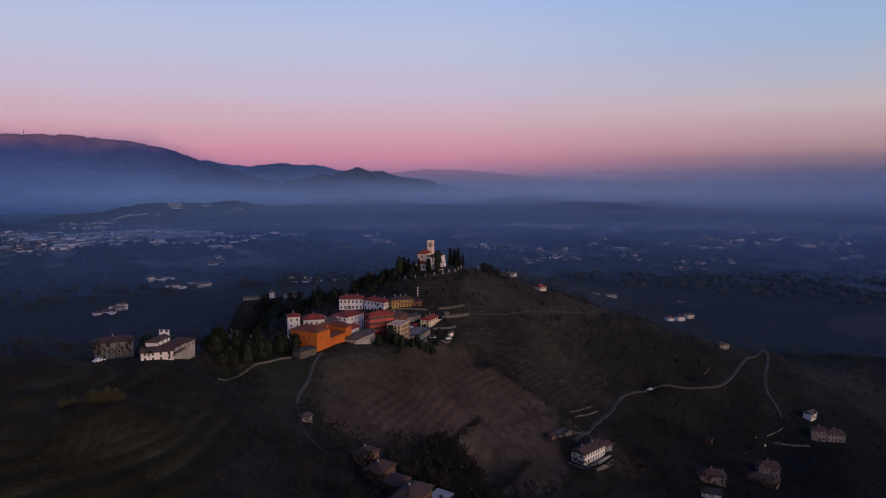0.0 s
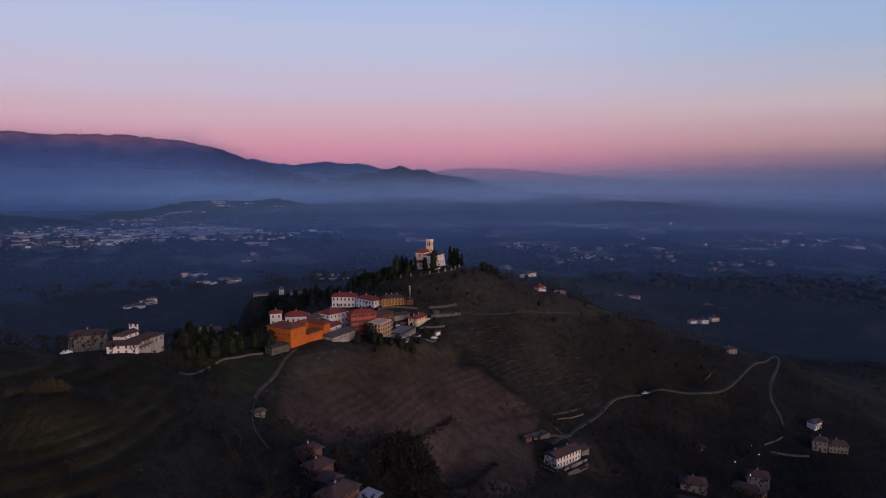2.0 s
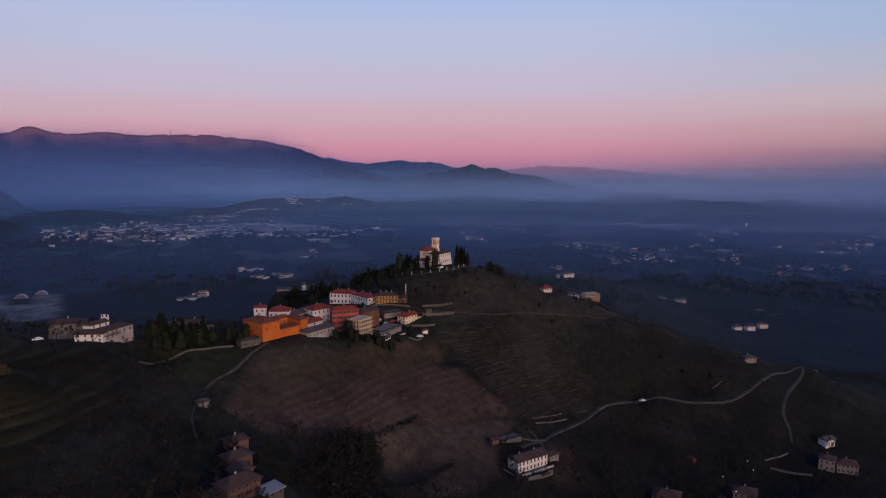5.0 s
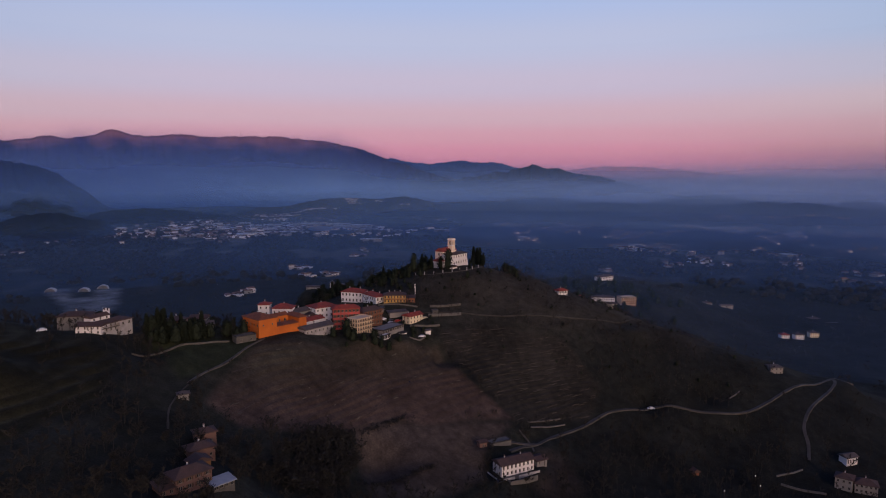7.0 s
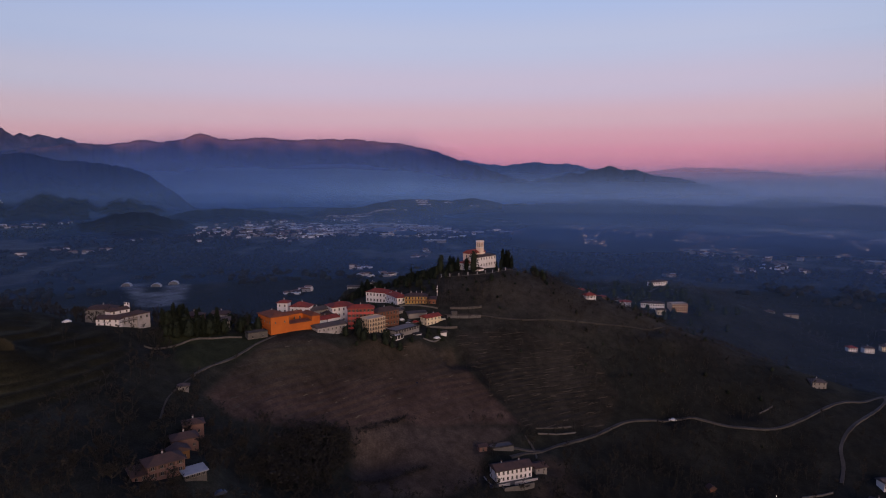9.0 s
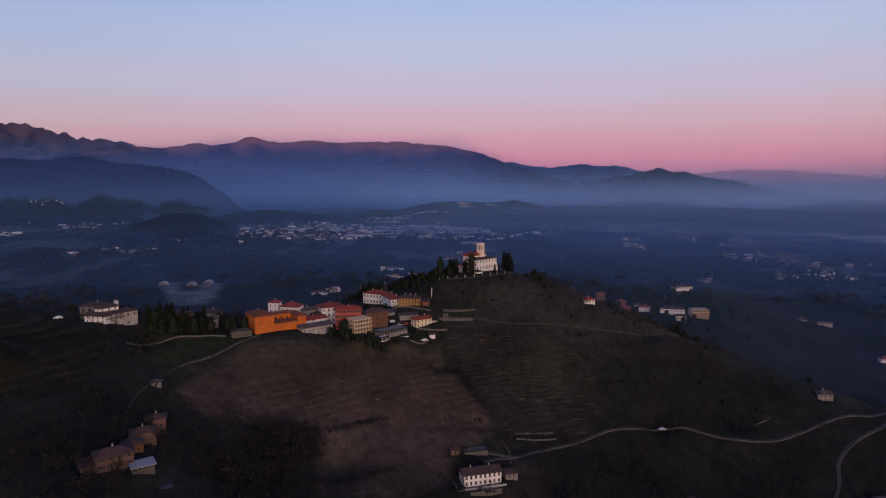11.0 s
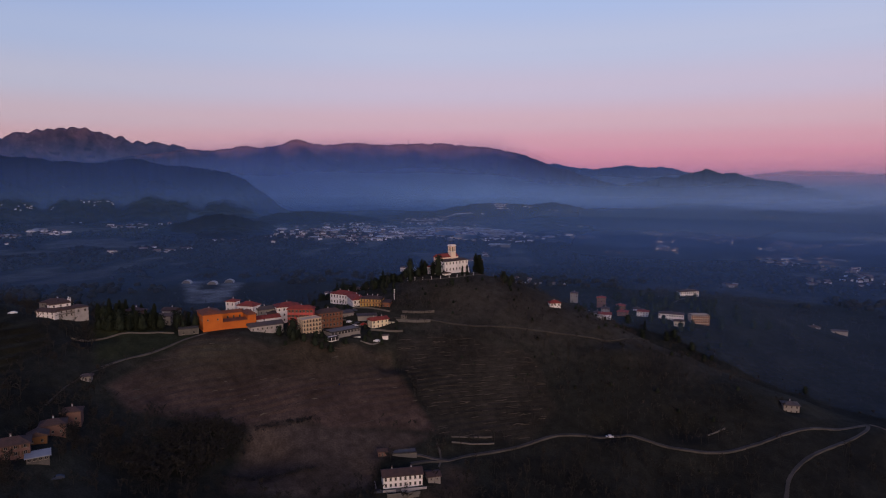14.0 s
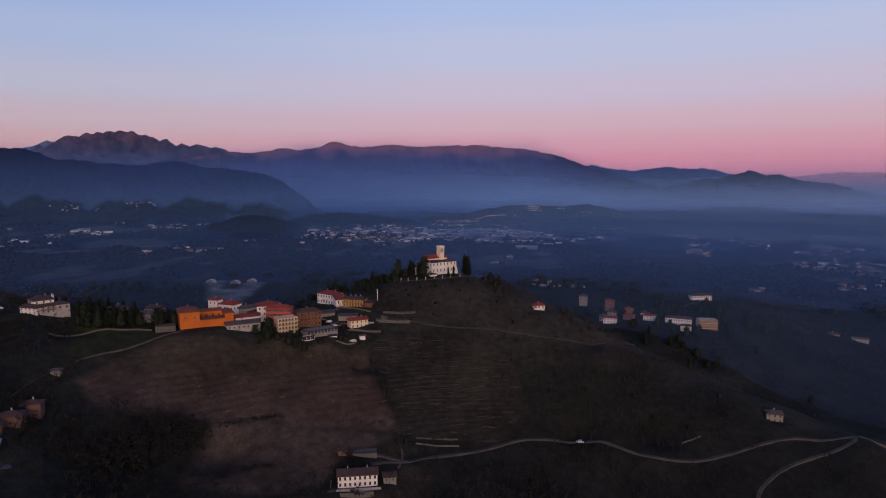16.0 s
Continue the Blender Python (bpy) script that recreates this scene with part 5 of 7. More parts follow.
for x, y, z, w, h, wall, tile, words in ((3.0, 756.0, -42.0, 9.0, 5.5, M_PINK, M_TILE, "dull pink house with a red roof behind the hamlet"), (19.5, 722.0, -46.0, 8.0, 5.0, M_GREY, M_TILE_BROWN, "grey house with a brown roof in the hamlet"),
                                      (17.0, 707.0, -47.0, 6.0, 4.0, M_WORN, M_TILE_BROWN, "small weathered house at the edge of the hamlet"), (49.0, 735.0, -46.0, 7.0, 5.4, M_WHITE, M_TILE_BROWN, "narrow white house in the hamlet"),
                                      (30.0, 738.0, -45.0, 9.0, 5.6, M_OCHRE, M_TILE, "ochre house with a red roof in the hamlet"), (-33.0, 770.0, -42.0, 8.0, 5.0, M_GREY, M_TILE_BROWN, "dim grey house among trees behind the hill")):
    simple_house((x, y), (x + w, y + 0.3 * w), z, 7.0, h, "hip", wall, tile, words, {"S": (3, 2, 0.9, 1.2)}, rise=1.6)
simple_house((79.0, 809.0), (94.5, 826.0), -37.5, 8.0, 6.4, "hip", M_WHITE, M_TILE_BROWN, "large white house alone on the rear knoll", {"S": (9, 2, 1.3, 1.6), "W": (3, 2, 1.0, 1.4)}, rise=1.8)
simple_house((271.0, 768.0), (279.0, 770.4), -83.0, 7.0, 5.4, "hip", M_WHITE, M_TILE, "white house in the plain", {"S": (4, 2, 1.0, 1.3)}, rise=1.6)
simple_house((286.0, 776.0), (295.0, 779.0), -83.8, 7.0, 5.4, "hip", M_WHITE, M_TILE_BROWN, "white house with brown roof in the plain", {"S": (4, 2, 1.0, 1.3)}, rise=1.6)
simple_house((304.0, 794.0), (313.0, 796.0), -84.6, 7.5, 5.4, "hip", M_PALE, M_TILE_BROWN, "pale ochre house in the plain", {"S": (4, 2, 1.0, 1.3)}, rise=1.6)
simple_house((70.5, 468.0), (76.0, 472.5), 5.6, 5.0, 5.2, "hip", M_WHITE, M_TILE, "small white house on the wooded shoulder of the hill", {"S": (3, 2, 0.9, 1.2)}, rise=1.5)

simple_house((-150.5, 559.0), (-147.0, 560.5), -14.0, 4.0, 5.0, "gable_y", M_WHITE, M_TILE_GREY, "small white house on the rear slope beside woods", {"S": (2, 2, 0.9, 1.2)}, rise=1.2)
simple_house((-127.5, 520.0), (-119.0, 524.0), -9.0, 7.0, 5.0, "hip", M_WORN, M_TILE_BROWN, "white house on the rear slope below dark trees", {"S": (3, 2, 0.9, 1.2)}, rise=1.5)
simple_house((-172.0, 553.0), (-160.0, 557.0), -16.5, 6.0, 3.4, "gable", M_WORN, M_TILE_GREY, "low white house on the rear slope", {"S": (4, 1, 0.9, 1.1)}, rise=1.2, chimneys=0)
simple_house((324.0, 878.0), (334.0, 884.0), -86.0, 8.0, 5.5, "hip", M_PALE, M_TILE_BROWN, "pale yellow house behind the row in the plain", {"S": (3, 2, 1.0, 1.3)}, rise=1.6)
simple_house((328.0, 856.0), (350.0, 866.0), -86.0, 8.0, 3.6, "gable", M_WHITE, M_TILE_GREY, "long low white range in the plain", {"S": (7, 1, 1.2, 1.3)}, rise=1.2, chimneys=0)
simple_house((202.0, 860.0), (211.0, 864.0), -70.0, 8.0, 5.0, "hip", M_GREY, M_TILE_BROWN, "dim grey house alone in the plain", {"S": (3, 2, 1.0, 1.2)}, rise=1.5)
simple_house((222.0, 868.0), (236.0, 872.0), -72.0, 7.0, 3.6, "gable", M_GREY, M_TILE_GREY, "low grey barn in the plain", None, rise=1.3, chimneys=0, name="barn")
# church on the hilltop
e, n = house("church", (-5.2, 459.4), (1.5, 479.3), 25.4, "white hilltop church with square bell tower and red nave roof", "church")
block(e, 0, n, 0, 7.4, 8.5, "shed", M_WHITE, M_TILE_BROWN, 0.8, {"S": (7, 2, 1.0, 1.6), "W": (2, 2, 0.9, 1.4)}, over=0.5, first=2.0)
block(e, 0.6, 18.0, 7.42, 14.0, 10.6, "gable", M_CHURCH, M_TILE, 2.2, {"W": (1, 1, 1.1, 1.8)}, over=0.4, first=7.6)
block(e, -6.0, 0.56, 5.0, 13.0, 4.4, "hip", M_WHITE, M_TILE, 1.5, {"S": (2, 1, 0.9, 1.3), "W": (2, 1, 0.9, 1.3)}, over=0.4, first=1.8)
bm = bmesh.new()      # sloping buttress at the far corner
v = [bm.verts.new(p) for p in ((n - 0.6, -0.2, -3), (n + 2.2, -0.2, -3), (n + 0.1, -0.2, 5.0), (n - 0.6, -0.2, 5.0), (n - 0.6, 1.4, -3), (n + 2.2, 1.4, -3), (n + 0.1, 1.4, 5.0), (n - 0.6, 1.4, 5.0))]
for f in ((0, 1, 2, 3), (7, 6, 5, 4), (0, 4, 5, 1), (1, 5, 6, 2), (2, 6, 7, 3), (3, 7, 4, 0)):
    bm.faces.new([v[k] for k in f])
part("buttress", bm, M_WHITE, e)
# bell tower with open arches
T0, T1, TY, TH = 11.0, 14.9, 6.4, 18.7
block(e, T0, T1, TY, TY + 3.9, 5.2, None, M_CHURCH, M_CHURCH, base=-6.0, z=9.0)
bm = bmesh.new()
for cx in (T0 + 0.36, T1 - 0.36):
    for cy in (TY + 0.36, TY + 3.54):
        add_box(bm, cx - 0.36, cx + 0.36, cy - 0.36, cy + 0.36, 14.2, 18.2)
xm, ym = (T0 + T1) / 2, TY + 1.95
for x0 in (T0, T1 - 0.6):
    add_box(bm, x0, x0 + 0.6, ym - 0.14, ym + 0.14, 14.2, 18.2)
for y0 in (TY, TY + 3.3):
    add_box(bm, xm - 0.14, xm + 0.14, y0, y0 + 0.6, 14.2, 18.2)
for z0, half in ((17.0, 0.12), (17.35, 0.22), (17.65, 0.34)):      # arch heads
    for a, b in ((0.72, 1.75), (2.15, 3.18)):
        for y0 in (TY + 0.02, TY + 3.28):
            add_box(bm, T0 + a, T0 + a + half, y0, y0 + 0.6, z0, 18.2)
            add_box(bm, T0 + b - half, T0 + b, y0, y0 + 0.6, z0, 18.2)
        for x0 in (T0 + 0.02, T1 - 0.62):
            add_box(bm, x0, x0 + 0.6, TY + a, TY + a + half, z0, 18.2)
            add_box(bm, x0, x0 + 0.6, TY + b - half, TY + b, z0, 18.2)
part("belfry", bm, M_CHURCH, e)
# black block added inside so the arches look dark, as in shade
bm = bmesh.new()
add_box(bm, T0 + 0.8, T1 - 0.8, TY + 0.8, TY + 3.1, 14.2, 18.2)
part("belfry_shade_block", bm, M_RUBBER, e, "black block standing in for the shade behind the arches")
for rows in (((14.0, 14.3, 0.25),), ((18.2, 18.5, 0.30), (18.5, 19.0, 0.12))):
    bm = bmesh.new()
    for z0, z1, o in rows:
        add_box(bm, T0 - o, T1 + o, TY - o, TY + 3.9 + o, z0, z1)
    part("cornice", bm, M_WHITE, e)
bm = bmesh.new()
for cx in (T0 + 0.6, T1 - 0.6):
    for cy in (TY + 0.6, TY + 3.3):
        add_box(bm, cx - 0.55, cx + 0.55, cy - 0.55, cy + 0.55, 19.0, TH + 0.5)
add_box(bm, T0 + 1.0, T1 - 1.0, TY + 1.0, TY + 2.9, 19.0, 19.3)
part("parapet", bm, M_CHURCH, e)
FOOTPRINTS.append((-9, 472, 15))
# small gate chapel, and the terrace wall of the churchyard
simple_house((-1.6, 453.6), (0.1, 458.0), 22.0, 3.4, 4.6, "gable_y", M_WHITE, M_TILE_BROWN, "tiny white gate chapel on the churchyard path", {"S": (1, 1, 1.0, 2.2)}, rise=0.9, chimneys=0, name="chapel", first=0.4)


def wall_run(name, points, height_above, thick, mat, label, below=3.0, lift=None):
    """A free wall along points, its top level between them; coping stones proud of it."""
    bm = bmesh.new()
    for (ax, ay), (bx, by) in zip(points, points[1:]):
        u = Vector((bx - ax, by - ay, 0))
        steps = max(1, int(u.length / 3.0))
        nn = Vector((-u.y, u.x, 0)).normalized() * thick / 2
        for k in range(steps):
            p, q = Vector((ax, ay, 0)) + u * k / steps, Vector((ax, ay, 0)) + u * (k + 1) / steps
            zp, zq = ground_z(p.x, p.y), ground_z(q.x, q.y)
            for lo, hi, o in ((-below, height_above, 1.0), (height_above, height_above + 0.14, 1.35)):
                v = []
                for c, zz in ((p, zp), (q, zq)):
                    for s in (1, -1):
                        for h in (lo, hi):
                            d = c + nn * s * o
                            v.append(bm.verts.new((d.x, d.y, zz + h)))
                for f in ((0, 1, 5, 4), (2, 6, 7, 3), (1, 3, 7, 5), (0, 4, 6, 2), (0, 2, 3, 1), (4, 5, 7, 6)):
                    bm.faces.new([v[i] for i in f])
    bmesh.ops.recalc_face_normals(bm, faces=bm.faces)
    me = bpy.data.meshes.new(name)
    bm.to_mesh(me)
    bm.free()
    me.materials.append(mat)
    return tagged(new(name, me), label, "wall")


wall_run("churchyard_wall", [(14.4, 479.6), (13, 466), (8.5, 453), (0, 445), (-12, 441), (-26, 443)], 0.15, 0.4, M_STONE, "grey stone churchyard wall round the hilltop")
for x, y in ((13.2, 467), (10.8, 459), (8.4, 453), (4.2, 449.5), (0, 445.2), (-6, 443), (-12, 441.2), (-19, 442), (-26, 443)):
    e = thing("gate_post", x, y, ground_z(x, y), 20, "pale stone post of the churchyard wall", "post", "posts of the churchyard wall")
    bm = bmesh.new()
    add_box(bm, -0.3, 0.3, -0.3, 0.3, -1.0, 1.9)
    part("shaft", bm, M_WORN, e)
    bm = bmesh.new()
    add_box(bm, -0.4, 0.4, -0.4, 0.4, 1.9, 2.1)
    part("cap", bm, M_WORN, e)
wall_run("terrace_wall", [(-1, 395.5), (8, 401), (16.8, 407.2)], 1.5, 0.5, M_CONCRETE, "pale concrete retaining wall above the road")
wall_run("terrace_wall", [(-3, 405), (6, 410), (14, 416)], 1.2, 0.5, M_STONE, "grey stone retaining wall below the church slope")
wall_run("terrace_wall", [(-6, 376), (2, 384), (8, 390)], 1.0, 0.5, M_STONE, "stone garden wall below the pale yellow house")
wall_run("track_wall", [(-86.5, 243), (-83.5, 253), (-79, 265), (-75.6, 274), (-73, 283), (-69, 288)], 0.7, 0.5, M_STONE, "worn low wall beside the grassy slope")

# mast beside the villa slope
e = thing("mast", -16.2, 414.2, ground_z(-16.2, 414.2), 0, "slim pale mast with small crossbars on the slope", "mast")
bm = bmesh.new()
add_box(bm, -0.12, 0.12, -0.12, 0.12, -0.5, 7.2)
part("pole", bm, M_WHITE, e)
for k, w in ((3.0, 0.8), (5.0, 1.0), (6.6, 0.7)):
    bm = bmesh.new()
    add_box(bm, -w * 0.6, w * 0.6, -0.10, 0.10, k, k + 0.3)
    part("crossbar", bm, M_WHITE, e)

# radio mast on the far summit
mx, my, mz = polar(34.4, 4650, 3.08)
e = thing("radio_mast", mx, my, mz - 8, 0, "thin lattice radio mast on the far summit", "mast")
bm = bmesh.new()
for dx in (-0.9, 0.9):
    for dy in (-0.9, 0.9):
        add_box(bm, dx - 0.3, dx + 0.3, dy - 0.3, dy + 0.3, -4, 40)
part("pole", bm, M_RUBBER, e)
for k in range(8):
    bm = bmesh.new()
    add_box(bm, -1.2, 1.2, -1.2, 1.2, 4 + 5 * k, 4.5 + 5 * k)
    part("brace", bm, M_RUBBER, e)

# car on the road
e = thing("car", 132.5, 404.2, ground_z(132, 404) + 0.42, 22, "white car parked on the country road", "car")
bm = bmesh.new()
prof = [(-2.0, 0.35), (-1.95, 0.85), (-1.2, 1.0), (-0.7, 1.45), (0.9, 1.48), (1.6, 1.0), (2.05, 0.9), (2.1, 0.35)]
l, r = [bm.verts.new((x, -0.85, z)) for x, z in prof], [bm.verts.new((x, 0.85, z)) for x, z in prof]
bm.faces.new(l)
bm.faces.new(list(reversed(r)))
for k in range(len(prof)):
    bm.faces.new((l[k], r[k], r[(k + 1) % len(prof)], l[(k + 1) % len(prof)]))
bmesh.ops.recalc_face_normals(bm, faces=bm.faces)
bmesh.ops.bevel(bm, geom=bm.edges[:], offset=0.08, segments=2, affect="EDGES")
part("body", bm, M_CARPAINT, e)
for x in (-1.3, 1.35):
    for y in (-0.82, 0.82):
        bm = bmesh.new()
        bmesh.ops.create_cone(bm, cap_ends=True, segments=16, radius1=0.33, radius2=0.33, depth=0.2, matrix=pose(x, y, 0.33, 90, 0, 0))
        part("wheel", bm, M_RUBBER, e)
for x, rx in ((-0.98, 0), (1.28, 0)):
    bm = bmesh.new()
    d = 0.26 if x < 0 else -0.36
    q = [bm.verts.new(p) for p in ((x - d, -0.7, 1.05), (x - d, 0.7, 1.05), (x + d * 0.7, 0.66, 1.44), (x + d * 0.7, -0.66, 1.44))]
    bm.faces.new(q)
    bmesh.ops.solidify(bm, geom=bm.faces[:], thickness=0.04)
    part("windscreen", bm, M_GLASS, e)

# more cars, garden walls and sheds about the village
def small_car(x, y, yaw, mat, label):
    e = thing("car", x, y, ground_z(x, y) + 0.02, yaw, label, "car", "cars parked in the village")
    bm = bmesh.new()
    prof = [(-2.0, 0.35), (-1.95, 0.85), (-1.2, 1.0), (-0.7, 1.45), (0.9, 1.48), (1.6, 1.0), (2.05, 0.9), (2.1, 0.35)]
    l, r = [bm.verts.new((px, -0.85, pz)) for px, pz in prof], [bm.verts.new((px, 0.85, pz)) for px, pz in prof]
    bm.faces.new(l)
    bm.faces.new(list(reversed(r)))
    for k in range(len(prof)):
        bm.faces.new((l[k], r[k], r[(k + 1) % len(prof)], l[(k + 1) % len(prof)]))
    bmesh.ops.recalc_face_normals(bm, faces=bm.faces)
    part("body", bm, mat, e)
    for px in (-1.3, 1.35):
        for py in (-0.82, 0.82):
            bm = bmesh.new()
            bmesh.ops.create_cone(bm, cap_ends=True, segments=12, radius1=0.33, radius2=0.33, depth=0.2, matrix=pose(px, py, 0.33, 90, 0, 0))
            part("wheel", bm, M_RUBBER, e)


M_CARDARK = material("dark_car_paint", (0.05, 0.06, 0.09), 0.25, 0.05, 1.0, spec=0.5)
M_CARRED = material("red_car_paint", (0.35, 0.03, 0.03), 0.3, 0.05, 1.0, spec=0.5)
for x, y, a, mt, lb in ((-24, 378, 60, M_CARPAINT, "white car parked in the village square"), (-21, 381, 60, M_CARDARK, "dark blue car parked in the village square"), (-19, 377, 70, M_CARPAINT, "white car parked in the village square"),
                        (-17, 383, 60, M_CARRED, "red car parked in the village square"), (-30, 390, 20, M_CARDARK, "dark blue car parked by the villa"), (3, 371, 20, M_CARPAINT, "white car parked below the pale yellow house"),
                        (-128, 236, 50, M_CARPAINT, "white van-like car beside the farmhouse"), (67, 290, 45, M_CARDARK, "dark car parked at the farmhouse"), (8, 187, 60, M_CARDARK, "dark car beside the salmon house")):
    small_car(x, y, a, mt, lb)
wall_run("garden_wall", [(-1, 361), (3, 367), (5, 374)], 0.6, 0.35, M_CONCRETE, "pale garden wall below the pale yellow house")
wall_run("garden_wall", [(-30, 376), (-18, 380), (-12, 391)], 0.9, 0.35, M_CONCRETE, "pale wall along the village road")
wall_run("garden_wall", [(-34, 394), (-22, 398), (-10, 401)], 0.8, 0.35, M_STONE, "stone wall below the yellow row")
wall_run("garden_wall", [(195, 377), (204, 382), (209, 386)], 0.7, 0.4, M_CONCRETE, "pale wall beside the valley lane")
wall_run("garden_wall", [(196, 371), (206, 369), (216, 368)], 0.9, 0.4, M_CONCRETE, "pale retaining wall in the valley")
wall_run("garden_wall", [(177, 429), (181, 433), (184, 437)], 0.4, 0.5, M_CONCRETE, "short pale wall on the wooded slope")
wall_run("garden_wall", [(72, 343), (80, 349), (88, 358)], 0.5, 0.4, M_CONCRETE, "pale terrace wall above the road bend")
wall_run("garden_wall", [(70, 346), (77, 352), (85, 361)], 0.5, 0.4, M_STONE, "second terrace wall above the road bend")
simple_house((4.0, 375.5), (6.2, 378.0), -2.4, 2.4, 1.9, "gable", M_WHITE, M_TILE_GREY, "tiny white garden shed on the slope", None, rise=0.5, chimneys=0, name="garden_shed", base=-2.0)
simple_house((-6.0, 361.0), (-4.2, 365.0), -1.2, 2.2, 1.8, "shed", M_WHITE, M_FLAT, "small white lean-to shed", None, rise=0.3, chimneys=0, name="garden_shed", base=-2.0)
simple_house((1.0, 398.0), (4.0, 400.0), 4.2, 3.0, 2.6, "flat", M_STONE, M_STONE, "small square stone building on the slope", {"S": (1, 1, 0.8, 1.2)}, chimneys=0, name="stone_shed")

# ---- trees ----
def tube(vs, fs, p, q, r0, r1, sides=3):
    """Adds a tapered limb from p to q."""
    d = (q - p).normalized()
    a = d.cross(Vector((0.3, 0.5, 0.81))).normalized()
    b = d.cross(a)
    k = len(vs)
    for c, r in ((p, r0), (q, r1)):
        for s in range(sides):
            t = 2 * math.pi * s / sides
            vs.append(c + a * math.cos(t) * r + b * math.sin(t) * r)
    for s in range(sides):
        n = (s + 1) % sides
        fs.append((k + s, k + n, k + sides + n, k + sides + s))


def bare_tree(seed, h, limbs, twigs):
    """A leafless tree: tapered trunk and limbs, and a cloud of thin twigs with gaps."""
    rng = random.Random(seed)
    tv, tf, cv, cf = [], [], [], []
    top = Vector((rng.uniform(-0.6, 0.6), rng.uniform(-0.6, 0.6), h * 0.62))
    tube(tv, tf, Vector((0, 0, -0.6)), top, h * 0.013, h * 0.005, 4)
    ends = []
    for k in range(limbs):
        u = rng.uniform(0.28, 1.0)
        p = Vector((0, 0, 0)).lerp(top, u)
        a = k * 2.4 + rng.uniform(-0.4, 0.4)
        out = h * rng.uniform(0.16, 0.34) * (1.15 - 0.45 * u)
        q = p + Vector((math.cos(a) * out, math.sin(a) * out, h * rng.uniform(0.14, 0.36)))
        tube(tv, tf, p, q, h * 0.006, h * 0.002, 3)
        ends.append((p, q))
    for k in range(twigs):
        p, q = rng.choice(ends)
        s = p.lerp(q, rng.uniform(0.35, 1.05))
        d = Vector((rng.gauss(0, 1), rng.gauss(0, 1), abs(rng.gauss(0.6, 0.6)))).normalized()
        ln = h * rng.uniform(0.07, 0.17)
        w = d.cross(Vector((rng.uniform(-1, 1), rng.uniform(-1, 1), rng.uniform(-1, 1)))).normalized() * h * rng.uniform(0.008, 0.016)
        i = len(cv)
        cv.extend([s - w, s + w, s + d * ln])
        cf.append((i, i + 1, i + 2))
    return tv, tf, cv, cf


def leafy_spire(seed, h, width, clumps, drop, spread):
    """Trunk, and a crown of many small foliage tufts on a tapering spire."""
    rng = random.Random(seed)
    tv, tf, cv, cf = [], [], [], []
    tube(tv, tf, Vector((0, 0, -0.6)), Vector((0, 0, h * 0.9)), h * 0.018, h * 0.004, 6)
    for k in range(clumps):
        u = rng.random() ** 0.8
        z = h * (0.05 + 0.95 * u)
        prof = min(1.0, u * 7 + 0.3) * (1 - u) ** spread
        a = rng.uniform(0, 6.283)
        rad = width * prof * (0.62 + 0.5 * rng.random() ** 0.5) * (1 + 0.16 * math.sin(a * 3 + z * 0.9))
        c = Vector((math.cos(a) * rad, math.sin(a) * rad, z))
        d = Vector((math.cos(a), math.sin(a), drop + rng.uniform(-0.25, 0.25))).normalized()
        ln = h * rng.uniform(0.055, 0.105)
        w = d.cross(Vector((0, 0, 1)) + Vector((rng.uniform(-1, 1), rng.uniform(-1, 1), 0)) * 0.7).normalized() * ln * 0.42
        up = d.cross(w).normalized() * ln * 0.30
        i = len(cv)
        cv.extend([c - d * ln * 0.6, c + w, c - w, c + d * ln * 0.8, c + up])
        cf.extend([(i, i + 1, i + 4), (i + 1, i + 3, i + 4), (i + 3, i + 2, i + 4), (i + 2, i, i + 4), (i, i + 2, i + 3, i + 1)])
    # dense dark inside
    ring = []
    for j in range(7):
        u = j / 6
        r = width * 0.66 * min(1.0, u * 7 + 0.3) * (1 - u) ** spread + 0.02
        ring.append(len(cv))
        for s in range(8):
            a = 6.283 * s / 8
            k = r * rng.uniform(0.8, 1.15)
            cv.append(Vector((math.cos(a) * k, math.sin(a) * k, h * (0.04 + 0.94 * u))))
    for p, q in zip(ring, ring[1:]):
        for s in range(8):
            cf.append((p + s, p + (s + 1) % 8, q + (s + 1) % 8, q + s))
    return tv, tf, cv, cf


def mesh_of(name, vs, fs, mat):
    me = bpy.data.meshes.new(name)
    me.from_pydata([tuple(v) for v in vs], [], fs)
    me.materials.append(mat)
    return me


def tree_meshes(data, leaf):
    tv, tf, cv, cf = data
    return mesh_of("trunk", tv, tf, M_BARK), mesh_of("crown", cv, cf, leaf)


BARE = [tree_meshes(bare_tree(40 + k, 9.0, 18, 520), M_TWIG) for k in range(5)]
CYPRESS = [tree_meshes(leafy_spire(60 + k, 12.0, 1.55, 220, 1.6, 0.55), M_CYPRESS) for k in range(3)]
CONIFER = [tree_meshes(leafy_spire(70 + k, 12.0 - 1.4 * k, 2.5 + 0.5 * k, 240, -0.35, 0.95 - 0.2 * k), M_CONIFER) for k in range(3)]
ROUND = [tree_meshes(leafy_spire(80 + k, 8.0, 3.4, 220, 0.4, 0.36), M_CONIFER) for k in range(3)]


def plant(meshes, x, y, s, turn, name, label, category, group, zs=1.0):
    e = new(name)
    e.empty_display_size = 0.5
    e.matrix_world = Matrix.Translation((x, y, ground_z(x, y))) @ Matrix.Rotation(turn, 4, "Z") @ Matrix.Diagonal((s, s, s * zs, 1))
    tagged(e, label, category, group)
    for n, me in zip(("trunk", "crown"), meshes):
        o = new(n, me)
        o.parent = e


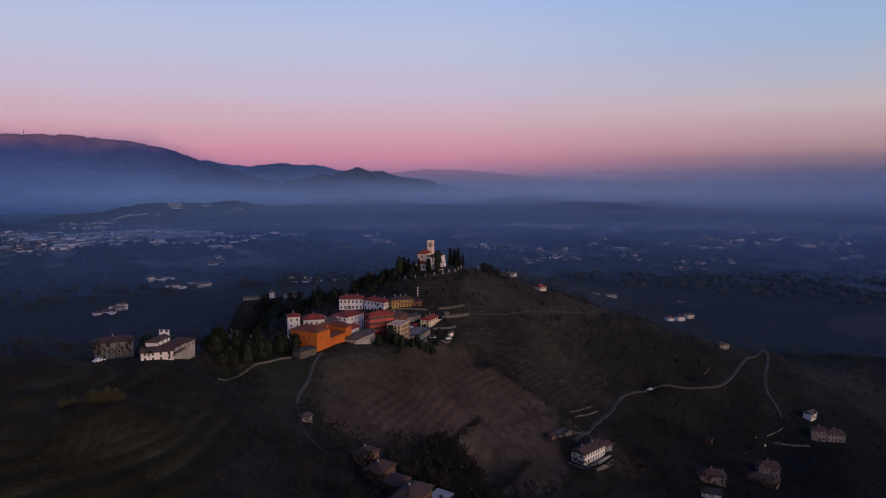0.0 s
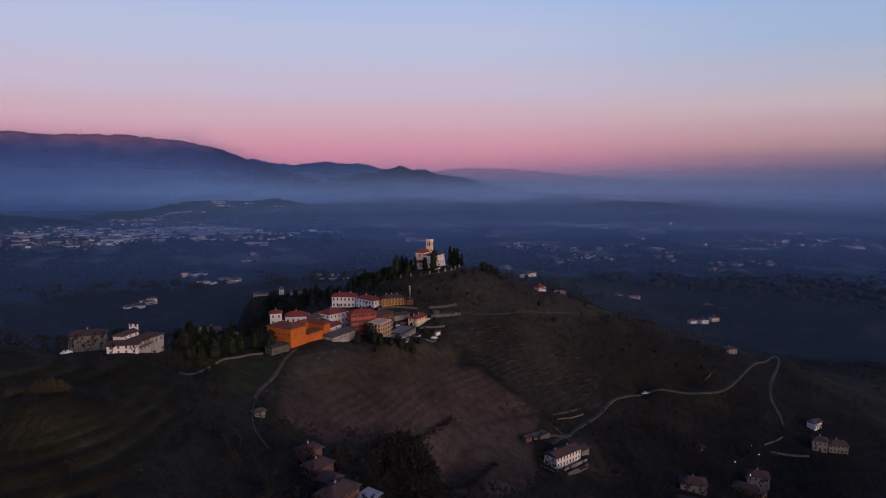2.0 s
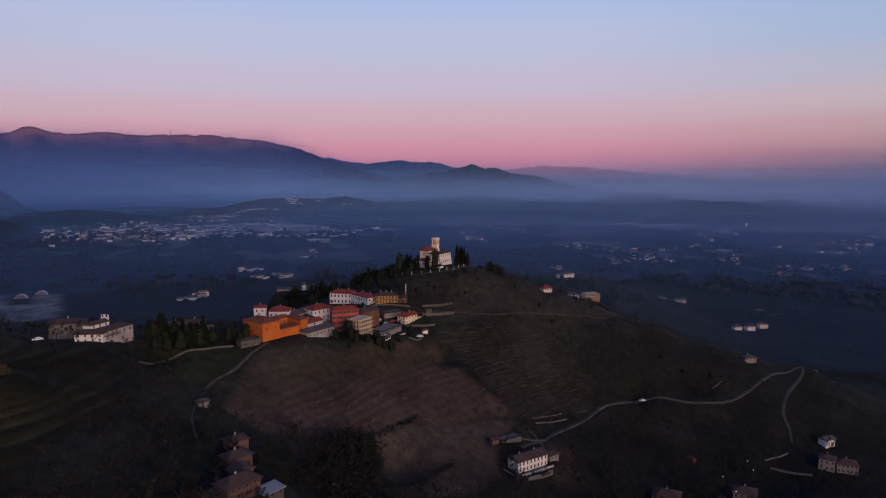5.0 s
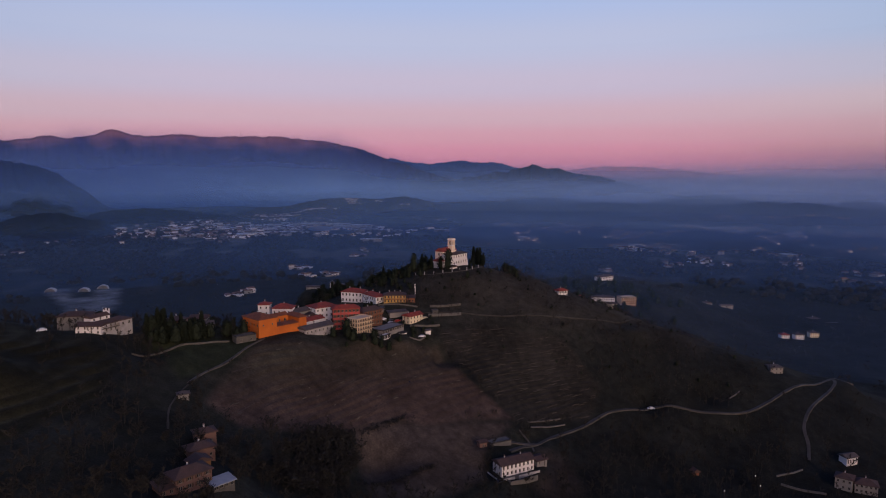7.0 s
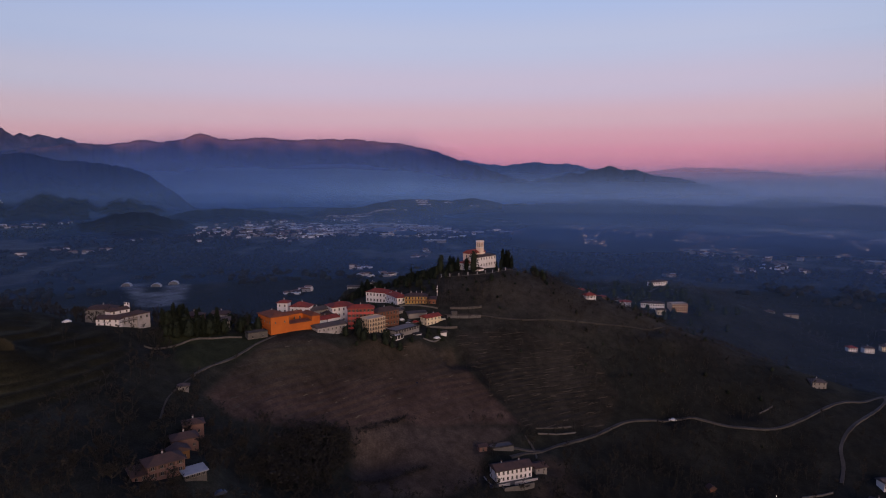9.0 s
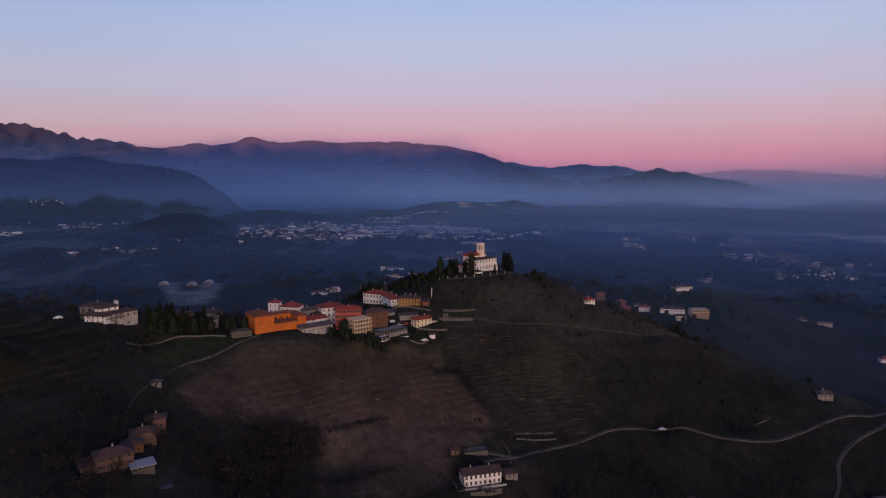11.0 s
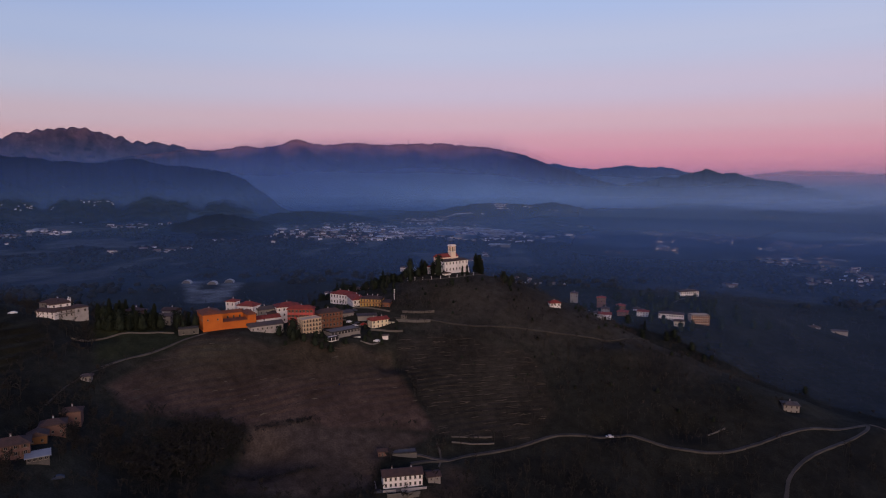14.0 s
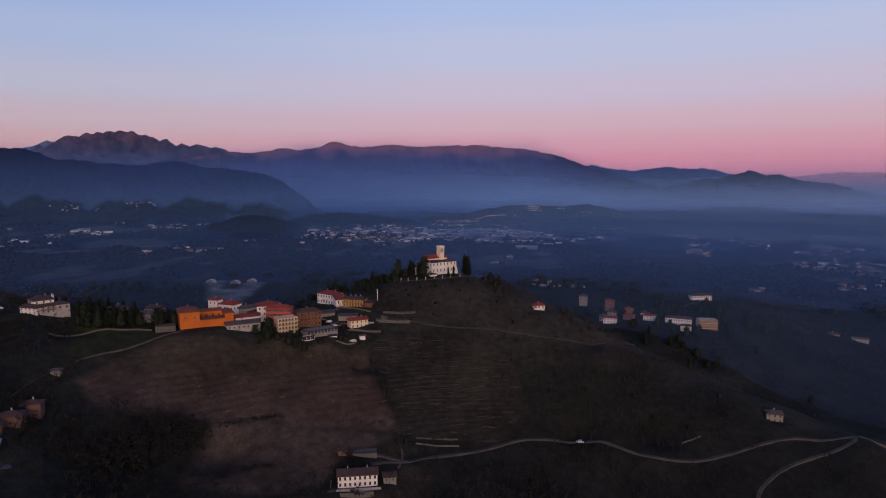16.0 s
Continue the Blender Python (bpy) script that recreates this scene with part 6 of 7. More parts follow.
rng = random.Random(7)
for x, y, h in ((5.5, 483.8, 14), (8.5, 482.5, 13), (11.1, 480, 13.5), (14.5, 477, 10), (-9.5, 449.5, 9), (9.0, 459, 7), (10.5, 463, 7.5), (-17, 452, 10)):
    plant(rng.choice(CYPRESS), x, y, h / 12, rng.uniform(0, 6), "cypress", "tall dark green cypress by the hilltop church", "tree", "cypresses round the church")
for x, y, h in ((-24, 462, 11), (-21, 459, 9), (-27, 464, 12), (-52, 450, 10), (-86, 443, 14), (-92, 448, 11), (-89, 440, 12), (-36, 446, 7), (-20, 456, 7)):
    plant(rng.choice(CONIFER), x + rng.uniform(-1, 1), y + rng.uniform(-1, 1), h / 12, rng.uniform(0, 6), "conifer", "dark conifer on the slope beside the church", "tree", "conifers on the church slope")
for x, y, s, zs in ((-4.0, 448.6, 1.15, 1.7), (-30.5, 452.5, 1.0, 1.75), (-33.5, 451.0, 0.75, 1.2), (-10.5, 452.0, 0.8, 1.5)):
    plant(ROUND[int(-x) % 3], x, y, s, x, "broad_evergreen", "broad dark evergreen beside the hilltop church", "tree", "cypresses round the church", zs)
for k in range(110):
    x, y = rng.uniform(-200, -92), rng.uniform(462, 552)
    if all(math.hypot(x - fx, y - fy) > fr for fx, fy, fr in FOOTPRINTS):
        plant(rng.choice(ROUND), x, y, rng.uniform(0.6, 1.1), rng.uniform(0, 6), "evergreen", "rounded dark evergreen on the rear slope", "tree", "evergreens on the rear slope")
for k in range(26):
    x, y = -88 + rng.gauss(0, 9), 440 + rng.gauss(0, 8)
    plant(rng.choice(ROUND), x, y, rng.uniform(0.5, 1.05), rng.uniform(0, 6), "evergreen", "rounded dark evergreen in the wood beside the church", "tree", "evergreens on the church slope")
for k in range(30):
    x, y = rng.uniform(-64, -18), 453 + rng.gauss(0, 7)
    if math.hypot(x + 9, y - 472) > 16:
        plant(rng.choice(ROUND), x, y, rng.uniform(0.5, 0.85), rng.uniform(0, 6), "evergreen", "rounded dark evergreen in the wood beside the church", "tree", "evergreens on the church slope")
for k in range(60):
    u = rng.random()
    x, y = -105 + 85 * u + rng.uniform(-6, 6), 462 - 14 * abs(u - 0.9) + rng.uniform(-42, 6)
    if math.hypot(x + 9, y - 472) > 17 and math.hypot(x + 52, y - 406) > 24:
        plant(rng.choice(ROUND), x, y, rng.choice((0.35, 0.45, 0.55, 0.65, 0.8)) * rng.uniform(0.8, 1.15), rng.uniform(0, 6), "evergreen", "rounded dark evergreen in the wood beside the church", "tree", "evergreens on the church slope")
for x, y, h in ((-27.5, 334, 9), (-24, 329, 7), (-21, 328, 6), (-33, 329, 6), (-16, 331, 5), (-74, 297, 8), (-70, 302, 8), (-68, 293, 6), (-88, 277, 11), (-92, 270, 10), (-86, 268, 8), (-97, 275, 11),
                (-94, 264, 9), (-101, 281, 12), (-83, 281, 10), (-79, 287, 8), (-96, 287, 11), (34, 474, 7), (40, 470, 6), (30, 480, 7), (36, 481, 6), (73, 690, 10), (85, 712, 9), (110, 720, 9), (12, 441, 5), (-122, 262, 9)):
    plant(rng.choice(ROUND if h < 9.5 else CYPRESS), x, y, h / (8 if h < 9.5 else 12), rng.uniform(0, 6), "evergreen", "dark evergreen tree among the houses", "tree", "evergreens in the village")

for x, y, h in ((-21.7, 331, 5), (-11.0, 334.4, 6), (-13.5, 338, 5), (-8.5, 337, 4.5), (-0.1, 364, 4), (2.3, 376, 3.5), (-5.7, 341, 5.5), (-3.3, 351, 4), (6, 372, 3.5), (-14, 343, 4), (-40, 372, 6), (-44, 380, 6), (-38, 384, 5), (-70, 345, 6), (-68, 352, 7), (-76, 322, 6)):
    plant(rng.choice(ROUND), x, y, h / 8, rng.uniform(0, 6), "evergreen", "dark evergreen tree among the houses", "tree", "evergreens in the village")
for k in range(60):
    x, y, h = -86 + rng.gauss(0, 9), 276 + rng.gauss(0, 13), rng.uniform(7, 12)
    if x < -70 and x > -102 and y > 255 and all(math.hypot(x - fx, y - fy) > fr * 0.8 for fx, fy, fr in FOOTPRINTS) and not (x + 84 > (y - 243) * 0.33 - 4 and y < 290):
        plant(rng.choice(ROUND * 4 + CYPRESS), x, y, h / 10, rng.uniform(0, 6), "evergreen", "tall dark evergreen between the farmhouse and the orange house", "tree", "evergreens in the village")

for k in range(120):
    x, y = 76 + rng.gauss(0, 55), 742 + rng.gauss(0, 40)
    if all(math.hypot(x - fx, y - fy) > fr + 2 and not (abs(x - fx) < fr and fy - 14 < y < fy) for fx, fy, fr in FOOTPRINTS):
        plant(rng.choice(ROUND), x, y, rng.uniform(0.6, 1.3), rng.uniform(0, 6), "evergreen", "dark rounded tree among the hamlet's houses", "tree", "evergreens in the hamlet")

ROADS = [ROAD_POINTS, [(248, 493), (247.5, 484), (238, 465), (224, 440), (216.5, 421), (216, 407), (213.5, 394)], [(-57, 300), (-58, 286), (-57, 266), (-58, 245), (-58, 235), (-55, 226), (-48, 217), (-40, 205), (-30, 192)],
         [(-4, 398), (12, 407), (36, 417), (60, 432), (82, 443), (102, 456), (119, 475), (126, 500)]]


def near_roads(x, y):
    d = np.full(np.shape(x), 1e9)
    for r in ROADS:
        for (ax, ay), (bx, by) in zip(r, r[1:]):
            k = np.clip(((x - ax) * (bx - ax) + (y - ay) * (by - ay)) / ((bx - ax) ** 2 + (by - ay) ** 2), 0, 1)
            d = np.minimum(d, np.hypot(x - ax - k * (bx - ax), y - ay - k * (by - ay)))
    return d


nr = np.random.RandomState(12)
px, py = nr.uniform(-330, 420, 26000), nr.uniform(110, 640, 26000)
keep = near_roads(px, py) > 4.5
for poly, share in ((FIELD, 0.0), (LOWFIELD, 0.0), (TERRACES, 0.08), (GRASS, 0.0), (LEFTHILL, 0.06)):
    keep &= (poly_mask(px, py, poly, 6.0) < 0.5) | (nr.rand(len(px)) < share)
for fx, fy, fr in FOOTPRINTS:
    keep &= np.hypot(px - fx, py - fy) > fr
keep &= ~((np.hypot(px + 35, py - 352) < 48) & (nr.rand(len(px)) < 0.72))       # village
keep &= ~((np.hypot(px + 3, py - 464) < 26) & (nr.rand(len(px)) < 0.9))         # churchyard
keep &= (wave_noise(px, py, 70, 77) + nr.uniform(-0.5, 0.9, len(px))) > -0.25
keep &= ~((np.hypot(px - 20, py - 425) < 30) & (nr.rand(len(px)) < 0.5))
px, py = px[keep], py[keep]
pz = height(px, py)
size = nr.uniform(0.55, 1.05, len(px))
order = np.argsort(np.hypot(px - 120, py - 60) + nr.uniform(0, 140, len(px)))
near, rest, beyond = order[:280], order[280:3500], order[3500:6600]
tx, ty = nr.uniform(-34, 16, 160), nr.uniform(160, 222, 160)
clear = np.ones(len(tx), bool)
for fx, fy, fr in FOOTPRINTS:
    clear &= np.hypot(tx - fx, ty - fy) > fr * 0.8
for k in np.flatnonzero(clear)[:26]:
    plant(BARE[k % 5], float(tx[k]), float(ty[k]), 0.55 + 0.4 * ((k * 0.37) % 1), float(k) * 1.3, "bare_tree", "leafless brown winter tree beside the lower houses", "tree", "bare trees on the near slopes")
for k in near:
    plant(BARE[k % 5], float(px[k]), float(py[k]), float(size[k]), float(k) * 1.7, "bare_tree", "leafless brown winter tree on the wooded slope", "tree", "bare trees on the near slopes")


def scatter(name, bases, x, y, z, s, mat, label, category):
    """Many alike plants as one mesh: each base is copied, turned and scaled."""
    allv, allf, n = [], [], 0
    for k in range(len(x)):
        v, f = bases[k % len(bases)]
        a = k * 2.399
        c, d = math.cos(a) * s[k], math.sin(a) * s[k]
        w = np.stack([v[:, 0] * c - v[:, 1] * d + x[k], v[:, 0] * d + v[:, 1] * c + y[k], v[:, 2] * s[k] * (0.85 + 0.3 * ((k * 0.618) % 1)) + z[k]], 1)
        allv.append(w)
        allf.append(f + n)
        n += len(v)
    v, f = np.concatenate(allv), np.concatenate(allf)
    me = bpy.data.meshes.new(name)
    me.vertices.add(len(v))
    me.vertices.foreach_set("co", v.ravel())
    me.loops.add(f.size)
    me.loops.foreach_set("vertex_index", f.ravel())
    me.polygons.add(len(f))
    me.polygons.foreach_set("loop_start", np.arange(0, f.size, 3))
    me.update(calc_edges=True)
    me.polygons.foreach_set("use_smooth", np.ones(len(f), bool))
    me.materials.append(mat)
    return tagged(new(name, me), label, category, kind="stuff")


def tris(data):
    """Trunk and crown of a tree as one array of triangles."""
    tv, tf, cv, cf = data
    vs = [tuple(v) for v in tv] + [tuple(v) for v in cv]
    fs = []
    for faces, o in ((tf, 0), (cf, len(tv))):
        for f in faces:
            for k in range(1, len(f) - 1):
                fs.append((f[0] + o, f[k] + o, f[k + 1] + o))
    return np.array(vs, float), np.array(fs, int)


def clump(seed, fine=2):
    rg = np.random.RandomState(seed)
    bm = bmesh.new()
    bmesh.ops.create_icosphere(bm, subdivisions=fine, radius=1.0)
    v = np.array([tuple(q.co) for q in bm.verts])
    f = np.array([[q.index for q in p.verts] for p in bm.faces])
    bm.free()
    v *= rg.uniform(0.72, 1.22, (len(v), 1))
    v[:, 2] = v[:, 2] * 0.75 + 0.35
    return v, f


def puff_tree(seed, h, limbs, twigs, puffs, fine=1):
    """A winter tree seen from afar: trunk, limbs and twigs round a few uneven thickets of fine branches."""
    v, f = tris(bare_tree(seed, h, limbs, twigs))
    rg = np.random.RandomState(seed)
    for k in range(puffs):
        cv, cf = clump(seed * 7 + k, fine)
        a, r = rg.uniform(0, 6.28), h * rg.uniform(0.05, 0.24)
        cv = cv * (h * rg.uniform(0.07, 0.14), h * rg.uniform(0.07, 0.14), h * rg.uniform(0.06, 0.11))
        cv = cv + (r * math.cos(a), r * math.sin(a), h * rg.uniform(0.30, 0.66))
        f = np.concatenate([f, cf + len(v)])
        v = np.concatenate([v, cv])
    return v, f


WOODBASE = [puff_tree(90 + k, 9.0, 4, 130, 0) for k in range(6)]
FARBASE = [puff_tree(100 + k, 9.0, 2, 60, 0) for k in range(5)]
if len(beyond):
    scatter("winter_wood", FARBASE, px[beyond], py[beyond], pz[beyond], size[beyond], M_TWIG, "leafless winter woodland on the far side of the hill", "wood")
scatter("winter_wood", WOODBASE, px[rest], py[rest], pz[rest], size[rest], M_TWIG, "leafless brown winter woodland covering the slopes", "wood")

# dense copse at the foot of the field, and the hedges that run out from it
COPSE = [(-8, 236), (-7, 257), (4, 271), (10, 270), (15, 252), (15, 228), (10, 210), (-6, 224)]
cx, cy = nr.uniform(-12, 20, 1500), nr.uniform(205, 275, 1500)
inside = poly_mask(cx, cy, COPSE, 4.0) > 0.5
cx, cy = list(cx[inside][:230]), list(cy[inside][:230])
for (ax, ay), (bx, by), count in (((6, 276), (18.5, 303), 90), ((20, 244), (39, 281), 120)):
    for k in range(count):
        u = nr.rand()
        cx.append(ax + (bx - ax) * u + nr.normal(0, 0.7))
        cy.append(ay + (by - ay) * u + nr.normal(0, 0.7))
cx, cy = np.array(cx), np.array(cy)
tall = np.where(np.arange(len(cx)) < 230, nr.uniform(0.6, 1.0, len(cx)), nr.uniform(0.16, 0.30, len(cx)))
scatter("copse", [puff_tree(140 + k, 9.0, 5, 150, 2) for k in range(5)], cx, cy, height(cx, cy), tall, M_BARK, "dense dark leafless copse and hedges below the field", "wood")

# thinner woods on the land behind the hill
bx, by = nr.uniform(-620, 760, 30000), nr.uniform(430, 1250, 30000)
far = np.hypot(bx, by - 330)
ok = (far > 210) & (far < 880) & ((by > 600) | (bx < -280) | (bx > 330)) & (wave_noise(bx, by, 130, 87) + nr.uniform(-0.5, 0.7, len(bx)) > -0.1)
for fx, fy, fr in FOOTPRINTS:
    ok &= np.hypot(bx - fx, by - fy - 6) > fr + 4
    ok &= ~((np.abs(bx - fx) < fr) & (by < fy) & (by > fy - 26))
ok &= poly_mask(bx, by, YARD, 30.0) < 0.3
bx, by = bx[ok][:5200], by[ok][:5200]
THINBASE = [puff_tree(110 + k, 8.0, 0, 0, 2) for k in range(5)]
scatter("winter_wood", THINBASE, bx, by, height(bx, by), nr.uniform(0.6, 1.25, len(bx)), M_TWIG, "dim leafless woods on the land behind the hill", "wood")

# woods of the plain
qx, qy = nr.uniform(-3400, 2600, 110000), nr.uniform(480, 4000, 110000)
dist = np.hypot(qx - 150, qy - 50)
wood = wave_noise(qx, qy, 420, 31) + 0.7 * wave_noise(qx, qy, 170, 32) + nr.uniform(-0.3, 0.3, len(qx))
ang = np.degrees(np.arctan2(-(qx - 150), qy - 50))
ok = (wood < 0.12) & (dist < 3300) & (ang > -42) & (ang < 72) & (np.hypot(qx, qy - 330) > 760) & (nr.rand(len(qx)) < np.clip(1500 / dist, 0.25, 1))
ok &= ~((np.hypot(qx - 70, qy - 730) < 75) & (nr.rand(len(qx)) < 0.8)) & (np.hypot(qx - 88, qy - 815) > 26) & (poly_mask(qx, qy, YARD, 30.0) < 0.3) & (np.hypot(qx + 515, qy - 1600) > 50) & (np.hypot(qx - 290, qy - 820) > 35)
ok &= (np.hypot(qx - 150, qy - 50) < 1900) | (nr.rand(len(qx)) < 0.6)
qx, qy = qx[ok][:11000], qy[ok][:11000]
order = np.argsort(np.hypot(qx - 150, qy - 50))
qx, qy = qx[order], qy[order]
for a, b, fine in ((0, 500, 2), (500, len(qx), 1)):
    scatter("far_wood", [clump(k, fine) for k in range(6)], qx[a:b], qy[a:b], height(qx[a:b], qy[a:b]), nr.uniform(3.6, 8.0, len(qx[a:b])), M_FARWOOD, "dark leafless woods scattered over the misty plain", "wood")

# scrub on the hill's shoulders
sx, sy = nr.uniform(-120, 190, 9000), nr.uniform(395, 520, 9000)
ok = ((poly_mask(sx, sy, SCRUB, 8.0) > 0.35) | (nr.rand(len(sx)) < 0.35)) & (near_roads(sx, sy) > 3.0) & (np.hypot(sx + 5, sy - 468) > 20)
for fx, fy, fr in FOOTPRINTS:
    ok &= np.hypot(sx - fx, sy - fy) > fr
ok &= (wave_noise(sx, sy, 38, 91) + nr.uniform(-0.6, 0.6, len(sx))) > -0.05
sx, sy = sx[ok][:2300], sy[ok][:2300]
SHRUBBASE = [puff_tree(150 + k, 4.6, 3, 80, 0) for k in range(4)]
EVERBASE = [tris(leafy_spire(120 + k, 2.0, 1.25, 60, 0.3, 0.4)) for k in range(4)]
half = len(sx) // 24
scatter("scrub", EVERBASE, sx[:half], sy[:half], height(sx[:half], sy[:half]), nr.uniform(0.5, 1.5, half), M_CONIFER, "dark evergreen scrub scattered over the upper slope", "scrub")
scatter("scrub", SHRUBBASE, sx[half:], sy[half:], height(sx[half:], sy[half:]), nr.uniform(0.35, 0.95, len(sx) - half), M_BRUSH, "dry brown brushwood on the upper slope", "scrub")

# towns of the plain
def town_mesh():
    rg = np.random.RandomState(3)
    xs, ys, big = [], [], []
    # bearings to the left of +y, near and far reach, houses, share of long sheds
    for a0, a1, d0, d1, count, share in (
            (34.9, 44.5, 1730, 2400, 210, 0.10), (23.2, 35.8, 1790, 2250, 210, 0.45), (28.0, 33.6, 2150, 2500, 70, 0.05), (16.2, 19.2, 1980, 2110, 10, 0.7), (10.7, 13.2, 2100, 2230, 8, 0.4),
            (14.1, 16.4, 1490, 1685, 6, 0.1), (4.6, 12.0, 1740, 2260, 170, 0.06), (-0.3, 4.2, 1570, 2060, 140, 0.1), (-5.1, -0.2, 1310, 1750, 48, 0.05), (-5.9, -1.3, 2080, 2480, 32, 0.5),
            (-13.7, -5.9, 1864, 2450, 120, 0.2), (-13.6, -7.3, 1400, 1730, 26, 0.1), (50.6, 54.2, 1510, 1680, 6, 0.0), (44.5, 49.5, 1800, 2000, 10, 0.1), (53.2, 55.3, 1690, 1900, 4, 0.0),
            (60.8, 64.6, 2200, 2480, 60, 0.25), (54.8, 62.1, 2650, 2950, 40, 0.1), (55.7, 59.4, 2350, 2650, 24, 0.2), (56.4, 57.9, 1600, 1730, 6, 0.0), (51.5, 54.3, 1590, 1710, 6, 0.0),
            (28.6, 32.0, 1125, 1250, 30, 0.35), (34.6, 37.7, 970, 1030, 9, 0.5), (14.5, 21.9, 1080, 1140, 12, 0.3), (4.3, 7.5, 1170, 1235, 4, 0.1), (-19.6, -13.1, 1200, 1370, 22, 0.1),
            (-25.6, -13.7, 1640, 2480, 250, 0.12), (24.0, 28.5, 1360, 1490, 8, 0.2), (64, 72, 1800, 2600, 50, 0.1), (-34, -25.6, 1500, 2400, 95, 0.1)):
        knots = max(2, count // 7)      # streets and hamlets: small groups, not an even spread
        ka, kd = rg.uniform(a0, a1, knots), rg.uniform(d0, d1, knots)
        pick = rg.randint(0, knots, count)
        az, di = np.radians(ka[pick] + rg.normal(0, 0.11 * (a1 - a0), count) * (rg.rand(count) < 0.9)), kd[pick] + rg.normal(0, 0.07 * (d1 - d0), count)
        xs += list(160 - di * np.sin(az))
        ys += list(40 + di * np.cos(az))
        big += list(rg.rand(count) < share)
    xs, ys = np.array(xs), np.array(ys)
    zs = height(xs, ys)
    vs, fs, mats, gardens = [], [], [], []
    for x, y, z, b in zip(xs, ys, zs, big):
        if np.hypot(x, y - 330) < 400:
            continue
        if rg.random() < 0.75:
            gardens.append((x + rg.normal(0, 14), y - rg.uniform(4, 22)))
        w, d, h = (rg.uniform(18, 24 + 34 * rg.random()), rg.uniform(14, 30), rg.uniform(3.5, 5.5)) if b and math.hypot(x - 160, y - 40) > 1400 else (rg.uniform(10, 22), rg.uniform(8, 12), rg.uniform(2, 3)) if b else (rg.uniform(7, 15), rg.uniform(6, 11), rg.uniform(2.4, 5.0) + 4.0 * (rg.random() < 0.06))
        a = rg.choice([0.2, 0.75, 1.1, 2.0]) + rg.normal(0, 0.35)
        r = 0.4 if b else rg.uniform(1.1, 2.0)
        c, s = math.cos(a), math.sin(a)
        o = len(vs)
        for lx, ly, lz in ((-w, -d, -6), (w, -d, -6), (w, d, -6), (-w, d, -6), (-w, -d, h), (w, -d, h), (w, d, h), (-w, d, h), (-w, -d, h + 0.05), (w, -d, h + 0.05), (w, d, h + 0.05), (-w, d, h + 0.05), (-w * 0.8, 0, h + r), (w * 0.8, 0, h + r)):
            e = 1.06 if lz > h else 1.0
            lx, ly = lx * 0.5 * e, ly * 0.5 * e
            vs.append((x + lx * c - ly * s, y + lx * s + ly * c, z + lz))
        for f in ((0, 1, 5, 4), (1, 2, 6, 5), (2, 3, 7, 6), (3, 0, 4, 7)):
            fs.append(tuple(k + o for k in f))
            mats.append(0)
        for f in ((8, 9, 13, 12), (9, 10, 13), (10, 11, 12, 13), (11, 8, 12)):
            fs.append(tuple(k + o for k in f))
            mats.append(2 if b else 1)
    me = bpy.data.meshes.new("town")
    me.from_pydata(vs, [], fs)
    me.polygons.foreach_set("material_index", mats)
    for m in (M_TOWNWALL, M_TOWNROOF, M_SHED):
        me.materials.append(m)
    return me, np.array(gardens)


# villages on the mountain sides
def slope_houses(grid, groups, seed, size=1.0):
    rg = np.random.RandomState(seed)
    rows, cols = grid.shape[:2]
    vs, fs, mats = [], [], []
    for along, down, spread, count in groups:
        for k in range(count):
            i = int(np.clip(6 + (rows - 7) * (down + rg.normal(0, 0.014)), 7, rows - 2))
            j = int(np.clip(cols * along + rg.normal(0, spread / 14), 1, cols - 2))
            x, y, z = grid[i, j]
            w, d, h = rg.uniform(5, 11) * size, rg.uniform(4, 6) * size, rg.uniform(0.6, 1.6) * size
            o = len(vs)
            for zz in (-2, h):
                vs += [(x - w / 2, y - d / 2, z + zz), (x + w / 2, y - d / 2, z + zz), (x + w / 2, y + d / 2, z + zz), (x - w / 2, y + d / 2, z + zz)]
            vs += [(x - w / 2, y, z + h + 1.6), (x + w / 2, y, z + h + 1.6)]
            for f, m in (((0, 1, 5, 4), 0), ((1, 2, 6, 9, 5), 0), ((2, 3, 7, 6), 0), ((3, 0, 4, 8, 7), 0), ((4, 5, 9, 8), 1), ((6, 7, 8, 9), 1)):
                fs.append(tuple(q + o for q in f))
                mats.append(m)
    me = bpy.data.meshes.new("mountain_village")
    me.from_pydata(vs, [], fs)
    me.polygons.foreach_set("material_index", mats)
    me.materials.append(M_FARWALL)
    me.materials.append(M_TOWNROOF)
    tagged(new("mountain_village", me), "pale scattered houses on the mountain side", "village", kind="stuff")


slope_houses(massif, ((0.56, 0.28, 60, 14), (0.60, 0.22, 50, 5), (0.44, 0.24, 40, 4), (0.66, 0.10, 60, 4), (0.36, 0.30, 40, 3), (0.72, 0.45, 80, 7), (0.52, 0.62, 90, 9), (0.80, 0.66, 70, 9), (0.62, 0.60, 60, 5)), 5)
slope_houses(spur, ((0.55, 0.45, 40, 2), (0.62, 0.70, 120, 14), (0.50, 0.76, 120, 12), (0.78, 0.5, 30, 2)), 6)
slope_houses(knoll, ((0.52, 0.05, 26, 12), (0.52, 0.12, 30, 12), (0.53, 0.22, 30, 8), (0.62, 0.10, 30, 4), (0.36, 0.45, 90, 34), (0.24, 0.55, 80, 26), (0.30, 0.62, 110, 30), (0.72, 0.35, 40, 4)), 7, 1.3)
slope_houses(midhill, ((0.72, 0.35, 26, 4), (0.86, 0.55, 40, 6), (0.45, 0.62, 60, 5)), 8, 1.2)
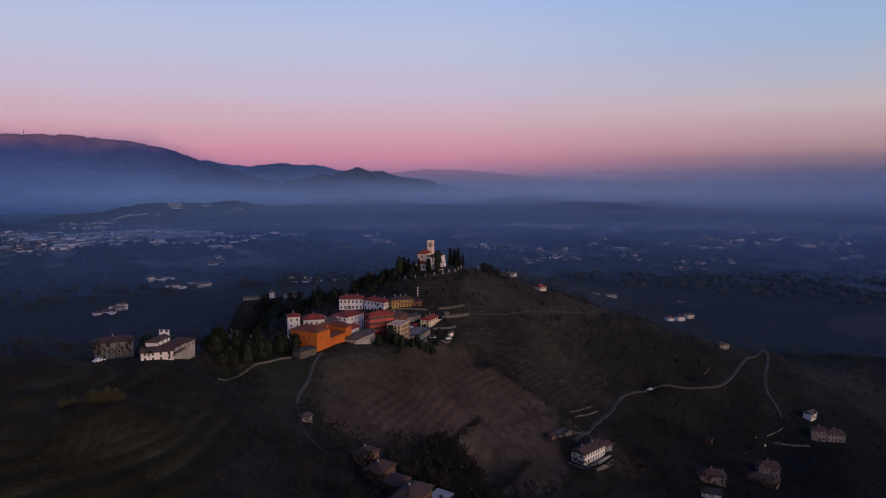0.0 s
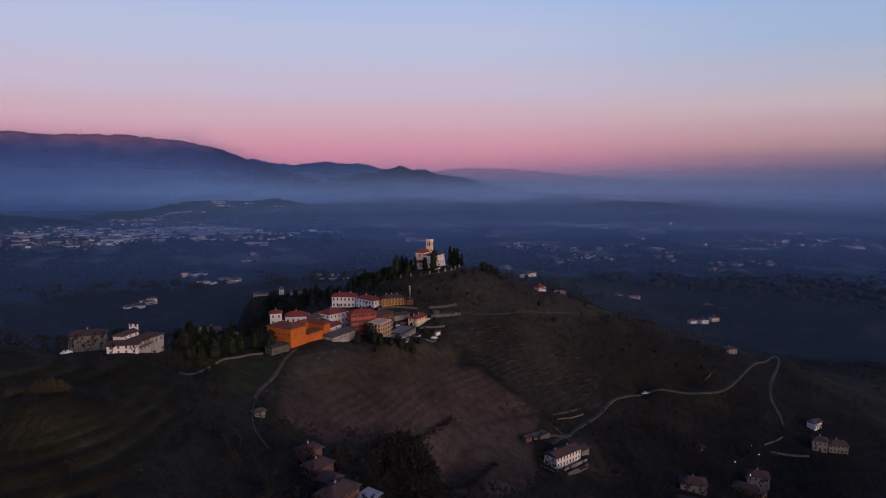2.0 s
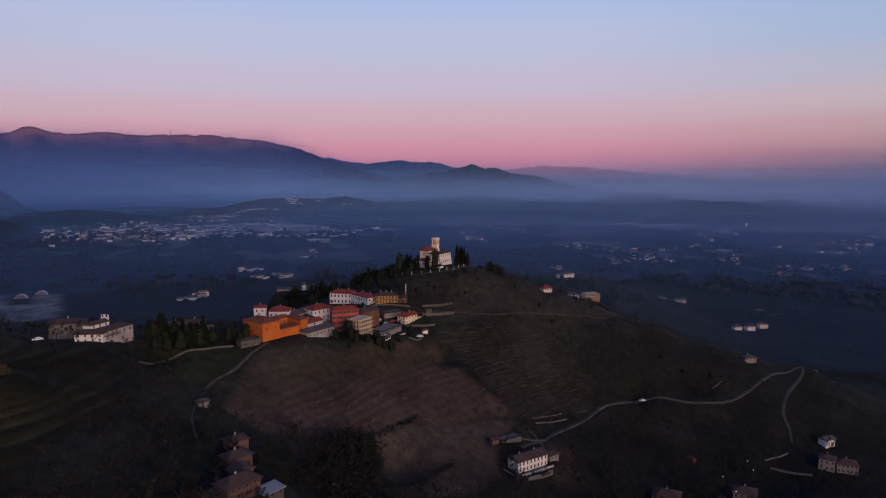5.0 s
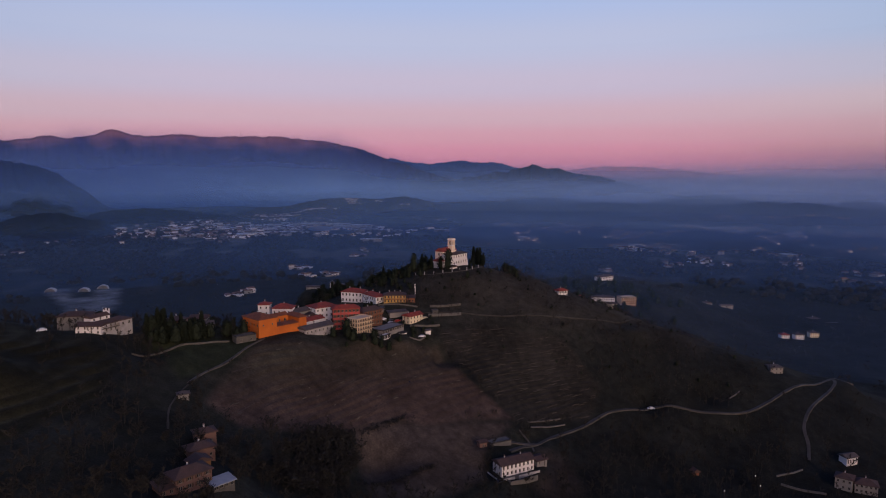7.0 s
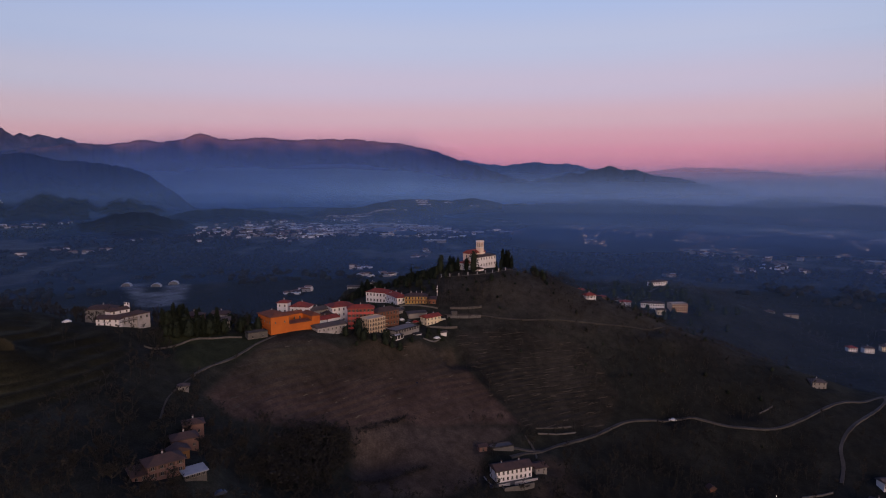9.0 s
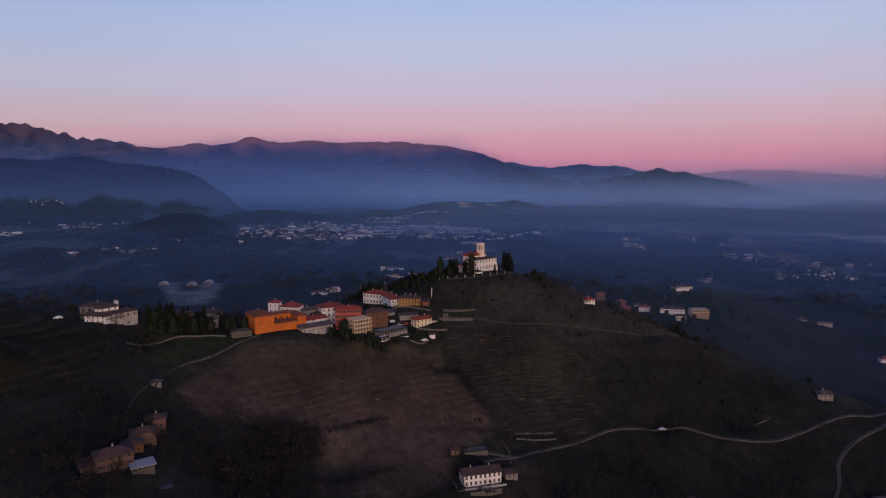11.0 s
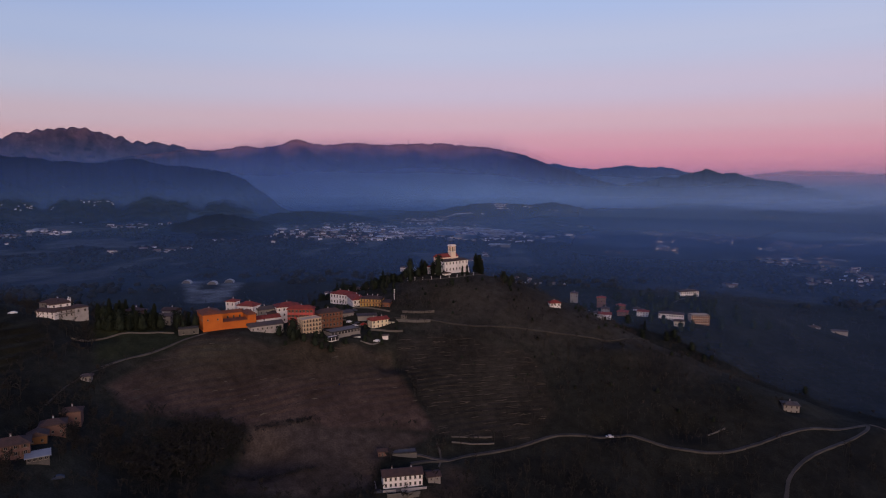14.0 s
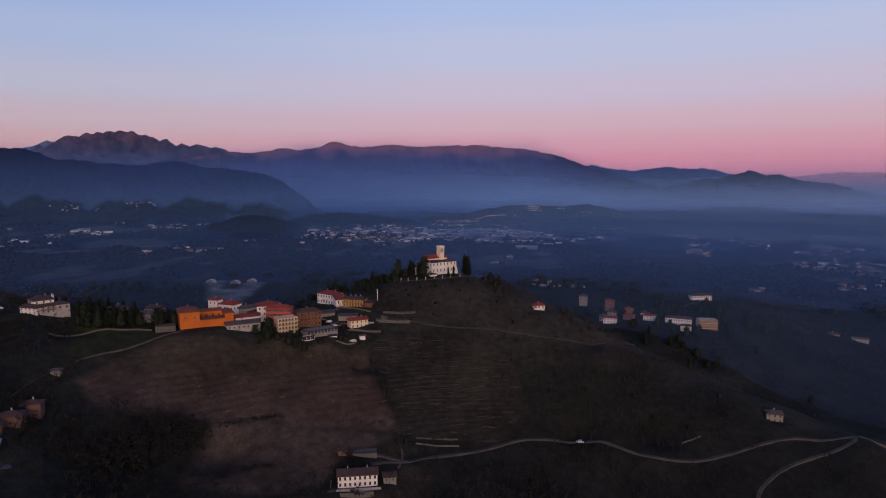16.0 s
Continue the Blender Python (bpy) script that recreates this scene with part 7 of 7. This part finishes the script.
slope_houses(easthill, ((0.16, 0.30, 14, 3), (0.30, 0.55, 70, 9), (0.42, 0.60, 90, 14), (0.55, 0.62, 120, 24), (0.66, 0.5, 100, 16), (0.78, 0.55, 120, 18), (0.52, 0.15, 60, 3)), 9, 1.3)
TOWN, GARDENS = town_mesh()
scatter("garden_trees", [clump(k, 1) for k in range(6)], GARDENS[:, 0], GARDENS[:, 1], height(GARDENS[:, 0], GARDENS[:, 1]), nr.uniform(2.6, 5.2, len(GARDENS)), M_FARWOOD, "dark leafless trees between the houses of the towns", "trees")
tagged(new("town", TOWN), "pale houses and sheds of the towns in the misty plain", "town", kind="stuff")

# shrubs in the gardens
for k in range(70):
    a, r = rng.uniform(0, 6.28), 14 + 40 * rng.random()
    x, y = -32 + math.cos(a) * r * 0.9, 358 + math.sin(a) * r * 1.15
    if all(math.hypot(x - fx, y - fy) > fr * 0.85 for fx, fy, fr in FOOTPRINTS) and float(poly_mask(np.array([x]), np.array([y]), FIELD, 2.0)[0]) < 0.4:
        plant(rng.choice(ROUND), x, y, rng.uniform(0.18, 0.5), rng.uniform(0, 6), "shrub", "dark evergreen garden shrub between the houses", "shrub", "garden shrubs")

# large sheds that stand out
for x, y, w, d, h, a in ((-566, 1560, 56, 30, 6, 25), (-796, 1888, 74, 34, 7, 18), (-880, 1845, 60, 26, 6, 24), (-700, 1838, 64, 26, 6, 20), (-480, 1915, 70, 26, 6, 12),
                         (-975, 1960, 70, 30, 6, 15), (-1040, 1845, 66, 30, 6, 25), (-930, 1935, 52, 30, 6, 20), (-860, 1990, 60, 26, 6, 22), (320, 2230, 80, 24, 7, -5), (230, 2330, 60, 20, 6, -5)):
    e = thing("warehouse", x, y, ground_z(x, y), a, "pale flat-roofed industrial shed in the plain", "warehouse", "warehouses in the plain")
    block(e, 0, w, 0, d, h, None, M_TOWNWALL, M_SHED)
    bm = bmesh.new()
    add_box(bm, -0.4, w + 0.4, -0.4, d + 0.4, h, h + 0.5)
    for k in range(5):
        add_box(bm, w * (0.1 + 0.17 * k), w * (0.18 + 0.17 * k), d * 0.15, d * 0.85, h + 0.5, h + 1.1)
    part("roof", bm, M_SHED, e)

# round-roofed halls in the builders' yard
for x, y, a in ((-706, 756, 30), (-660, 772, 30), (-652, 800, 35)):
    e = thing("arched_hall", x, y, ground_z(x, y), a, "white hall with a round barrel roof in a pale yard", "hall", "arched halls in the yard")
    bm = bmesh.new()
    arcs = []
    for yy in (0.0, 9.0):
        for r in (7.6, 7.0):
            arcs.append([bm.verts.new((r * math.cos(math.pi * k / 14), yy, 0.75 * r * math.sin(math.pi * k / 14))) for k in range(15)])
    fo, fi, bo, bi = arcs
    for k in range(14):
        for p, q in ((fo, bo), (bi, fi), (fi, fo), (bo, bi)):
            bm.faces.new((p[k], p[k + 1], q[k + 1], q[k]))
    part("roof_shell", bm, M_SHED, e)
    bm = bmesh.new()
    face = [bm.verts.new((7.0 * math.cos(math.pi * k / 14), 1.0, 5.2 * math.sin(math.pi * k / 14))) for k in range(15)]
    bm.faces.new(face)
    bmesh.ops.solidify(bm, geom=bm.faces[:], thickness=0.2)
    part("end_wall", bm, M_GREY, e)

# dry reeds and shrubs on the terraced hill
def reeds(seed, n, h):
    rg = random.Random(seed)
    vs, fs = [], []
    for k in range(n):
        a, r = rg.uniform(0, 6.28), abs(rg.gauss(0, 1.35))
        b = Vector((math.cos(a) * r, math.sin(a) * r, -0.2))
        t = b + Vector((b.x * 0.35 + rg.gauss(0, 0.55), b.y * 0.35 + rg.gauss(0, 0.55), h * rg.uniform(0.35, 1.15) * (1.1 - r * 0.2)))
        w = Vector((rg.uniform(-1, 1), rg.uniform(-1, 1), 0)).normalized() * 0.05
        i = len(vs)
        vs += [b - w, b + w, t + w * 1.3, t - w * 0.3]
        fs.append((i, i + 1, i + 2, i + 3))
    return mesh_of("reed_clump", vs, fs, M_DRY)


REED = [reeds(k, 420, 3.6) for k in range(2)]
for x, y, s in ((-104, 188, 1.0), (-101, 189.5, 1.1), (-98.5, 190, 0.9), (-106.5, 189, 0.6), (-112, 186, 0.65), (-110, 187, 0.5)):
    o = new("reed_clump", REED[int(s * 10) % 2])
    o.matrix_world = Matrix.Translation((x, y, ground_z(x, y))) @ Matrix.Scale(s, 4)
    tagged(o, "tall clump of dry yellow reeds on the terrace", "reeds", "reed clumps on the terrace")


# dry grass banks and pruned rows along the levels of the slopes
def banks(polys, count, seed, long, tall, mat, name, label):
    rg = np.random.RandomState(seed)
    bx, by = rg.uniform(-280, 110, count * 12), rg.uniform(100, 430, count * 12)
    m = np.zeros(len(bx))
    for q in polys:
        m = np.maximum(m, poly_mask(bx, by, q, 4.0))
    bx, by = bx[m > 0.6][:count], by[m > 0.6][:count]
    gx = height(bx + 2, by, False) - height(bx - 2, by, False)
    gy = height(bx, by + 2, False) - height(bx, by - 2, False)
    gl = np.hypot(gx, gy) + 1e-6
    ux, uy = -gy / gl, gx / gl
    allv, allf = [], []
    for k in range(len(bx)):
        n = int(rg.uniform(*long) / 1.2)
        d = (np.arange(n + 1) - n / 2) * 1.2
        x = bx[k] + ux[k] * d + rg.normal(0, 0.15, n + 1)
        y = by[k] + uy[k] * d + rg.normal(0, 0.15, n + 1)
        z = height(x, y)
        h = tall * rg.uniform(0.4, 1.0, n + 1) * np.sin(math.pi * (np.arange(n + 1) + 0.5) / (n + 1)) ** 0.5
        o = len(allv)
        for j in range(n + 1):
            allv += [(x[j] - 0.35, y[j] - 0.35, z[j] - 0.1), (x[j], y[j], z[j] + h[j]), (x[j] + 0.35, y[j] + 0.35, z[j] - 0.1)]
        for j in range(n):
            a = o + 3 * j
            allf += [(a, a + 3, a + 4, a + 1), (a + 1, a + 4, a + 5, a + 2)]
    me = bpy.data.meshes.new(name)
    me.from_pydata(allv, [], allf)
    me.materials.append(mat)
    tagged(new(name, me), label, "grass", kind="stuff")


M_PALEBANK = material("bleached_grass", (0.10, 0.085, 0.065), 0.95, 0.3, 0.3, island=0.5)
M_LOWBANK = material("dull_grass_bank", (0.038, 0.033, 0.024), 0.95, 0.3, 0.3, island=0.4)
M_ROW = material("pruned_rows", (0.066, 0.049, 0.038), 0.95, 0.3, 0.3, island=0.35)
banks([TERRACES], 420, 51, (2, 9), 0.35, M_BANK, "dry_bank", "dry grass banks along the vineyard terraces")
banks([FIELD], 130, 53, (4, 14), 0.16, M_ROW, "vine_row", "bare brown vine rows along the field's levels")
banks([TERRACES, FIELD], 60, 54, (1.5, 4), 0.4, M_PALEBANK, "dry_bank", "bleached grass tufts on the slope")

# lit street lamps in the valley
M_LAMP = bpy.data.materials.new("lamp_glow")
M_LAMP.use_nodes = True
lb = M_LAMP.node_tree.nodes["Principled BSDF"]
lb.inputs["Emission Color"].default_value, lb.inputs["Emission Strength"].default_value = (1.0, 0.85, 0.65, 1), 6.0
for x, y in ((183, 365), (184, 357), (166, 343), (169, 330)):
    e = thing("street_lamp", x, y, ground_z(x, y), 0, "lit street lamp on a thin pole in the valley", "street lamp", "street lamps in the valley")
    bm = bmesh.new()
    bmesh.ops.create_cone(bm, cap_ends=True, segments=8, radius1=0.08, radius2=0.05, depth=5.6, matrix=pose(0, 0, 2.6))
    part("pole", bm, M_SHUTTER, e)
    bm = bmesh.new()
    bmesh.ops.create_uvsphere(bm, u_segments=10, v_segments=6, radius=0.15, matrix=pose(0, 0, 5.45))
    part("lamp_head", bm, M_LAMP, e, "glowing lamp head")
